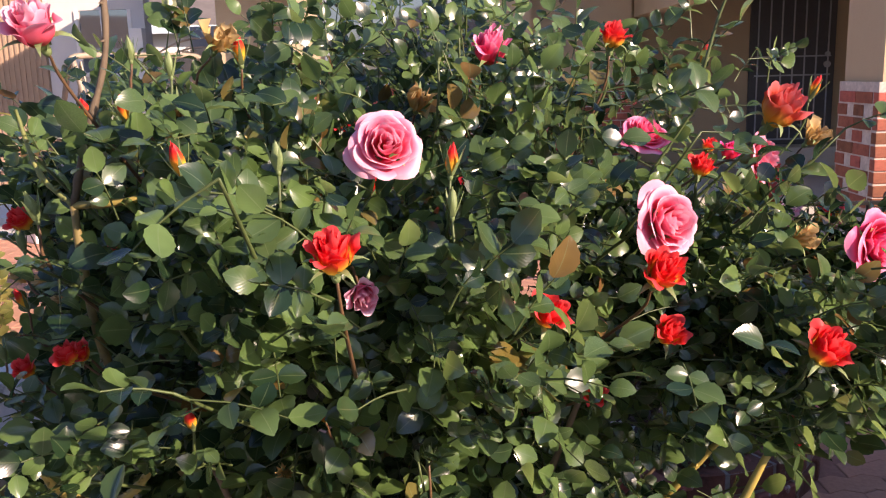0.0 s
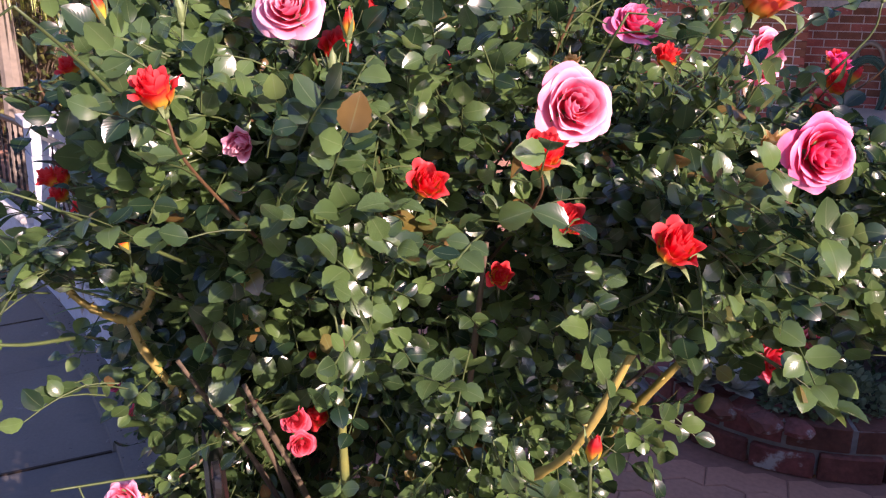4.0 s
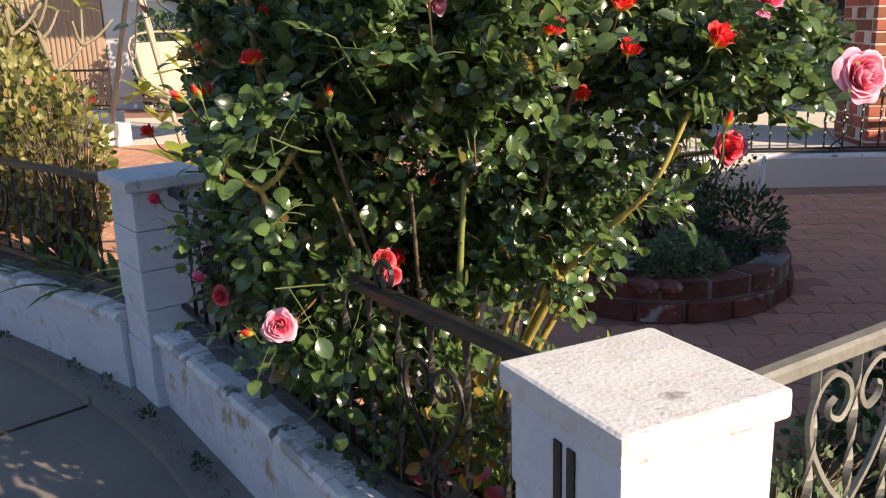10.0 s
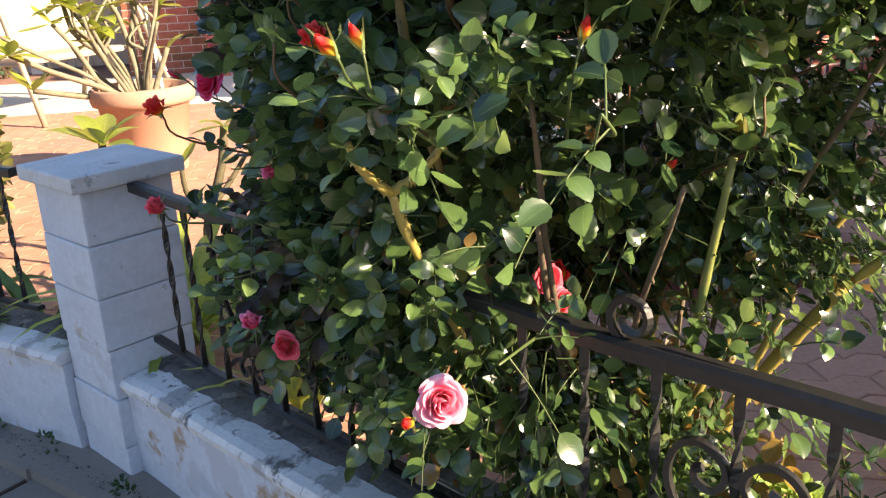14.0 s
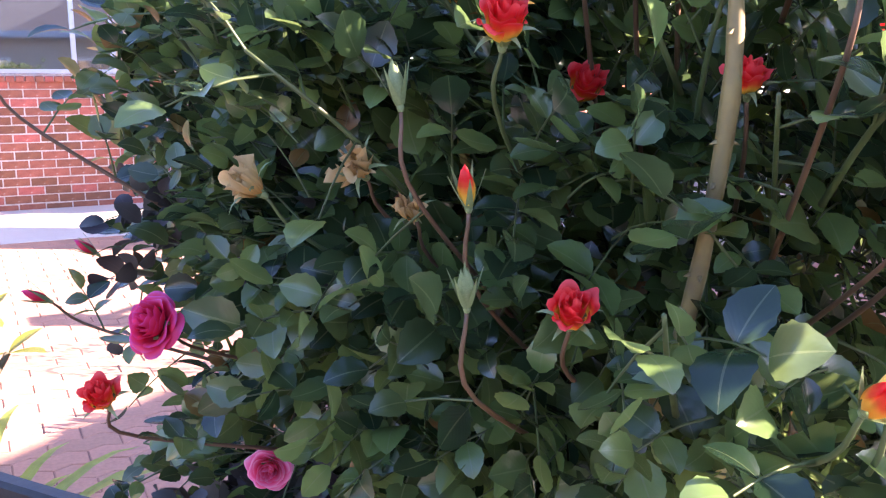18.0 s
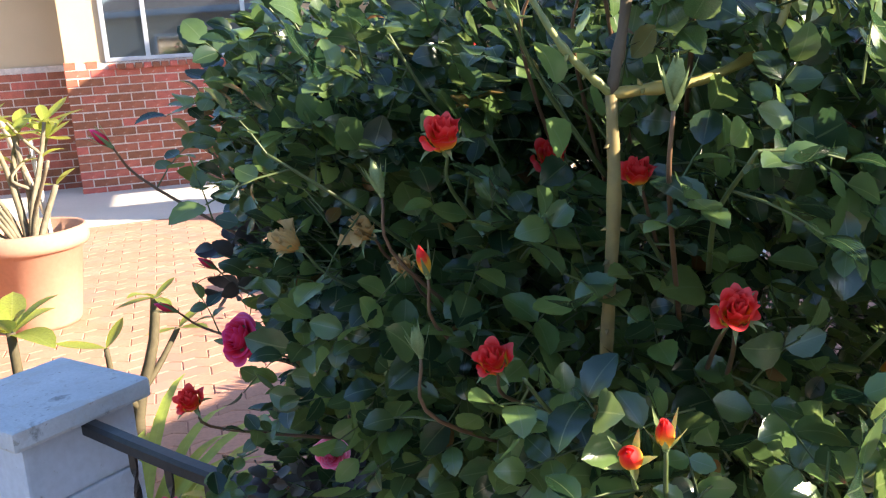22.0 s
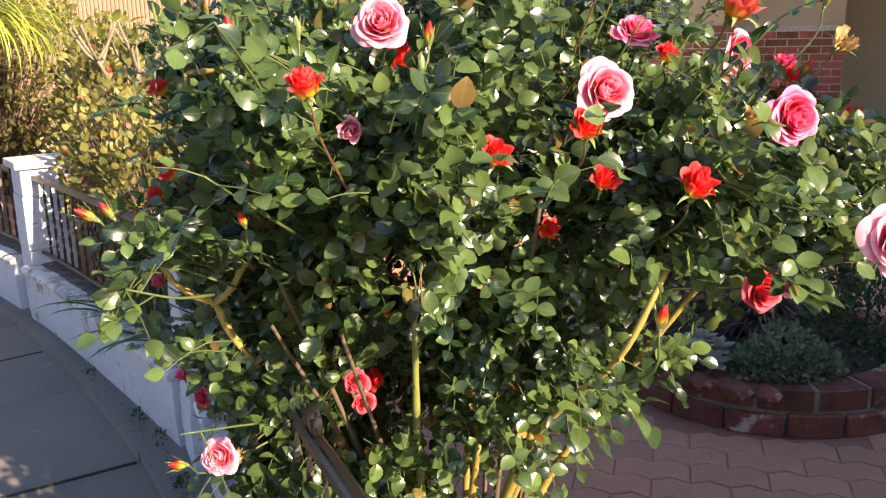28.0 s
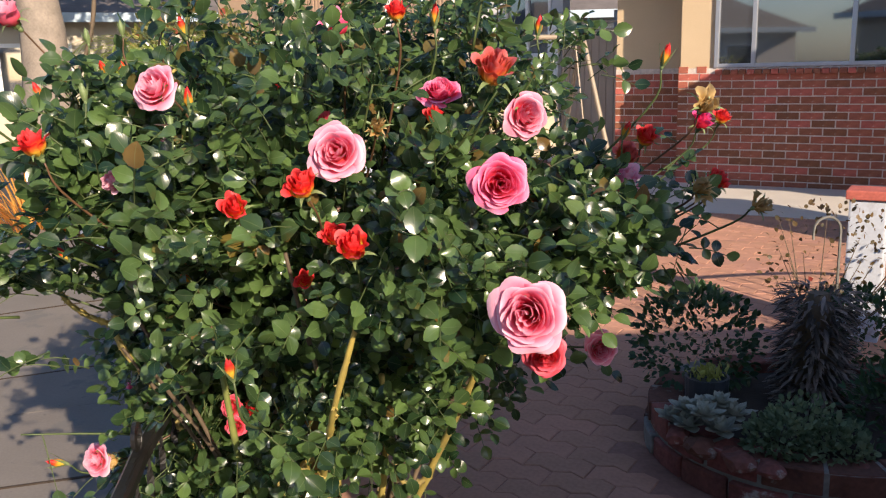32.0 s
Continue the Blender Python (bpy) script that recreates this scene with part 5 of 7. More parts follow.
# shaded hollows in the crown's front, under the upper tier
HOLLOWS = [(Vector((0.53, 0.74, 1.0)), 0.075), (Vector((0.42, 0.8, 0.88)), 0.09), (Vector((0.62, 0.68, 0.9)), 0.07), (Vector((0.66, 0.8, 1.16)), 0.06), (Vector((0.82, 0.7, 0.95)), 0.08), (Vector((0.3, 1.0, 0.75)), 0.09), (Vector((0.9, 0.85, 0.7)), 0.1)]
placed = 0
for i in range(240000):
    c, r, w = rng.choices(LOBES, [l[2] for l in LOBES])[0]
    q = rnd_dir(rng)
    k = rng.uniform(0.25, 1.02) ** 0.55 if rng.random() < 0.86 else rng.uniform(0.12, 0.6)
    p = Vector([c[j] + q[j] * r[j] * k for j in range(3)])
    dp = depth_in(p)
    if p.z < 0.36 or dp > 0.86 or not in_crown(p) or not free(p):
        continue
    if p.z > 1.3 and rng.random() < (0.62 if p.z > 1.38 else 0.3):
        continue
    if p.z < 0.78 and p.x < 0.6 and p.y < 0.88 + 0.1 * noise.noise(p * 9.0):
        continue
    if p.x < 0.42 and p.y < 0.74 and rng.random() < 0.55:
        continue
    if p.x < 0.45 and p.z < 1.12 and p.y < 0.86 - 0.6 * max(0.0, p.x - 0.25) + 0.05 * noise.noise(p * 6.0):
        continue
    if dp < 0.3 and noise.noise(p * 8.0) < 0.03 and rng.random() < 0.9:
        continue
    if p.z < 0.52 and p.x < 0.38 or p.z < 0.9 and p.x < 0.13 + 0.1 * p.y + 0.03 * noise.noise(p * 9.0):
        continue
    if p.x < 0.4 and dp < 0.35 and noise.noise(p * 8.0) < 0.12 and rng.random() < 0.6:
        continue
    if p.x < 0.4 and p.y < 1.15 and p.z < 1.12 and rng.random() < 0.35:
        continue
    if p.z < 0.7 - 0.25 * max(0.0, p.y - 0.95) and p.x > 0.57 and rng.random() < 0.96:
        continue
    if any(((p - v) * 1.0).length < r2 for v, r2 in HOLLOWS):
        continue
    out = (p - HEART).normalized()
    d = (out + rnd_dir(rng) * 0.75 + Vector((0, 0, 0.05))).normalized()
    size = rng.uniform(0.021, 0.035)
    if p.x < 0.55 and p.y > 0.88:       # the street side carries the larger leaves, more loosely
        if rng.random() < 0.35 or noise.noise(p * 7.0 + Vector((0, 5, 0))) < -0.1 and rng.random() < 0.7:
            continue
        size = rng.uniform(0.026, 0.043)
    if not free(p + d * size * 2.5) or not in_crown(p + d * size * 2.6, -0.02):
        continue
    up = (out * 0.42 + Vector((0.1, -0.52, 0.62)) + rnd_dir(rng) * 0.7).normalized()
    near = dp < 0.12 and (p.y < 0.8 or p.x < 0.36) and rng.random() < 0.25 and len(single) < 296
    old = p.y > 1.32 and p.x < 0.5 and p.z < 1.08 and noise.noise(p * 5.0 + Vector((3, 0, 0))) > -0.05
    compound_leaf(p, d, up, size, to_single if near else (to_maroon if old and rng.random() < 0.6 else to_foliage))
    placed += 1
    if placed >= 8200:
        break

# flowers on their stalks, each with a few leaves
for kind, col, p, w, fc in ROSES:
    head = rose(kind, col, p, w, fc)
    fv = Vector(fc).normalized()
    foot = head.matrix_basis.translation - fv * w * 0.12
    inner = foot - fv * 0.08 + (HEART - foot).normalized() * 0.14 + Vector((0, 0, -0.05))
    pts = spline([foot, foot - fv * 0.05 + Vector((0, 0, -0.012)), inner], 10)
    bm = bmesh.new()
    tube(bm, pts, [0.0014 + 0.0009 * k / 9 for k in range(10)], 6)
    smooth(part("flower_stalk", bm, M_STEMR if rng.random() < 0.45 else M_STEM, bush))
    for k in (5, 7, 9):
        d = (rnd_dir(rng) + fv * 0.4).normalized()
        if free(pts[k] + d * 0.09, -0.01):
            compound_leaf(pts[k], d, (Vector((0, -0.2, 1)) + fv * 0.5), rng.uniform(0.026, 0.036), to_foliage)

# loose low leaves about the foot of the canes, green and bronze
low_rng = random.Random(19)
for i in range(1000):
    p = Vector((low_rng.uniform(0.36, 0.66), low_rng.uniform(0.56, 1.1), low_rng.uniform(0.30, 0.76)))
    if p.x < 0.5 and p.y < 0.7 or p.x > 0.55 and p.z < 0.62 and low_rng.random() < 0.85 or not free(p) or noise.noise(p * 6.0) < -0.02 + 0.25 * max(0.0, 0.42 - p.z):
        continue
    d = (rnd_dir(low_rng) + Vector((-0.2, -0.6, 0.1))).normalized()
    up = (Vector((0.12, -0.6, 0.55)) + rnd_dir(low_rng) * 0.5).normalized()
    compound_leaf(p, d, up, low_rng.uniform(0.02, 0.033), to_bronze if low_rng.random() < 0.13 else to_foliage)

# twigs that end in young leaves, at the crown's edge
for i in range(70):
    c, r, w = rng.choices(LOBES, [l[2] for l in LOBES])[0]
    q = rnd_dir(rng)
    q.z = abs(q.z) * 0.7
    p = Vector([c[j] + q[j] * r[j] * 0.8 for j in range(3)])
    o = ((p - HEART).normalized() + Vector((0, 0, 0.55)) + rnd_dir(rng) * 0.3).normalized()
    e = p + o * rng.uniform(0.12, 0.22)
    if not free(e) or not in_crown(e, -0.055):
        continue
    pts = spline([p, p.lerp(e, 0.5) + rnd_dir(rng) * 0.01, e], 8)
    tube(stems, pts, [0.0026 - 0.0012 * k / 7 for k in range(8)], 5)
    for k in (2, 3, 5, 6, 7):
        d = (rnd_dir(rng) + o * 0.5).normalized()
        compound_leaf(pts[k], d, (Vector((0, -0.2, 1)) + rnd_dir(rng) * 0.3), rng.uniform(0.022, 0.038), to_foliage)

foliage.done("foliage", M_LEAF, bush, "dense glossy green rose leaves", kind="stuff")
bronze.done("bronze_foliage", M_BRONZE, bush, "yellowing bronze leaves near the foot", kind="stuff")
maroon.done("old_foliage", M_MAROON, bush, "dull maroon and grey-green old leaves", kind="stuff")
smooth(part("stalk_rest", stems, M_STEM, bush, kind="stuff"))
LEAF_ME = []
for V, F, UV in LEAFS:
    ob = mesh_arrays("leaf", V, F, UV, M_LEAF)
    LEAF_ME.append(ob.data)
    bpy.data.objects.remove(ob)
for m, k in single:
    ob = new("leaf", LEAF_ME[k])
    ob.parent = bush
    ob.matrix_basis = m
# the bronze young leaf near the front
for d in ((-0.5, -0.5, -0.4), (0.5, -0.5, -0.25), (-0.75, -0.1, 0.05)):
    V, F, UV = LEAFS[0]
    ob = mesh_arrays("leaf", V, F, UV, M_LEAFY, bush, "bronze young leaf")
    ob.matrix_basis = frame_of((0.575, 0.70, 1.105), d, (0, -0.6, 0.8), 0.04)


def cane(pts, r0, r1, material, thorns=14, name="cane"):
    """A thorny cane through pts, thinning from r0 to r1."""
    P = spline(pts, 22)
    bm = bmesh.new()
    tube(bm, P, [(r0 + (r1 - r0) * k / 21) * (1 + 0.09 * math.sin(k * 2.1) + (0.28 if k % 7 == 3 else 0.0)) for k in range(22)], 8)
    for i in range(thorns):
        k = rng.randrange(1, 20)
        t = (P[k + 1] - P[k]).normalized()
        s = t.orthogonal().normalized()
        s = Matrix.Rotation(rng.uniform(0, 6.28), 3, t) @ s
        r = r0 + (r1 - r0) * k / 21
        a = P[k] + s * r * 0.7
        tube(bm, [a, a + s * 0.006 - t * 0.002], [0.0028, 0.0003], 4)
    return smooth(part(name, bm, material, bush))


cane([(0.60, 1.05, 0.13), (0.44, 1.1, 0.45), (0.33, 1.12, 0.68), (0.262, 1.11, 0.80), (0.236, 1.108, 0.866)], 0.008, 0.006, M_CANEY, 30, name="main_cane")
cane([(0.236, 1.108, 0.866), (0.205, 1.095, 0.885), (0.172, 1.085, 0.915), (0.155, 1.08, 0.945)], 0.0062, 0.0045, M_CANEY, 14)
cane([(0.236, 1.108, 0.866), (0.262, 1.07, 0.90), (0.29, 1.03, 0.965)], 0.0062, 0.0045, M_CANEY, 16)
cane([(0.66, 1.0, 0.13), (0.663, 0.92, 0.35), (0.665, 0.838, 0.531), (0.667, 0.728, 0.706)], 0.0115, 0.0085, M_CANEY, 26, name="main_cane")
cane([(0.667, 0.74, 0.69), (0.685, 0.65, 0.79), (0.704, 0.547, 0.891), (0.74, 0.5, 1.02)], 0.006, 0.004, M_CANEY, 14)
cane([(0.72, 1.03, 0.13), (0.79, 0.97, 0.43), (0.853, 0.885, 0.625), (0.9, 0.8, 0.77), (0.94, 0.7, 0.92)], 0.0095, 0.005, M_CANEY, 26, name="main_cane")
cane([(0.842, 0.895, 0.6), (0.815, 0.865, 0.605), (0.79, 0.85, 0.635), (0.79, 0.85, 0.67)], 0.0055, 0.004, M_OLDCANE, 6)
cane([(0.7, 1.05, 0.13), (0.72, 1.0, 0.35), (0.76, 0.93, 0.55), (0.775, 0.86, 0.72), (0.77, 0.75, 0.86)], 0.0085, 0.005, M_CANEY, 22, name="main_cane")
cane([(0.655, 1.09, 0.13), (0.668, 1.04, 0.36), (0.673, 1.029, 0.5), (0.68, 1.0, 0.66)], 0.008, 0.0055, M_CANEY, 18, name="main_cane")
cane([(0.61, 1.0, 0.13), (0.6, 0.92, 0.34), (0.6, 0.84, 0.52), (0.59, 0.77, 0.68)], 0.008, 0.005, M_CANEY, 16, name="main_cane")
cane([(0.62, 1.0, 0.13), (0.56, 0.92, 0.4), (0.52, 0.86, 0.62), (0.5, 0.8, 0.9)], 0.008, 0.005, M_CANE, 14, name="main_cane")
cane([(0.58, 1.14, 0.13), (0.5, 1.17, 0.6), (0.32, 1.12, 0.9), (0.243, 1.075, 1.06), (0.222, 1.056, 1.18), (0.218, 1.055, 1.262)], 0.007, 0.0048, M_OLDCANE, 14, name="main_cane")
cane([(0.218, 1.055, 1.262), (0.235, 1.05, 1.33), (0.27, 1.06, 1.43), (0.28, 1.08, 1.53)], 0.0045, 0.0035, M_WOODY, 8)
cane([(0.218, 1.055, 1.262), (0.275, 1.0, 1.27), (0.36, 0.98, 1.30), (0.43, 0.99, 1.36)], 0.0045, 0.003, M_CANEY, 8)
cane([(0.218, 1.055, 1.262), (0.19, 1.08, 1.30), (0.18, 1.12, 1.37)], 0.0035, 0.002, M_CANE, 6)
for i in range(11):
    a = rng.uniform(0, 6.28)
    e = Vector((0.66 + 0.38 * math.cos(a), 1.1 + 0.45 * math.sin(a), rng.uniform(0.85, 1.1)))
    b = Vector((0.66 + 0.06 * math.cos(a), 1.02 + 0.07 * math.sin(a), 0.12))
    m1 = b.lerp(e, 0.45) + Vector((0, 0, 0.12))
    cane([b, m1 + Vector((0.03 * math.sin(3 * a), 0.04, 0)), e], 0.0062, 0.003, M_WOODY, 10, name="main_cane")


# ---- planter ring ----
RC, RR = Vector((2.12, 1.89)), 0.52
planter = thing("round_planter", "round raised planter of red brick with patchy mortar", "planter", at=(RC.x, RC.y, YARD))
for c in range(2):
    n = 19
    for k in range(n):
        a = 2 * math.pi * (k + 0.5 * c) / n
        bm = bmesh.new()
        out, inn, da, z = RR - 0.012 * c + random.uniform(-0.004, 0.004), RR - 0.12, math.pi / n * 0.94, c * 0.075
        rows = []
        for t in (-1, -0.33, 0.33, 1):
            rows.append([(r * math.cos(a + da * t), r * math.sin(a + da * t)) for r in (inn, out)])
        vb = [[bm.verts.new((*p, z)) for p in r] for r in rows]
        h = 0.066 + random.uniform(-0.004, 0.004)
        vt = [[bm.verts.new((p[0], p[1], z + h)) for p in r] for r in rows]
        for q in range(3):
            bm.faces.new((vt[q][0], vt[q][1], vt[q + 1][1], vt[q + 1][0]))
            bm.faces.new((vb[q][1], vt[q][1], vt[q + 1][1], vb[q + 1][1]))
            bm.faces.new((vb[q + 1][0], vt[q + 1][0], vt[q][0], vb[q][0]))
        bm.faces.new((vb[0][0], vt[0][0], vt[0][1], vb[0][1]))
        bm.faces.new((vb[3][1], vt[3][1], vt[3][0], vb[3][0]))
        bmesh.ops.recalc_face_normals(bm, faces=bm.faces)
        bmesh.ops.bevel(bm, geom=[e for e in bm.edges if e.calc_face_angle(0) > 0.8], offset=0.005, segments=1, affect="EDGES")
        part("brick", bm, M_OLDBRICK if (k * 7 + c * 3) % 9 else M_OLDMORTAR, planter)
bm = bmesh.new()
lathe(bm, [(0.0, 0.13), (0.3, 0.12), (RR - 0.12, 0.10), (RR - 0.12, 0.0)], 40, 0.01)
part("soil_bed", bm, M_SOIL, planter, "dark garden soil")
bm = bmesh.new()
lathe(bm, [(RR - 0.11, 0.0), (RR - 0.017, 0.0), (RR - 0.017, 0.137), (RR - 0.11, 0.137), (RR - 0.11, 0.001)], 48)
part("mortar", bm, M_OLDMORTAR, planter, "patchy grey mortar between the bricks")


def blades(name, label, category, at, n, ln, wide, material, spread=1.0, droop=0.6, seed=1, up=1.0, rim=0.03, group=""):
    """A tuft of arching strap leaves, each a part."""
    rg = random.Random(seed)
    t = thing(name, label, category, group, at)
    for k in range(n):
        a = rg.uniform(0, 6.28)
        d = Vector((math.cos(a), math.sin(a), 0))
        s = Vector((-d.y, d.x, 0))
        L = ln * rg.uniform(0.7, 1.15)
        el = math.atan2(up, spread * rg.uniform(0.3, 1.0))
        V, UV, F = [], [], []
        p = d * rim * rg.random()
        m = 8
        for j in range(m + 1):
            f = j / m
            w = wide * (0.7 + 0.6 * f) * (1 - f ** 3) + 0.0008
            for u in (-1, 0, 1):
                V.append(tuple(p + s * w * u + Vector((0, 0, 0.25 * w * abs(u)))))
                UV.append((u, f))
            p = p + (d * math.cos(el) + Vector((0, 0, math.sin(el)))) * L / m
            el -= droop * 2.2 / m * (0.4 + f)
        for j in range(m):
            for u in range(2):
                q = j * 3 + u
                F.append((q, q + 1, q + 4, q + 3))
        mesh_arrays("leaf", np.array(V), np.array(F), np.array(UV), material, t)
    return t


def leafy(name, label, category, at, blobs, n, size, material, seed=1, wide=0.36, stemmat=None, flat=0.5, group="", stalk=True):
    """A small shrub: leaves in blobs (centre, radii) about its foot, on thin stems."""
    rg = random.Random(seed)
    t = thing(name, label, category, group, at)
    B = Batch()
    LF = [leaflet(4, 0.2, c, 0.03, wide) for c in (0.2, -0.1, 0.4)]
    bm = bmesh.new()
    for k in range(n):
        c, r = rg.choice(blobs)
        q = rnd_dir(rg) * rg.uniform(0.45, 1.0) ** 0.5
        p = Vector([c[i] + q[i] * r[i] for i in range(3)])
        if p.z < 0.01:
            continue
        o = (Vector(q) + rnd_dir(rg) * 0.6 + Vector((0, 0, 0.3))).normalized()
        B.add(*rg.choice(LF), frame_of(p, o, (Vector((0, -0.1, 1)) * flat + Vector(q) * 0.6 + rnd_dir(rg) * 0.35), size * rg.uniform(0.6, 1.2)))
        if stalk and k % (14 if name == "twiggy_rose" else 6) == 0:
            b = Vector((rg.uniform(-0.03, 0.03), rg.uniform(-0.03, 0.03), 0))
            tube(bm, spline([b, b.lerp(p, 0.5) + Vector((0, 0, 0.03)), p], 5), [0.004, 0.003, 0.0025, 0.002, 0.001], 4)
    B.done("foliage", material, t, kind="stuff")
    if stalk:
        part("stem", bm, stemmat or M_WOODY, t, kind="stuff")
    else:
        bm.free()
    return t


leafy("mound_plant", "round grey-green mounding plant at the planter's edge", "plant", (1.92, 1.575, 0.265), [((0, 0, 0.05), (0.12, 0.11, 0.13)), ((0.09, -0.03, 0.02), (0.09, 0.09, 0.1)), ((-0.06, 0.02, 0.03), (0.09, 0.09, 0.1))], 2300, 0.021, M_SAGE, 3, stalk=False)
leafy("green_shrub", "feathery dark green plant in the planter", "plant", (2.26, 1.62, 0.26), [((0, 0, 0.1), (0.2, 0.16, 0.16)), ((0.15, 0.05, 0.12), (0.14, 0.14, 0.14))], 1500, 0.028, M_DKLEAF, 4, wide=0.2, stalk=False)
leafy("green_shrub", "dark green leafy plant at the back of the planter", "plant", (1.85, 2.2, 0.26), [((0, 0, 0.15), (0.22, 0.22, 0.2))], 1100, 0.03, M_DKLEAF, 5, wide=0.3, stalk=False)
leafy("green_shrub", "dark green leafy plant at the back of the planter", "plant", (2.36, 2.08, 0.26), [((0, 0, 0.15), (0.2, 0.25, 0.2))], 1000, 0.03, M_DKLEAF, 6, wide=0.3, stalk=False)
# spiky dried column
sp = thing("spiky_column_plant", "dark column of dried spiky leaves", "plant", at=(2.13, 1.93, 0.24))
bm = bmesh.new()
lathe(bm, [(0.05, 0), (0.07, 0.1), (0.06, 0.3), (0.03, 0.4)], 10)
part("stem", bm, M_WOODY, sp)
B = Batch()
rg = random.Random(9)
for k in range(1400):
    a, z = rg.uniform(0, 6.28), rg.uniform(0.02, 0.42)
    d = Vector((math.cos(a + rg.uniform(-0.5, 0.5)), math.sin(a + rg.uniform(-0.5, 0.5)), rg.uniform(-0.5, 0.35)))
    B.add(*leaflet(4, 0.3, 0.3, 0, 0.08), frame_of((0.075 * math.cos(a), 0.075 * math.sin(a), z), d, (0, 0, 1), rg.uniform(0.04, 0.085)))
B.done("dried_foliage", M_DRIED, sp, kind="stuff")
# pale rosettes
for i, (x, y, z, s) in enumerate(((1.66, 1.74, 0.30, 0.07), (1.73, 1.67, 0.31, 0.075), (1.71, 1.77, 0.34, 0.065), (1.63, 1.81, 0.30, 0.06), (1.79, 1.73, 0.33, 0.07), (1.69, 1.70, 0.35, 0.065), (1.76, 1.76, 0.36, 0.055), (1.67, 1.80, 0.33, 0.06))):
    t = thing("rosette_succulent", "pale grey rosette succulent among stones", "succulent", "planter succulents", (x, y, z))
    for k in range(16):
        f = k / 15
        V, F, UV = leaflet(4, 0.5, -0.3, 0, 0.3)
        a = k * 2.4
        ob = mesh_arrays("leaf", V, F, UV, M_PALE, t)
        ob.matrix_basis = frame_of((0, 0, 0.0), (math.cos(a) * (0.4 + f), math.sin(a) * (0.4 + f), 1.1 - f), (-math.cos(a), -math.sin(a), 1), s * (0.6 + 0.5 * f))
t = thing("yellow_succulent", "small yellow-green succulent in a dark round pot", "succulent", at=(1.78, 1.92, 0.26))
bm = bmesh.new()
lathe(bm, [(0.045, 0), (0.065, 0.05), (0.068, 0.13), (0.06, 0.13), (0.052, 0.11)], 20)
part("pot", bm, M_DARKPOT, t, "dark glazed pot")
B = Batch()
for k in range(120):
    a = rg.uniform(0, 6.28)
    r = rg.uniform(0, 0.06)
    B.add(*leaflet(4, 0.5, -0.3, 0, 0.35), frame_of((r * math.cos(a), r * math.sin(a), 0.12 + rg.uniform(0, 0.03)), rnd_dir(rg) + Vector((0, 0, 1.2)), (1, 0, 0.3), 0.022))
B.done("foliage", M_YGREEN, t, kind="stuff")
for i, (x, y, s) in enumerate(((1.67, 1.655, 0.05), (1.74, 1.60, 0.04), (1.80, 1.50, 0.04), (1.74, 1.55, 0.045), (2.03, 1.46, 0.035), (1.63, 1.74, 0.04), (1.80, 1.56, 0.035))):
    bm = bmesh.new()
    bmesh.ops.create_icosphere(bm, subdivisions=2, radius=s)
    for v in bm.verts:
        v.co *= 1 + 0.35 * noise.noise(v.co * 25 + Vector((i, 0, 0)))
        v.co.z *= 0.6
    ob = part("stone", bm, M_OLDBRICK)
    ob.location = (x, y, 0.275)
    tagged(ob, "rough reddish stone at the planter's rim", "stone", "planter stones")
# small white cut-out ornament
orn = thing("garden_ornament", "small white filigree butterfly ornament on a stake", "ornament", at=(2.47, 1.67, 0.40), rz=30)
for sx in (-1, 1):
    for (cx_, cz, r) in ((0.035, 0.17, 0.04), (0.03, 0.10, 0.032)):
        bm = bmesh.new()
        for rr in (r, r * 0.55):
            tube(bm, [(sx * (cx_ + rr * math.cos(a)), 0, cz + rr * 1.2 * math.sin(a)) for a in (k * math.pi / 10 for k in range(21))], 0.005, 4, square=True)
        part("wing", bm, M_WHITE, orn)
bm = bmesh.new()
tube(bm, [(0, 0, -0.16), (0, 0, 0.2)], 0.005, 6)
part("stake", bm, M_WHITE, orn)
# shepherd's hook
hook = thing("plant_hook", "thin grey metal plant hook", "hook", at=(2.42, 2.35, 0.2))
bm = bmesh.new()
tube(bm, [(0, 0, 0), (0, 0, 0.55)] + [(-0.05 + 0.05 * math.cos(a), 0, 0.55 + 0.05 * math.sin(a)) for a in (k * math.pi / 8 for k in range(1, 9))] + [(-0.1, 0, 0.52)], 0.005, 6)
part("rod", bm, M_GATEIRON, hook)
leafy("twiggy_rose", "thin twiggy rose with reddish leaves by the pillar", "rose bush", (2.45, 2.55, YARD), [((0, 0, 0.45), (0.22, 0.2, 0.25)), ((0.2, -0.1, 0.4), (0.2, 0.2, 0.25))], 420, 0.022, M_REDLEAF, 8)
leafy("twiggy_rose", "thin twiggy rose with reddish leaves by the pillar", "rose bush", (2.95, 2.35, YARD), [((0, 0, 0.4), (0.25, 0.2, 0.3))], 420, 0.022, M_DKLEAF, 9)

# ---- bed inside the fences ----
bm, rows = bmesh.new(), []
for j in range(25):             # low mound of soil along the street wall
    y = 0.36 + 0.94 * j / 24
    end = min(1.0, j / 4, (24 - j) / 4)
    row = []
    for x, z in ((0.395, 0.27), (0.5, 0.262), (0.62, 0.25), (0.74, 0.22), (0.84, 0.175), (0.9, 0.14)):
        row.append(bm.verts.new((x, y, 0.14 + (z - 0.14) * end + 0.014 * noise.noise(Vector((x * 14, y * 14, 2))))))
    rows.append(row)
for a, b in zip(rows, rows[1:]):
    for k in range(5):
        bm.faces.new((a[k], a[k + 1], b[k + 1], b[k]))
bmesh.ops.recalc_face_normals(bm, faces=bm.faces)
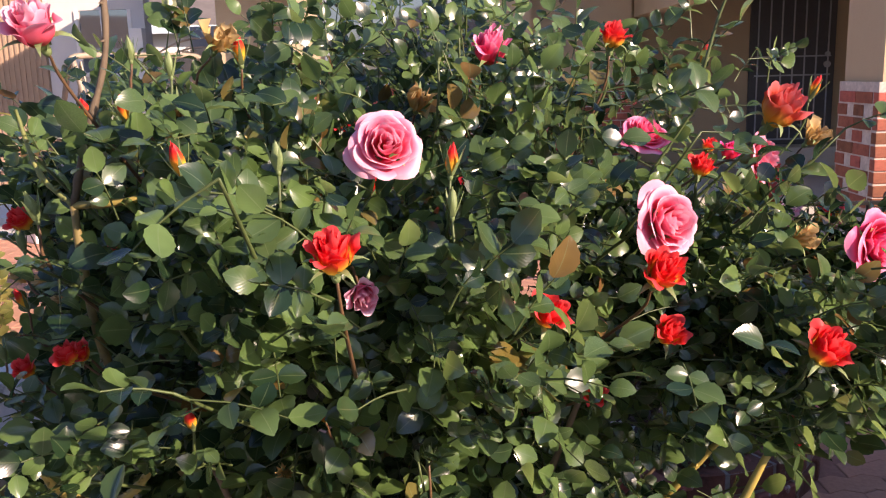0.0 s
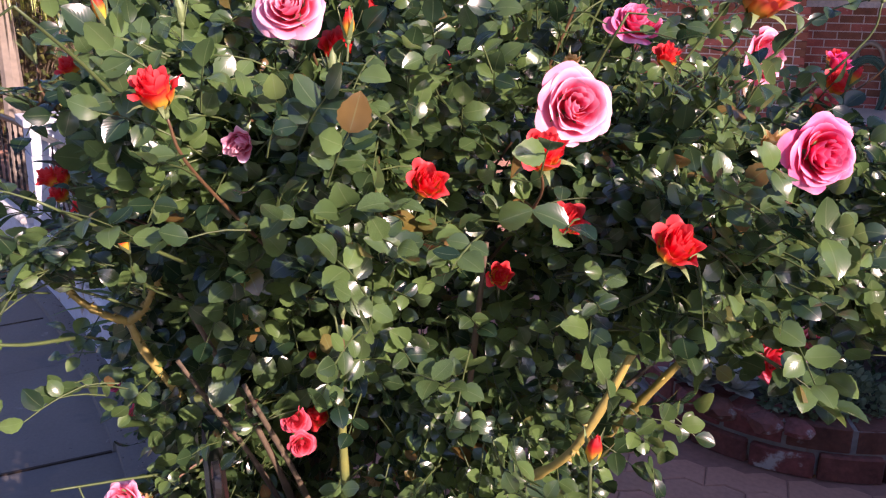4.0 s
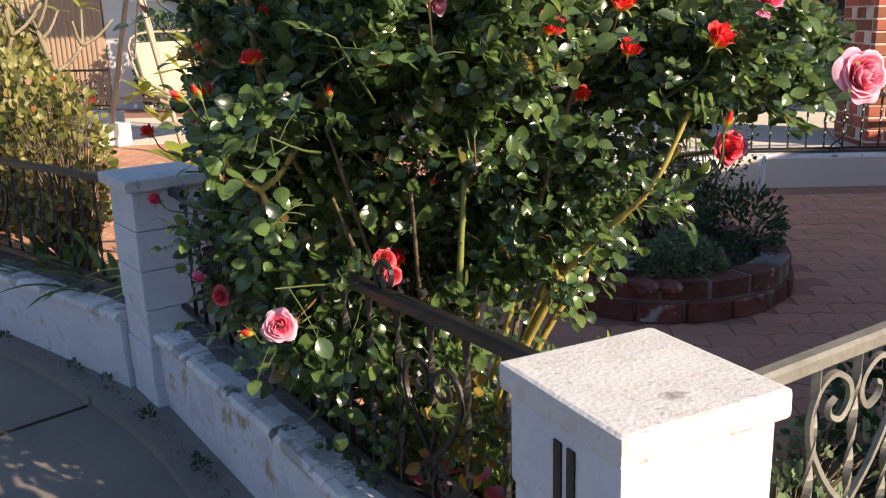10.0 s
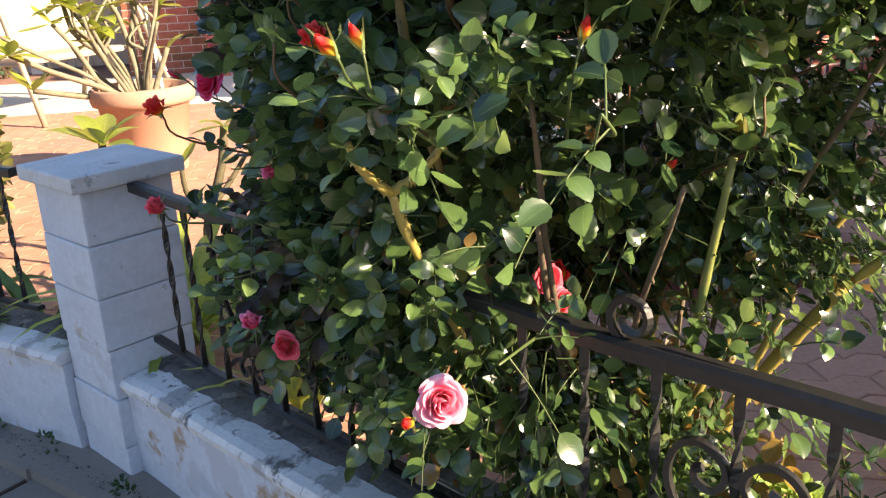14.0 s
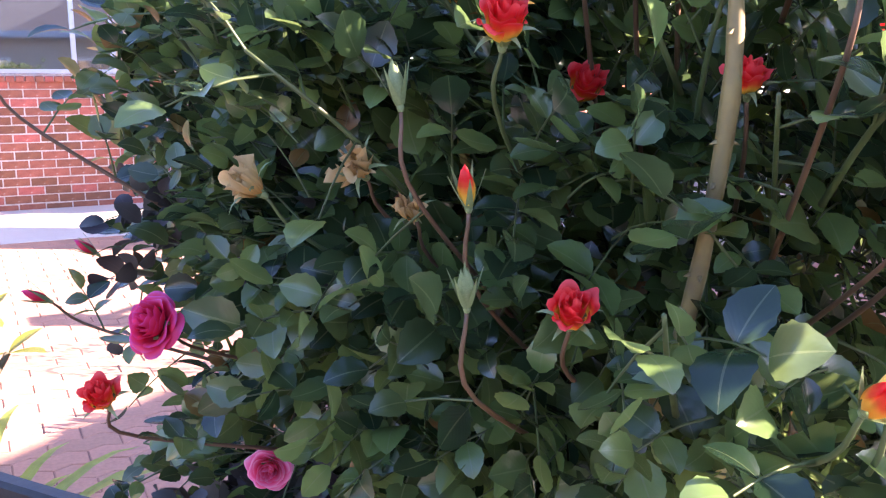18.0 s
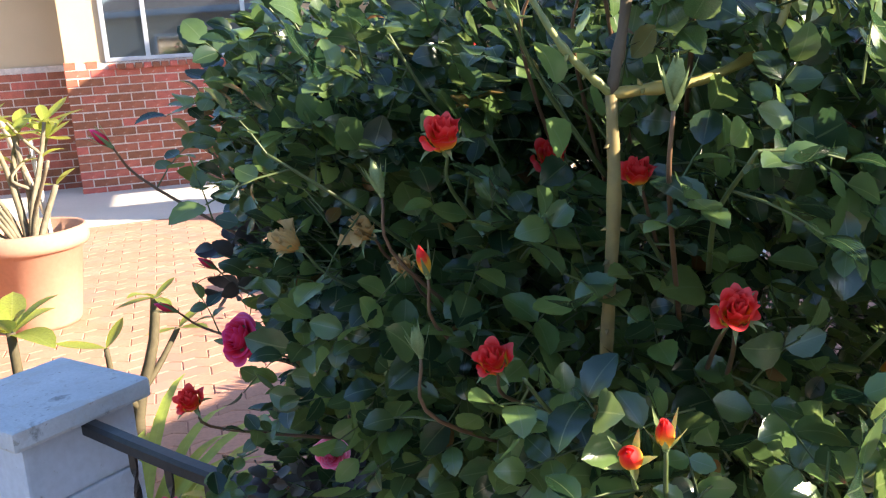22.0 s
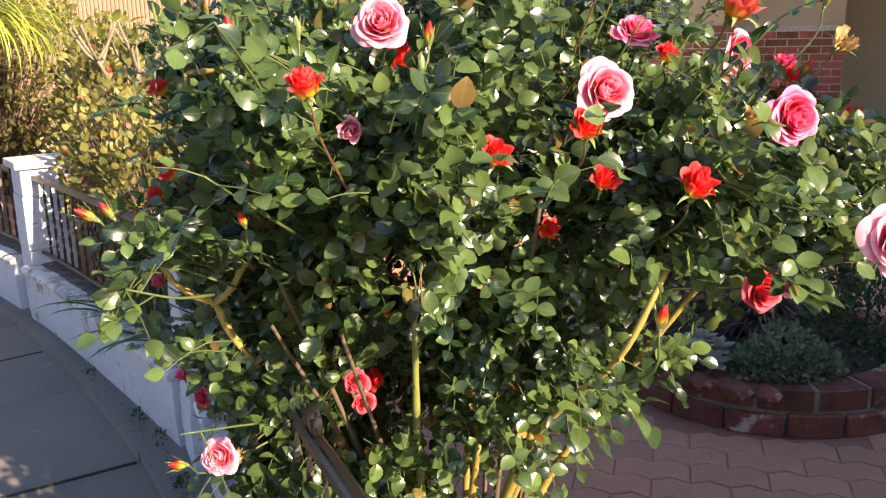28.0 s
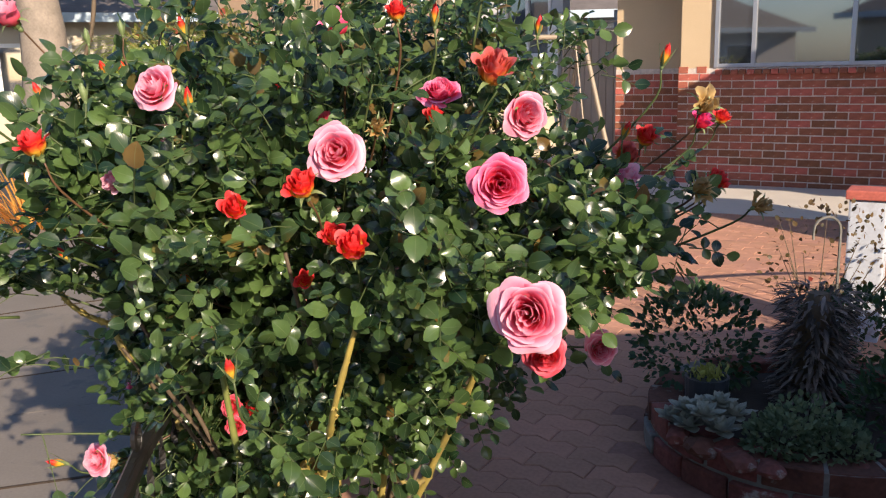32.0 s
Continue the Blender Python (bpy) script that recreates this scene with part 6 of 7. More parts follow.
tagged(smooth(part("bed_soil", bm, M_SOIL)), "dark garden soil banked behind the street wall", "soil", kind="structure")
rg = random.Random(51)
for y0, y1, x in ((0.50, 0.70, 0.424), (0.71, 0.905, 0.43), (0.915, 1.13, 0.436), (1.14, 1.32, 0.44)):
    bm = bmesh.new()
    box(bm, -0.03, (y0 - y1) / 2, 0, 0.035, (y1 - y0) / 2, 0.05, 0.01, jitter=0.003)
    ob = part("edging_stone", bm, M_EDGE)
    ob.location, ob.rotation_euler = (x, (y0 + y1) / 2, 0.262), (radians(rg.uniform(-1.5, 1.5)), radians(rg.uniform(-3, 3)), radians(rg.uniform(-4, 4)))
    tagged(ob, "flat grey edging stone behind the street fence", "stone", "edging stones")
for i, (x, y, n) in enumerate(((0.55, 0.58, 800), (0.58, 0.74, 900), (0.6, 0.92, 900), (0.56, 1.08, 800), (0.74, 0.8, 800), (0.72, 1.0, 600))):
    leafy("ground_cover", "low light-green round-leaved ground cover under the rose", "plant", (x, y, 0.235), [((0, 0, 0.02), (0.1, 0.11, 0.05)), ((0.02, 0.03, 0.04), (0.07, 0.08, 0.05))], n, 0.019, M_COVER, 11 + 70 * i, wide=0.46, stalk=False, group="ground cover")
leafy("willowy_plant", "light-green narrow-leaved plant inside the gate post", "plant", (0.535, 0.45, YARD), [((0, 0, 0.24), (0.1, 0.1, 0.27)), ((0.05, 0.03, 0.14), (0.1, 0.1, 0.16))], 1300, 0.056, M_COVER, 12, wide=0.17)
leafy("willowy_plant", "leafy low plant behind the side fence", "plant", (0.95, 0.42, YARD), [((0, 0, 0.06), (0.2, 0.12, 0.1)), ((0.3, 0.05, 0.08), (0.2, 0.14, 0.12))], 700, 0.03, M_SAGE, 13, wide=0.3)
leafy("willowy_plant", "leafy low plant behind the side fence", "plant", (1.5, 0.5, YARD), [((0, 0, 0.1), (0.25, 0.16, 0.16))], 700, 0.035, M_DKLEAF, 14, wide=0.3)
# weeds in the joint at the foot of the street wall
for i, (x, y, n) in enumerate(((0.185, 2.05, 60), (0.215, 1.66, 70), (0.14, 2.41, 40), (0.08, 2.62, 40), (0.235, 1.2, 30), (-0.075, 3.1, 30))):
    leafy("weed", "small dark weed in the joint beside the wall", "plant", (x, y, 0.028), [((0, 0, 0.012), (0.018, 0.05, 0.02))], n, 0.018, M_DKLEAF, 60 + i, wide=0.25, stalk=False, group="weeds")
# grit and dry leaf scraps in the angle between sidewalk and wall
rg = random.Random(23)
B = Batch()
for i in range(1500):
    k = rg.randrange(24, 95)
    p, n = WALK_EDGE[k].lerp(WALK_EDGE[k + 1], rg.random()), normal2(WALK_EDGE, k)
    q = p + n * (0.0 - abs(rg.gauss(0, 0.035)))
    s1 = rg.uniform(0.003, 0.009)
    B.add(*leaflet(2, 0.5, 0.4, 0, 0.5), frame_of((q.x, q.y, 0.0325), (rg.gauss(0, 1), rg.gauss(0, 1), 0.1), (rg.gauss(0, 0.4), rg.gauss(0, 0.4), 1), s1))
tagged(B.done("leaf_litter", M_DRIED), "dark grit and dry leaf scraps along the wall's foot", "litter", kind="stuff")
# fallen petals on the pavers
rg = random.Random(21)
for i in range(34):
    V, F, UV = leaflet(3, 0.3, -0.3, 0, 0.45)
    ob = mesh_arrays("fallen_petal", V, F, UV, rg.choice((M_PINK, M_DRY, M_CORAL)))
    ob.matrix_basis = frame_of((rg.uniform(0.75, 1.25), rg.uniform(0.45, 1.15), YARD + 0.012), (rg.gauss(0, 1), rg.gauss(0, 1), 0.05), (0, 0, 1), rg.uniform(0.02, 0.032))
    tagged(ob, "fallen rose petal curled on the pavers", "petal", "fallen petals")

# large petals dropped along the foot of the street fence
for i in range(11):
    V, F, UV = leaflet(4, 0.35, -0.35, 0, 0.5)
    ob = mesh_arrays("fallen_petal", V, F, UV, rg.choice((M_PINK, M_PINK, M_PINKROSE, M_ORANGE)))
    ob.matrix_basis = frame_of((rg.uniform(0.385, 0.5), rg.uniform(0.6, 0.84), 0.326 + rg.uniform(-0.004, 0.006)), (rg.gauss(0, 1), rg.gauss(0, 1), 0.2), (0, 0, 1), rg.uniform(0.036, 0.056))
    tagged(ob, "large pink rose petal dropped on the wall", "petal", "fallen petals")

# ---- left part of the yard ----
blades("strap_leaf_plant", "clump of arching light-green strap leaves by the post", "plant", (0.58, 2.45, YARD), 44, 0.52, 0.0185, M_STRAP, 1.4, 0.75, 31, group="strap-leaf clumps")
blades("strap_leaf_plant", "clump of arching green strap leaves behind the fence", "plant", (0.3, 2.75, YARD), 22, 0.42, 0.018, M_STRAPD, 1.1, 0.75, 32, group="strap-leaf clumps")
blades("strap_leaf_plant", "clump of arching green strap leaves behind the fence", "plant", (0.55, 1.85, YARD), 18, 0.4, 0.013, M_STRAP, 0.8, 0.5, 33, group="strap-leaf clumps")
blades("strap_leaf_plant", "clump of arching green strap leaves behind the fence", "plant", (0.16, 3.15, YARD), 18, 0.42, 0.018, M_STRAPD, 1.0, 0.7, 34, group="strap-leaf clumps")


def plumeria(at, arms, label, seed, leafn=7, rz=0.0, leafs=M_PLUM, size=0.13, stem=M_PLUMSTEM):
    """Stubby forked grey stems with leaf rosettes at some tips: arms are (points, radius, leaves at the tip)."""
    t = thing("plumeria", label, "plant", "plumerias", at, rz)
    rg = random.Random(seed)
    for pts, r, lf in arms:
        bm = bmesh.new()
        P = spline(pts, 8)
        tube(bm, P, [r * (1 - 0.3 * k / 7) for k in range(8)], 8)
        smooth(part("branch", bm, stem, t))
        for k in range(lf):
            a = k * 2.4 + rg.uniform(-0.2, 0.2)
            V, F, UV = leaflet(6, 0.3, rg.uniform(-0.2, 0.5), 0, 0.2, 1.1)
            ob = mesh_arrays("leaf", V, F, UV, leafs, t)
            ob.matrix_basis = frame_of(P[-1], (math.cos(a), math.sin(a), rg.uniform(-0.25, 1.0)), (0, 0, 1), size * rg.uniform(0.55, 1.1))
    return t


pot = thing("terracotta_pot", "large ribbed terracotta pot with a rolled rim", "pot", at=(1.53, 4.62, YARD))
bm = bmesh.new()
lathe(bm, [(0.0, 0.0), (0.165, 0.0), (0.175, 0.02), (0.225, 0.36), (0.25, 0.365), (0.258, 0.39), (0.255, 0.44), (0.243, 0.45), (0.232, 0.44), (0.225, 0.36), (0.0, 0.35)], 48)
smooth(part("body", bm, M_TERRA, pot))
bm = bmesh.new()
lathe(bm, [(0.0, 0.37), (0.226, 0.365)], 24, 0.02)
part("soil", bm, M_SOIL, pot)
rg = random.Random(71)
twigs = []
for i in range(15):
    a, lean = rg.uniform(0, 6.28), rg.uniform(0.1, 0.5)
    o = Vector((math.cos(a) - 0.45, math.sin(a) * 0.7, 0)) * lean
    top, f = rg.uniform(0.3, 0.6), Vector((rg.uniform(-0.1, 0.1), rg.uniform(-0.08, 0.08), 0))
    twigs.append(([o * 0.12, o * 0.45 + Vector((0, 0, top * 0.4)), o * 0.8 + f * 0.5 + Vector((0, 0, top * 0.75)), o + f + Vector((0, 0, top))], 0.0115, rg.choice((0, 0, 2, 6, 9))))
    if i % 2:
        m1 = o * 0.8 + f * 0.5 + Vector((0, 0, top * 0.75))
        twigs.append(([m1, m1 + Vector((rg.uniform(-0.1, 0.1), 0.02, 0.06)), m1 + Vector((rg.uniform(-0.16, 0.16), 0.03, 0.15))], 0.009, rg.choice((0, 3, 7))))
plumeria((1.53, 4.62, YARD + 0.36), twigs + [
    ([(0, 0, 0), (-0.02, 0, 0.2), (-0.05, 0.02, 0.42), (-0.12, 0.02, 0.55)], 0.015, 11), ([(0.02, 0, 0), (0.04, 0.0, 0.25), (0.02, 0.02, 0.5)], 0.015, 10),
    ([(-0.04, 0, 0.0), (-0.2, -0.02, 0.1), (-0.42, -0.02, 0.2), (-0.6, 0, 0.3)], 0.016, 13), ([(-0.03, 0.03, 0.02), (-0.25, 0.05, 0.06), (-0.5, 0.08, 0.12)], 0.018, 6),
    ([(0.05, 0, 0), (0.1, 0, 0.12), (0.16, -0.02, 0.26)], 0.018, 3), ([(-0.06, 0, 0.05), (-0.16, 0.03, 0.25), (-0.27, 0.05, 0.36), (-0.3, 0.05, 0.5)], 0.017, 7),
    ([(0.02, 0.03, 0.0), (0.03, 0.1, 0.3), (0.1, 0.12, 0.52)], 0.018, 7), ([(-0.2, 0, 0.1), (-0.3, 0.0, 0.3), (-0.38, 0.02, 0.42)], 0.014, 5)],
    "plumeria with bare forked stems and yellow-green leaf tips in a pot", 5, size=0.16)
bm = bmesh.new()
tube(bm, [(1.66, 4.66, 0.5), (1.62, 4.64, 0.98)], 0.011, 6)
tagged(part("white_stake", bm, M_WHITE), "white plastic stake in the terracotta pot", "stake")
plumeria((0.62, 2.95, YARD), [([(0, 0, 0), (0.0, 0.0, 0.25), (0.0, 0, 0.5)], 0.018, 8)], "young plumeria with a single stem and long drooping leaves", 6, size=0.2, stem=M_YOUNGSTEM)
plumeria((0.88, 2.88, YARD), [([(0, 0, 0), (0.02, 0.0, 0.2), (0.09, 0, 0.36), (0.12, 0, 0.5)], 0.019, 5), ([(0.02, 0, 0.2), (-0.04, 0, 0.3), (-0.05, 0, 0.4)], 0.011, 2), ([(0.03, 0.02, 0.22), (0.12, 0.02, 0.3), (0.2, 0.03, 0.38)], 0.011, 3)], "young forked plumeria with few leaves", 7, size=0.14, stem=M_YOUNGSTEM)
rg = random.Random(77)
arms, tips = [([(0, 0, 0), (0.03, 0.0, 0.4), (0.06, 0, 0.62)], 0.032, 0)], [(Vector((0.06, 0, 0.62)), Vector((0, 0, 1)), 0)]
while tips:                     # forked branch by branch
    p, d, lev = tips.pop(0)
    for k in range(3):
        a = k * 2.1 + rg.uniform(-0.4, 0.4)
        o = (d + Vector((math.cos(a), math.sin(a) * 0.7, 0.1)) * rg.uniform(0.6, 1.1)).normalized()
        ln = rg.uniform(0.2, 0.34) * (1 - 0.16 * lev)
        e = p + o * ln
        arms.append(([p, p + o * ln * 0.5 - Vector((0, 0, 0.02)), e], 0.016 - 0.0035 * lev, (rg.choice((0, 0, 2, 3)) if lev == 2 else 0)))
        if lev < 2 and rg.random() < 0.9:
            tips.append((e, o * 0.6 + Vector((0, 0, 0.6)), lev + 1))
plumeria((0.25, 4.35, YARD), arms, "old bare plumeria tree with many forked grey branches", 8, size=0.11)
leafy("hedge_shrub", "loose olive and reddish shrub behind the street fence", "shrub", (0.28, 3.3, YARD), [((-0.05, 0.1, 0.5), (0.22, 0.4, 0.36)), ((-0.15, 0.55, 0.55), (0.28, 0.45, 0.42))], 2600, 0.042, M_OLIVE, 15)
leafy("hedge_shrub", "loose olive shrub behind the bend of the fence", "shrub", (0.14, 4.6, YARD), [((0, 0, 0.6), (0.33, 0.5, 0.6)), ((0.0, 0.6, 0.66), (0.35, 0.5, 0.65))], 4000, 0.05, M_OLIVE, 16)
leafy("hedge_shrub", "tall olive shrub beside the small palm", "shrub", (-0.75, 6.75, YARD), [((0, 0, 0.95), (0.55, 0.4, 0.85)), ((-0.5, 0.4, 0.7), (0.5, 0.4, 0.65)), ((0.35, 0.1, 0.9), (0.4, 0.4, 0.8))], 5200, 0.055, M_OLIVE, 18)
palm = blades("palm", "small palm with hanging yellow-green fronds", "palm", (-0.66, 5.7, 1.28), 300, 0.8, 0.008, M_STRAP, 1.4, 1.5, 36)
bm = bmesh.new()
tube(bm, [(0, 0, -1.16), (0.01, 0, -0.5), (0, 0, 0.03)], [0.07, 0.06, 0.05], 9)
part("trunk", bm, M_BARK, palm)
blades("orange_grass", "large orange ornamental grass", "grass", (-2.35, 7.45, 0.0), 220, 0.75, 0.006, M_ORGRASS, 1.5, 0.35, 37, rim=0.25)


def swing():
    """Garden swing: two A-frames, top bar, hangers and a padded bench."""
    s = thing("garden_swing", "cream metal garden swing with a padded bench", "swing", at=(2.14, 7.36, YARD), rz=21)
    W, D, Hh = 0.62, 0.52, 1.42
    for sx in (-1, 1):
        for sy in (-1, 1):
            bm = bmesh.new()
            tube(bm, spline([(sx * (W + 0.04), sy * D, 0), (sx * W, sy * D * 0.3, Hh * 0.74), (sx * W * 0.99, sy * 0.02, Hh)], 12), 0.022, 8)
            smooth(part("leg", bm, M_CREAM, s))
        bm = bmesh.new()
        tube(bm, [(sx * W * 1.0, -D * 0.62, 0.42), (sx * W * 1.0, D * 0.62, 0.42)], 0.014, 6)
        part("brace", bm, M_CREAM, s)
        for sy in (-1, 1):
            bm = bmesh.new()
            tube(bm, [(sx * W * 0.86, 0, Hh - 0.02), (sx * W * 0.84, sy * 0.2, 0.62 + 0.14 * sy)], 0.008, 6)
            part("hanger", bm, M_CREAM, s)
    bm = bmesh.new()
    tube(bm, spline([(-W, 0, Hh - 0.05), (-W + 0.06, 0, Hh + 0.02), (0, 0, Hh + 0.025), (W - 0.06, 0, Hh + 0.02), (W, 0, Hh - 0.05)], 18), 0.024, 8)
    smooth(part("top_bar", bm, M_CREAM, s))
    bm = bmesh.new()
    box(bm, -0.46, -0.24, 0.40, 0.46, 0.18, 0.45, 0.02)
    part("seat", bm, M_CUSHION, s, "pale padded seat")
    bm = bmesh.new()
    box(bm, -0.46, -0.02, 0.0, 0.46, 0.03, 0.46, 0.02)
    for v in bm.verts:
        v.co = Matrix.Rotation(radians(-18), 3, "X") @ v.co + Vector((0, 0.16, 0.44))
    part("backrest", bm, M_CUSHION, s, "pale padded backrest")
    bm = bmesh.new()
    tube(bm, spline([(-0.48, 0.16, 0.42), (-0.48, 0.31, 0.9), (0, 0.33, 0.96), (0.48, 0.31, 0.9), (0.48, 0.16, 0.42)], 20), 0.012, 6)
    smooth(part("back_frame", bm, M_CREAM, s))
    return s


swing()
# tan metal gate with scrolled arch beside the house, between white posts
gate = thing("metal_gate", "tan sheet-metal gate with a scrolled arched top", "gate", at=tuple(hp(-2.78, 1.5, YARD)), rz=-35)
for k in range(13):
    bm = bmesh.new()
    x = -0.56 + k * 0.0935
    h = 1.5 + 0.2 * (1 - (x / 0.58) ** 2)
    box(bm, x - 0.044, -0.012, 0.04, x + 0.044, 0.012, h - 0.12, 0.004)
    part("panel", bm, M_TAN, gate)
for r in (0.0, 0.1):
    bm = bmesh.new()
    tube(bm, [(x / 20 * 0.6, -0.02, 1.38 + r + 0.22 * (1 - (x / 20) ** 2)) for x in range(-20, 21)], 0.013, 6)
    part("arch", bm, M_TAN, gate)
for sx in (-1, 1):
    for k in range(3):
        bm = bmesh.new()
        scroll(bm, (sx * (0.14 + 0.17 * k), -0.02, 1.57 - 0.09 * k - 0.02 * k * k), 0.055, 0, 1.6 * sx, (1, 0, 0), (0, 0, 1), 0.006)
        part("scroll", bm, M_TAN, gate)
    bm = bmesh.new()
    box(bm, sx * 0.6 - 0.02, -0.025, 0.0, sx * 0.6 + 0.02, 0.02, 1.45)
    part("stile", bm, M_TAN, gate)
for X in (-3.5, -2.05):
    bm = bmesh.new()
    box(bm, -0.07, -0.07, 0.0, 0.07, 0.07, 1.85, 0.008)
    ob = tagged(part("gate_post_white", bm, M_WHITE), "white square gate post", "post", "gate posts")
    ob.matrix_basis = Matrix.Translation(hp(X, 1.5, YARD - 0.02)) @ pose(0, 0, 0, 0, 0, -35)
# pale wing with a window left of the gate, and the ribbed tan garage side
wing = thing("neighbour_wing", "pale stucco house wing with an aluminium window", "house", at=(H0.x, H0.y, 0), rz=-35)
wall_box("wall_low", -4.6, 1.62, 0.0, -3.45, 1.85, 1.5, M_STUCCO2, wing)
wall_box("wall_left", -4.6, 1.62, 1.5, -4.25, 1.85, 2.7, M_STUCCO2, wing)
wall_box("wall_right", -3.6, 1.62, 1.5, -3.45, 1.85, 2.7, M_STUCCO2, wing)
wall_box("wall_top", -4.25, 1.62, 2.2, -3.6, 1.85, 2.7, M_STUCCO2, wing)
for a, b in ((-4.25, -4.21), (-3.95, -3.91), (-3.64, -3.6)):
    wall_box("window_bar", a, 1.60, 1.5, b, 1.66, 2.2, M_WHITE, wing)
wall_box("window_sill", -4.3, 1.57, 1.45, -3.55, 1.66, 1.5, M_WHITE, wing)
wall_box("pane", -4.21, 1.64, 1.5, -3.64, 1.65, 2.2, M_GLASS, wing)
wall_box("back_wall", -3.5, 3.6, 0.0, -1.7, 3.75, 2.1, M_STUCCO2, wing)
gar = thing("garage", "tan garage with a ribbed sheet wall", "garage", at=(H0.x, H0.y, 0), rz=-35)
wall_box("wall", -9.2, 1.58, 0.0, -4.61, 1.9, 2.8, M_TANWALL, gar)
for k in range(60):
    wall_box("rib", -8.42 + k * 0.063, 1.565, 0.1, -8.42 + k * 0.063 + 0.032, 1.578, 2.6, M_TANWALL, gar)
wall_box("corner_board", -6.05, 1.545, 0.0, -5.97, 1.563, 2.6, M_WHITE, gar)
wall_box("roof", -9.5, 1.15, 2.8, -4.4, 5.0, 2.95, M_WOODY, gar)
leafy("dark_shrub", "dark green shrub against the pale wall", "shrub", tuple(hp(-3.75, 1.2, YARD)), [((0, 0, 0.75), (0.3, 0.25, 0.45)), ((-0.1, 0, 0.45), (0.25, 0.2, 0.4))], 1300, 0.06, M_DKLEAF, 17)
# raised white bed with its small rail, left of the swing
block_wall("raised_bed_wall", spline([hp(-3.6, -0.75), hp(-4.6, -0.55), hp(-5.6, -0.75)], 30), 0.36, 0.12, "low white-painted wall of a raised bed")
rail_fence("bed_rail", [p for p in spline([hp(-3.7, -0.6), hp(-4.6, -0.45), hp(-5.5, -0.6)], 14)], 0.75, 0.4, 0.1, M_IRON, "small black iron rail on the raised bed", scroll_at=(0.3,))
blades("strap_leaf_plant", "clump of green strap leaves in the raised bed", "plant", tuple(hp(-5.0, -0.2, 0.3)), 40, 0.5, 0.012, M_STRAPD, 1.0, 0.6, 38, group="strap-leaf clumps")
bm = bmesh.new()
box(bm, -0.16, -0.1, 0.0, 0.16, 0.1, 0.2, 0.015)
ob = tagged(part("white_crate", bm, M_WHITE), "white plastic crate beside the swing", "crate")
ob.matrix_basis = Matrix.Translation((1.35, 7.6, YARD)) @ pose(0, 0, 0, 0, 0, 20)

# ---- far street: houses, tree ----


def far_house(at, rz, w, d, h, wallm, roofm, label):
    t = thing("far_house", label, "house", "houses along the street", at, rz)
    bm = bmesh.new()
    box(bm, -w / 2, -d / 2, 0, w / 2, d / 2, h)
    part("wall", bm, wallm, t)
    bm = bmesh.new()
    o = 0.5
    v = [bm.verts.new(p) for p in ((-w / 2 - o, -d / 2 - o, h), (w / 2 + o, -d / 2 - o, h), (w / 2 + o, d / 2 + o, h), (-w / 2 - o, d / 2 + o, h), (-w / 2 + 1, 0, h + 1.5), (w / 2 - 1, 0, h + 1.5))]
    for f in ((0, 1, 5, 4), (1, 2, 5), (2, 3, 4, 5), (3, 0, 4), (3, 2, 1, 0)):
        bm.faces.new([v[i] for i in f])
    part("roof", bm, roofm, t)
    bm = bmesh.new()
    box(bm, -w / 2 - o, -d / 2 - o - 0.03, h - 0.12, w / 2 + o, -d / 2 - o, h + 0.06)
    part("fascia", bm, M_BLUE, t, "pale blue fascia board")
    for x in (-0.3 * w, 0.05 * w, 0.3 * w):
        win = part("window", bmesh.new(), M_WHITE, t)
        bm = bmesh.new()
        box(bm, x - 0.7, -d / 2 - 0.06, 0.9, x + 0.7, -d / 2 - 0.003, 2.1)
        bm.to_mesh(win.data)
        bm.free()
        bm = bmesh.new()
        box(bm, x - 0.62, -d / 2 - 0.075, 0.98, x + 0.62, -d / 2 - 0.062, 2.02)
        part("pane", bm, M_GLASS, win)
    return t


far_house((-7.5, 21.0, -0.1), 18, 11, 7, 2.6, M_CREAMWALL, M_ROOF, "pale single-storey house with a grey roof and blue fascia")
far_house((4.5, 24.0, -0.1), -10, 11, 7, 2.6, M_STUCCO2, M_ROOF, "white single-storey house with a grey roof")
far_house((-21.0, 9.0, -0.1), 70, 11, 7, 2.6, M_CREAMWALL, M_ROOF, "pale single-storey house across the street")
far_house((-20.0, -8.0, -0.1), 100, 12, 7, 2.6, M_STUCCO2, M_ROOF, "white single-storey house across the street")
far_house((-5.0, -15.0, -0.1), 165, 12, 7, 2.8, M_CREAMWALL, M_ROOF, "cream single-storey house across the street with a grey roof")


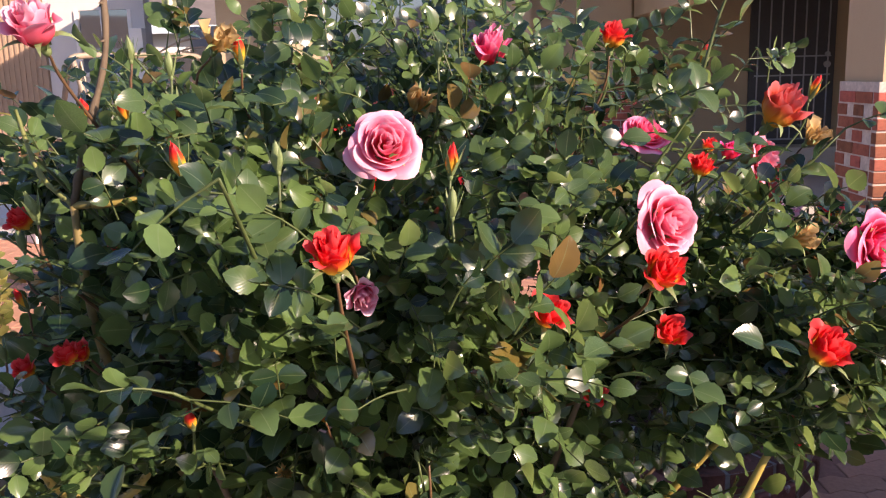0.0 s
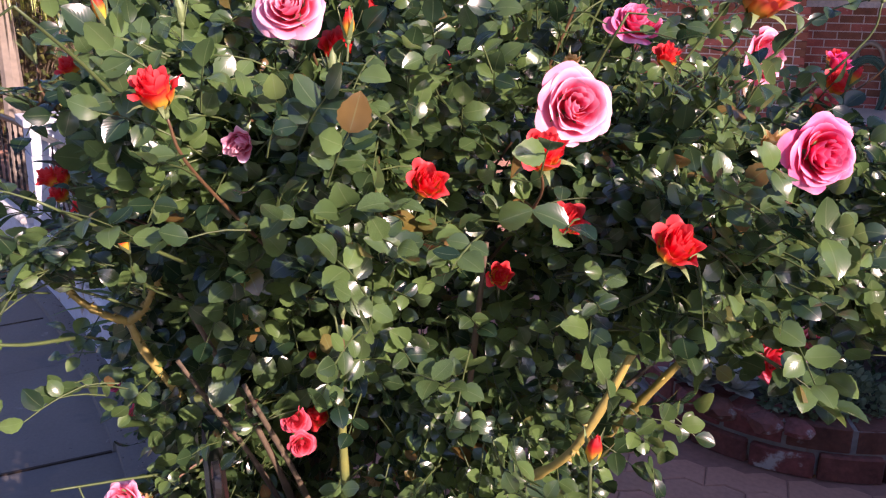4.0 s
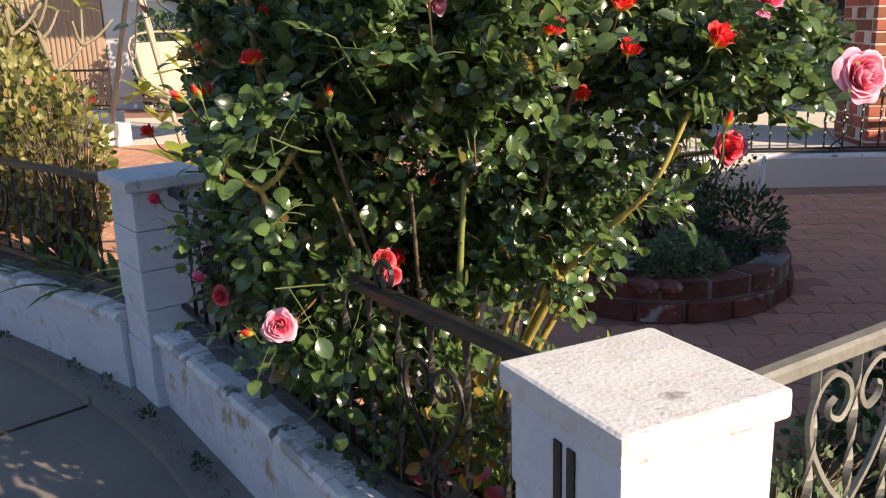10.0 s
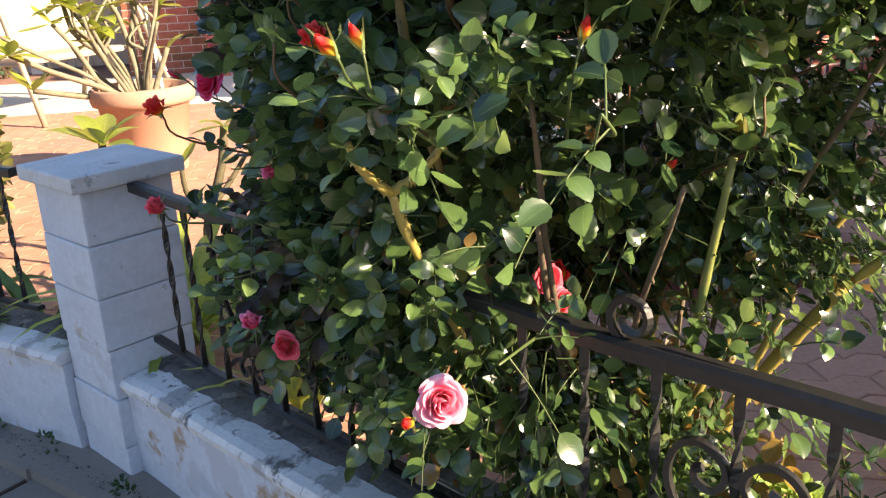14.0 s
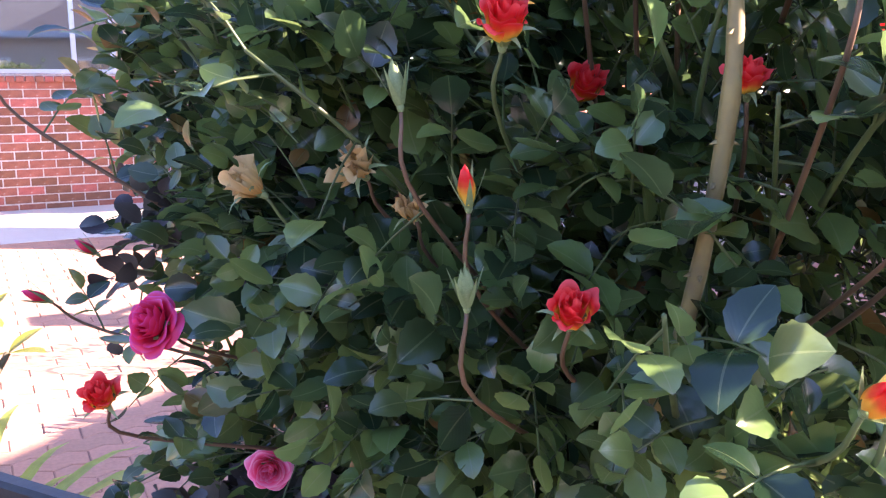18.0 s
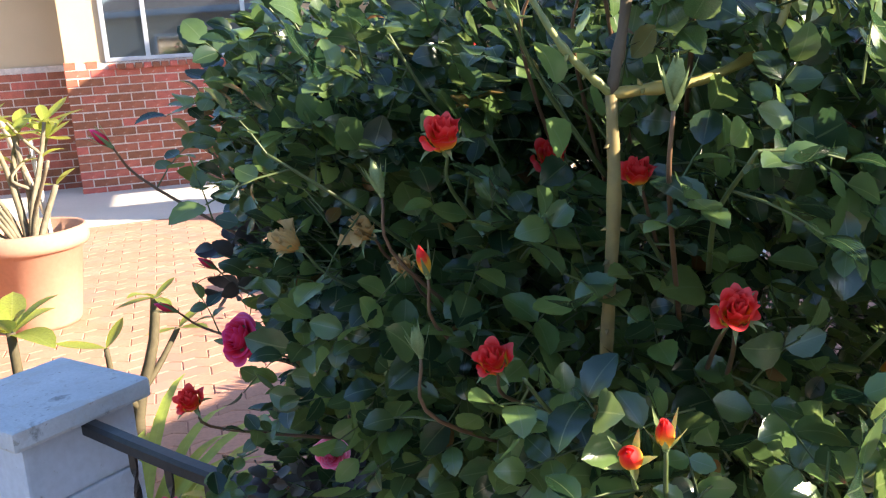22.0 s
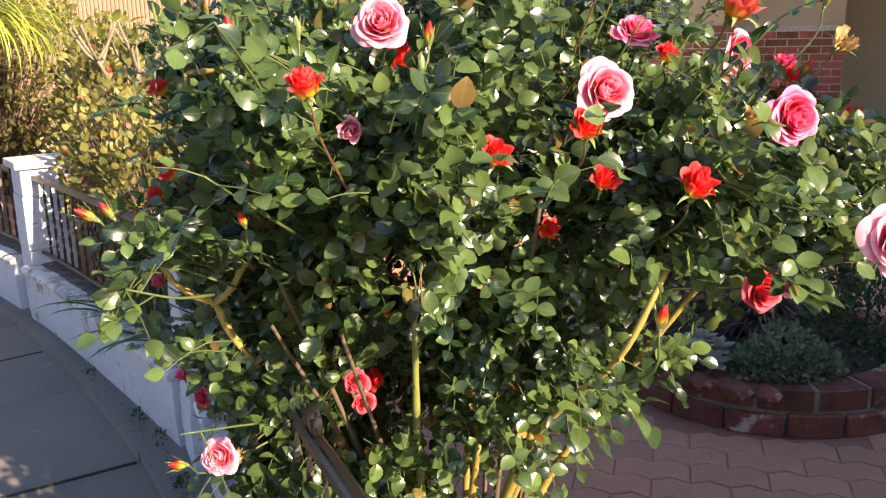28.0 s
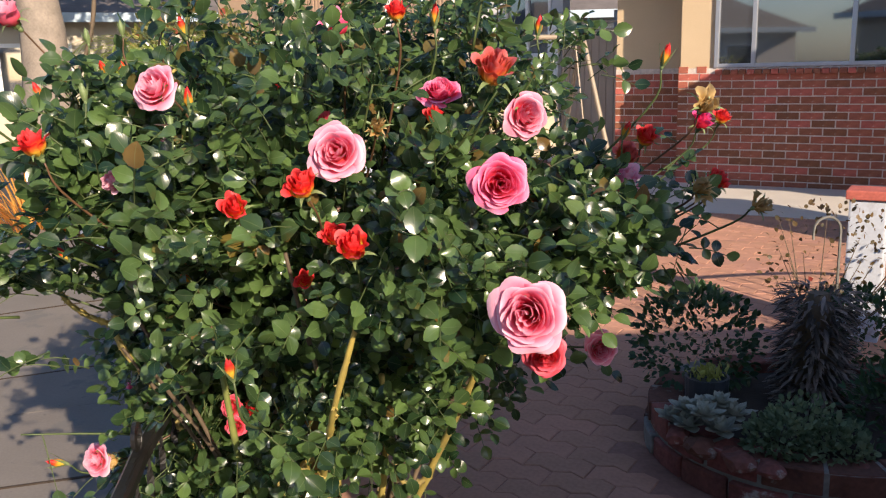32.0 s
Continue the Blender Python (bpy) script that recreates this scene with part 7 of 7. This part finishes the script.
def tree(at, h, r, crown, label, seed):
    rg = random.Random(seed)
    t = thing("street_tree", label, "tree", "street trees", at)
    bm = bmesh.new()
    tops = []
    tube(bm, spline([(0, 0, -0.1), (0.1, 0, h * 0.3), (-0.1, 0.1, h * 0.55)], 8), [r * (1.25 - 0.5 * k / 7) for k in range(8)], 10)
    for k in range(7):
        a = k * 0.9
        e = Vector((math.cos(a) * crown * 0.6, math.sin(a) * crown * 0.6, h * rg.uniform(0.7, 0.95)))
        tube(bm, spline([(-0.08, 0.08, h * 0.5), e * 0.5 + Vector((0, 0, h * 0.33)), e], 7), [r * 0.6 * (1 - 0.8 * j / 6) for j in range(7)], 7)
        tops.append(e)
    smooth(part("trunk", bm, M_BARK, t))
    B = Batch()
    LF = leaflet(3, 0.2, 0.2, 0, 0.3)
    for k in range(5200):
        c = rg.choice(tops)
        p = c + rnd_dir(rg) * crown * 0.5 * rg.uniform(0.4, 1.0)
        B.add(*LF, frame_of(p, rnd_dir(rg), Vector((0, 0, 1)) + rnd_dir(rg) * 0.5, rg.uniform(0.12, 0.22)))
    B.done("crown", M_TREE, t, kind="stuff")
    return t


tree((-4.3, 13.6, -0.1), 6.5, 0.34, 3.2, "large street tree with a thick pale trunk", 41)
tree((2.0, 17.0, -0.1), 6.0, 0.22, 2.6, "green street tree behind the house row", 42)
# unseen wall added towards the sun, so that its shade covers the planter
bm = bmesh.new()
box(bm, 0, 0, -0.1, 7.5, 0.18, 1.75, 0.01)
ob = tagged(part("side_garden_wall", bm, M_STUCCO), "plain tan unseen wall, added to shade the planter", "wall", kind="structure")
ob.matrix_basis = pose(1.5, -0.36, 0, 0, 0, 0)

# ---- pavers ----
PL, PW_, PJ = 0.2, 0.1, 0.0014


def paver_outline():
    zz = lambda x: 0.011 * (1 - 4 * abs(((x / (PL / 2)) % 1.0) - 0.5))
    xs = [PJ + (PL - 2 * PJ) * k / 4 for k in range(5)]
    low = [(x, PJ + zz(x)) for x in xs]
    high = [(x, PW_ - PJ + zz(x)) for x in xs[::-1]]
    return low + high


def paver_bm(bm, m):
    o = paver_outline()
    top = [bm.verts.new(m @ Vector((x + (0.003 if x < PL / 2 else -0.003), y + (0.003 if i < 5 else -0.003), 0.0))) for i, (x, y) in enumerate(o)]
    mid = [bm.verts.new(m @ Vector((x, y, -0.0025))) for x, y in o]
    bot = [bm.verts.new(m @ Vector((x, y, -0.013))) for x, y in o]
    bm.faces.new(top)
    n = len(o)
    for a, b in ((mid, top), (bot, mid)):
        for k in range(n):
            bm.faces.new((a[k], a[(k + 1) % n], b[(k + 1) % n], b[k]))


bm = bmesh.new()
paver_bm(bm, Matrix.Identity(4))
paver_me = bpy.data.meshes.new("paver")
bm.to_mesh(paver_me)
bm.free()
paver_me.materials.append(M_PAVER)
spots = []
for r in range(-95, 40):
    for c in range(-48, 28):
        X, Y = c * PL + (PL / 2 if r % 2 else 0), -1.28 + (r - 40) * PW_
        p = hp(X + PL / 2, Y + PW_ / 2)
        if p.y < 0.34 or (p.xy - RC).length < RR + 0.05 or p.y > 12:
            continue
        edge = 0.44 if p.y < 2.1 else 0.44 - (p.y - 2.1) * 0.36
        if p.x < edge + 0.06 or Y > -1.78:
            continue
        if X + PL > 0.95 and Y > -4.5 or p.x > 4.9:
            continue
        spots.append((p, hp(X, Y)))
spots.sort(key=lambda s: (s[0].x - 1.1) ** 2 + (s[0].y - 1.0) ** 2)
rest = bmesh.new()
turn = pose(0, 0, 0, 0, 0, -35)
for i, (p, o) in enumerate(spots):
    m = Matrix.Translation(o + Vector((0, 0, YARD + random.uniform(-0.0015, 0.0015)))) @ turn
    if i < 300:
        ob = new("paver", paver_me)
        ob.parent = yard
        ob.matrix_basis = m
    else:
        paver_bm(rest, m)
part("paver_rest", rest, M_PAVERS, yard, kind="stuff")
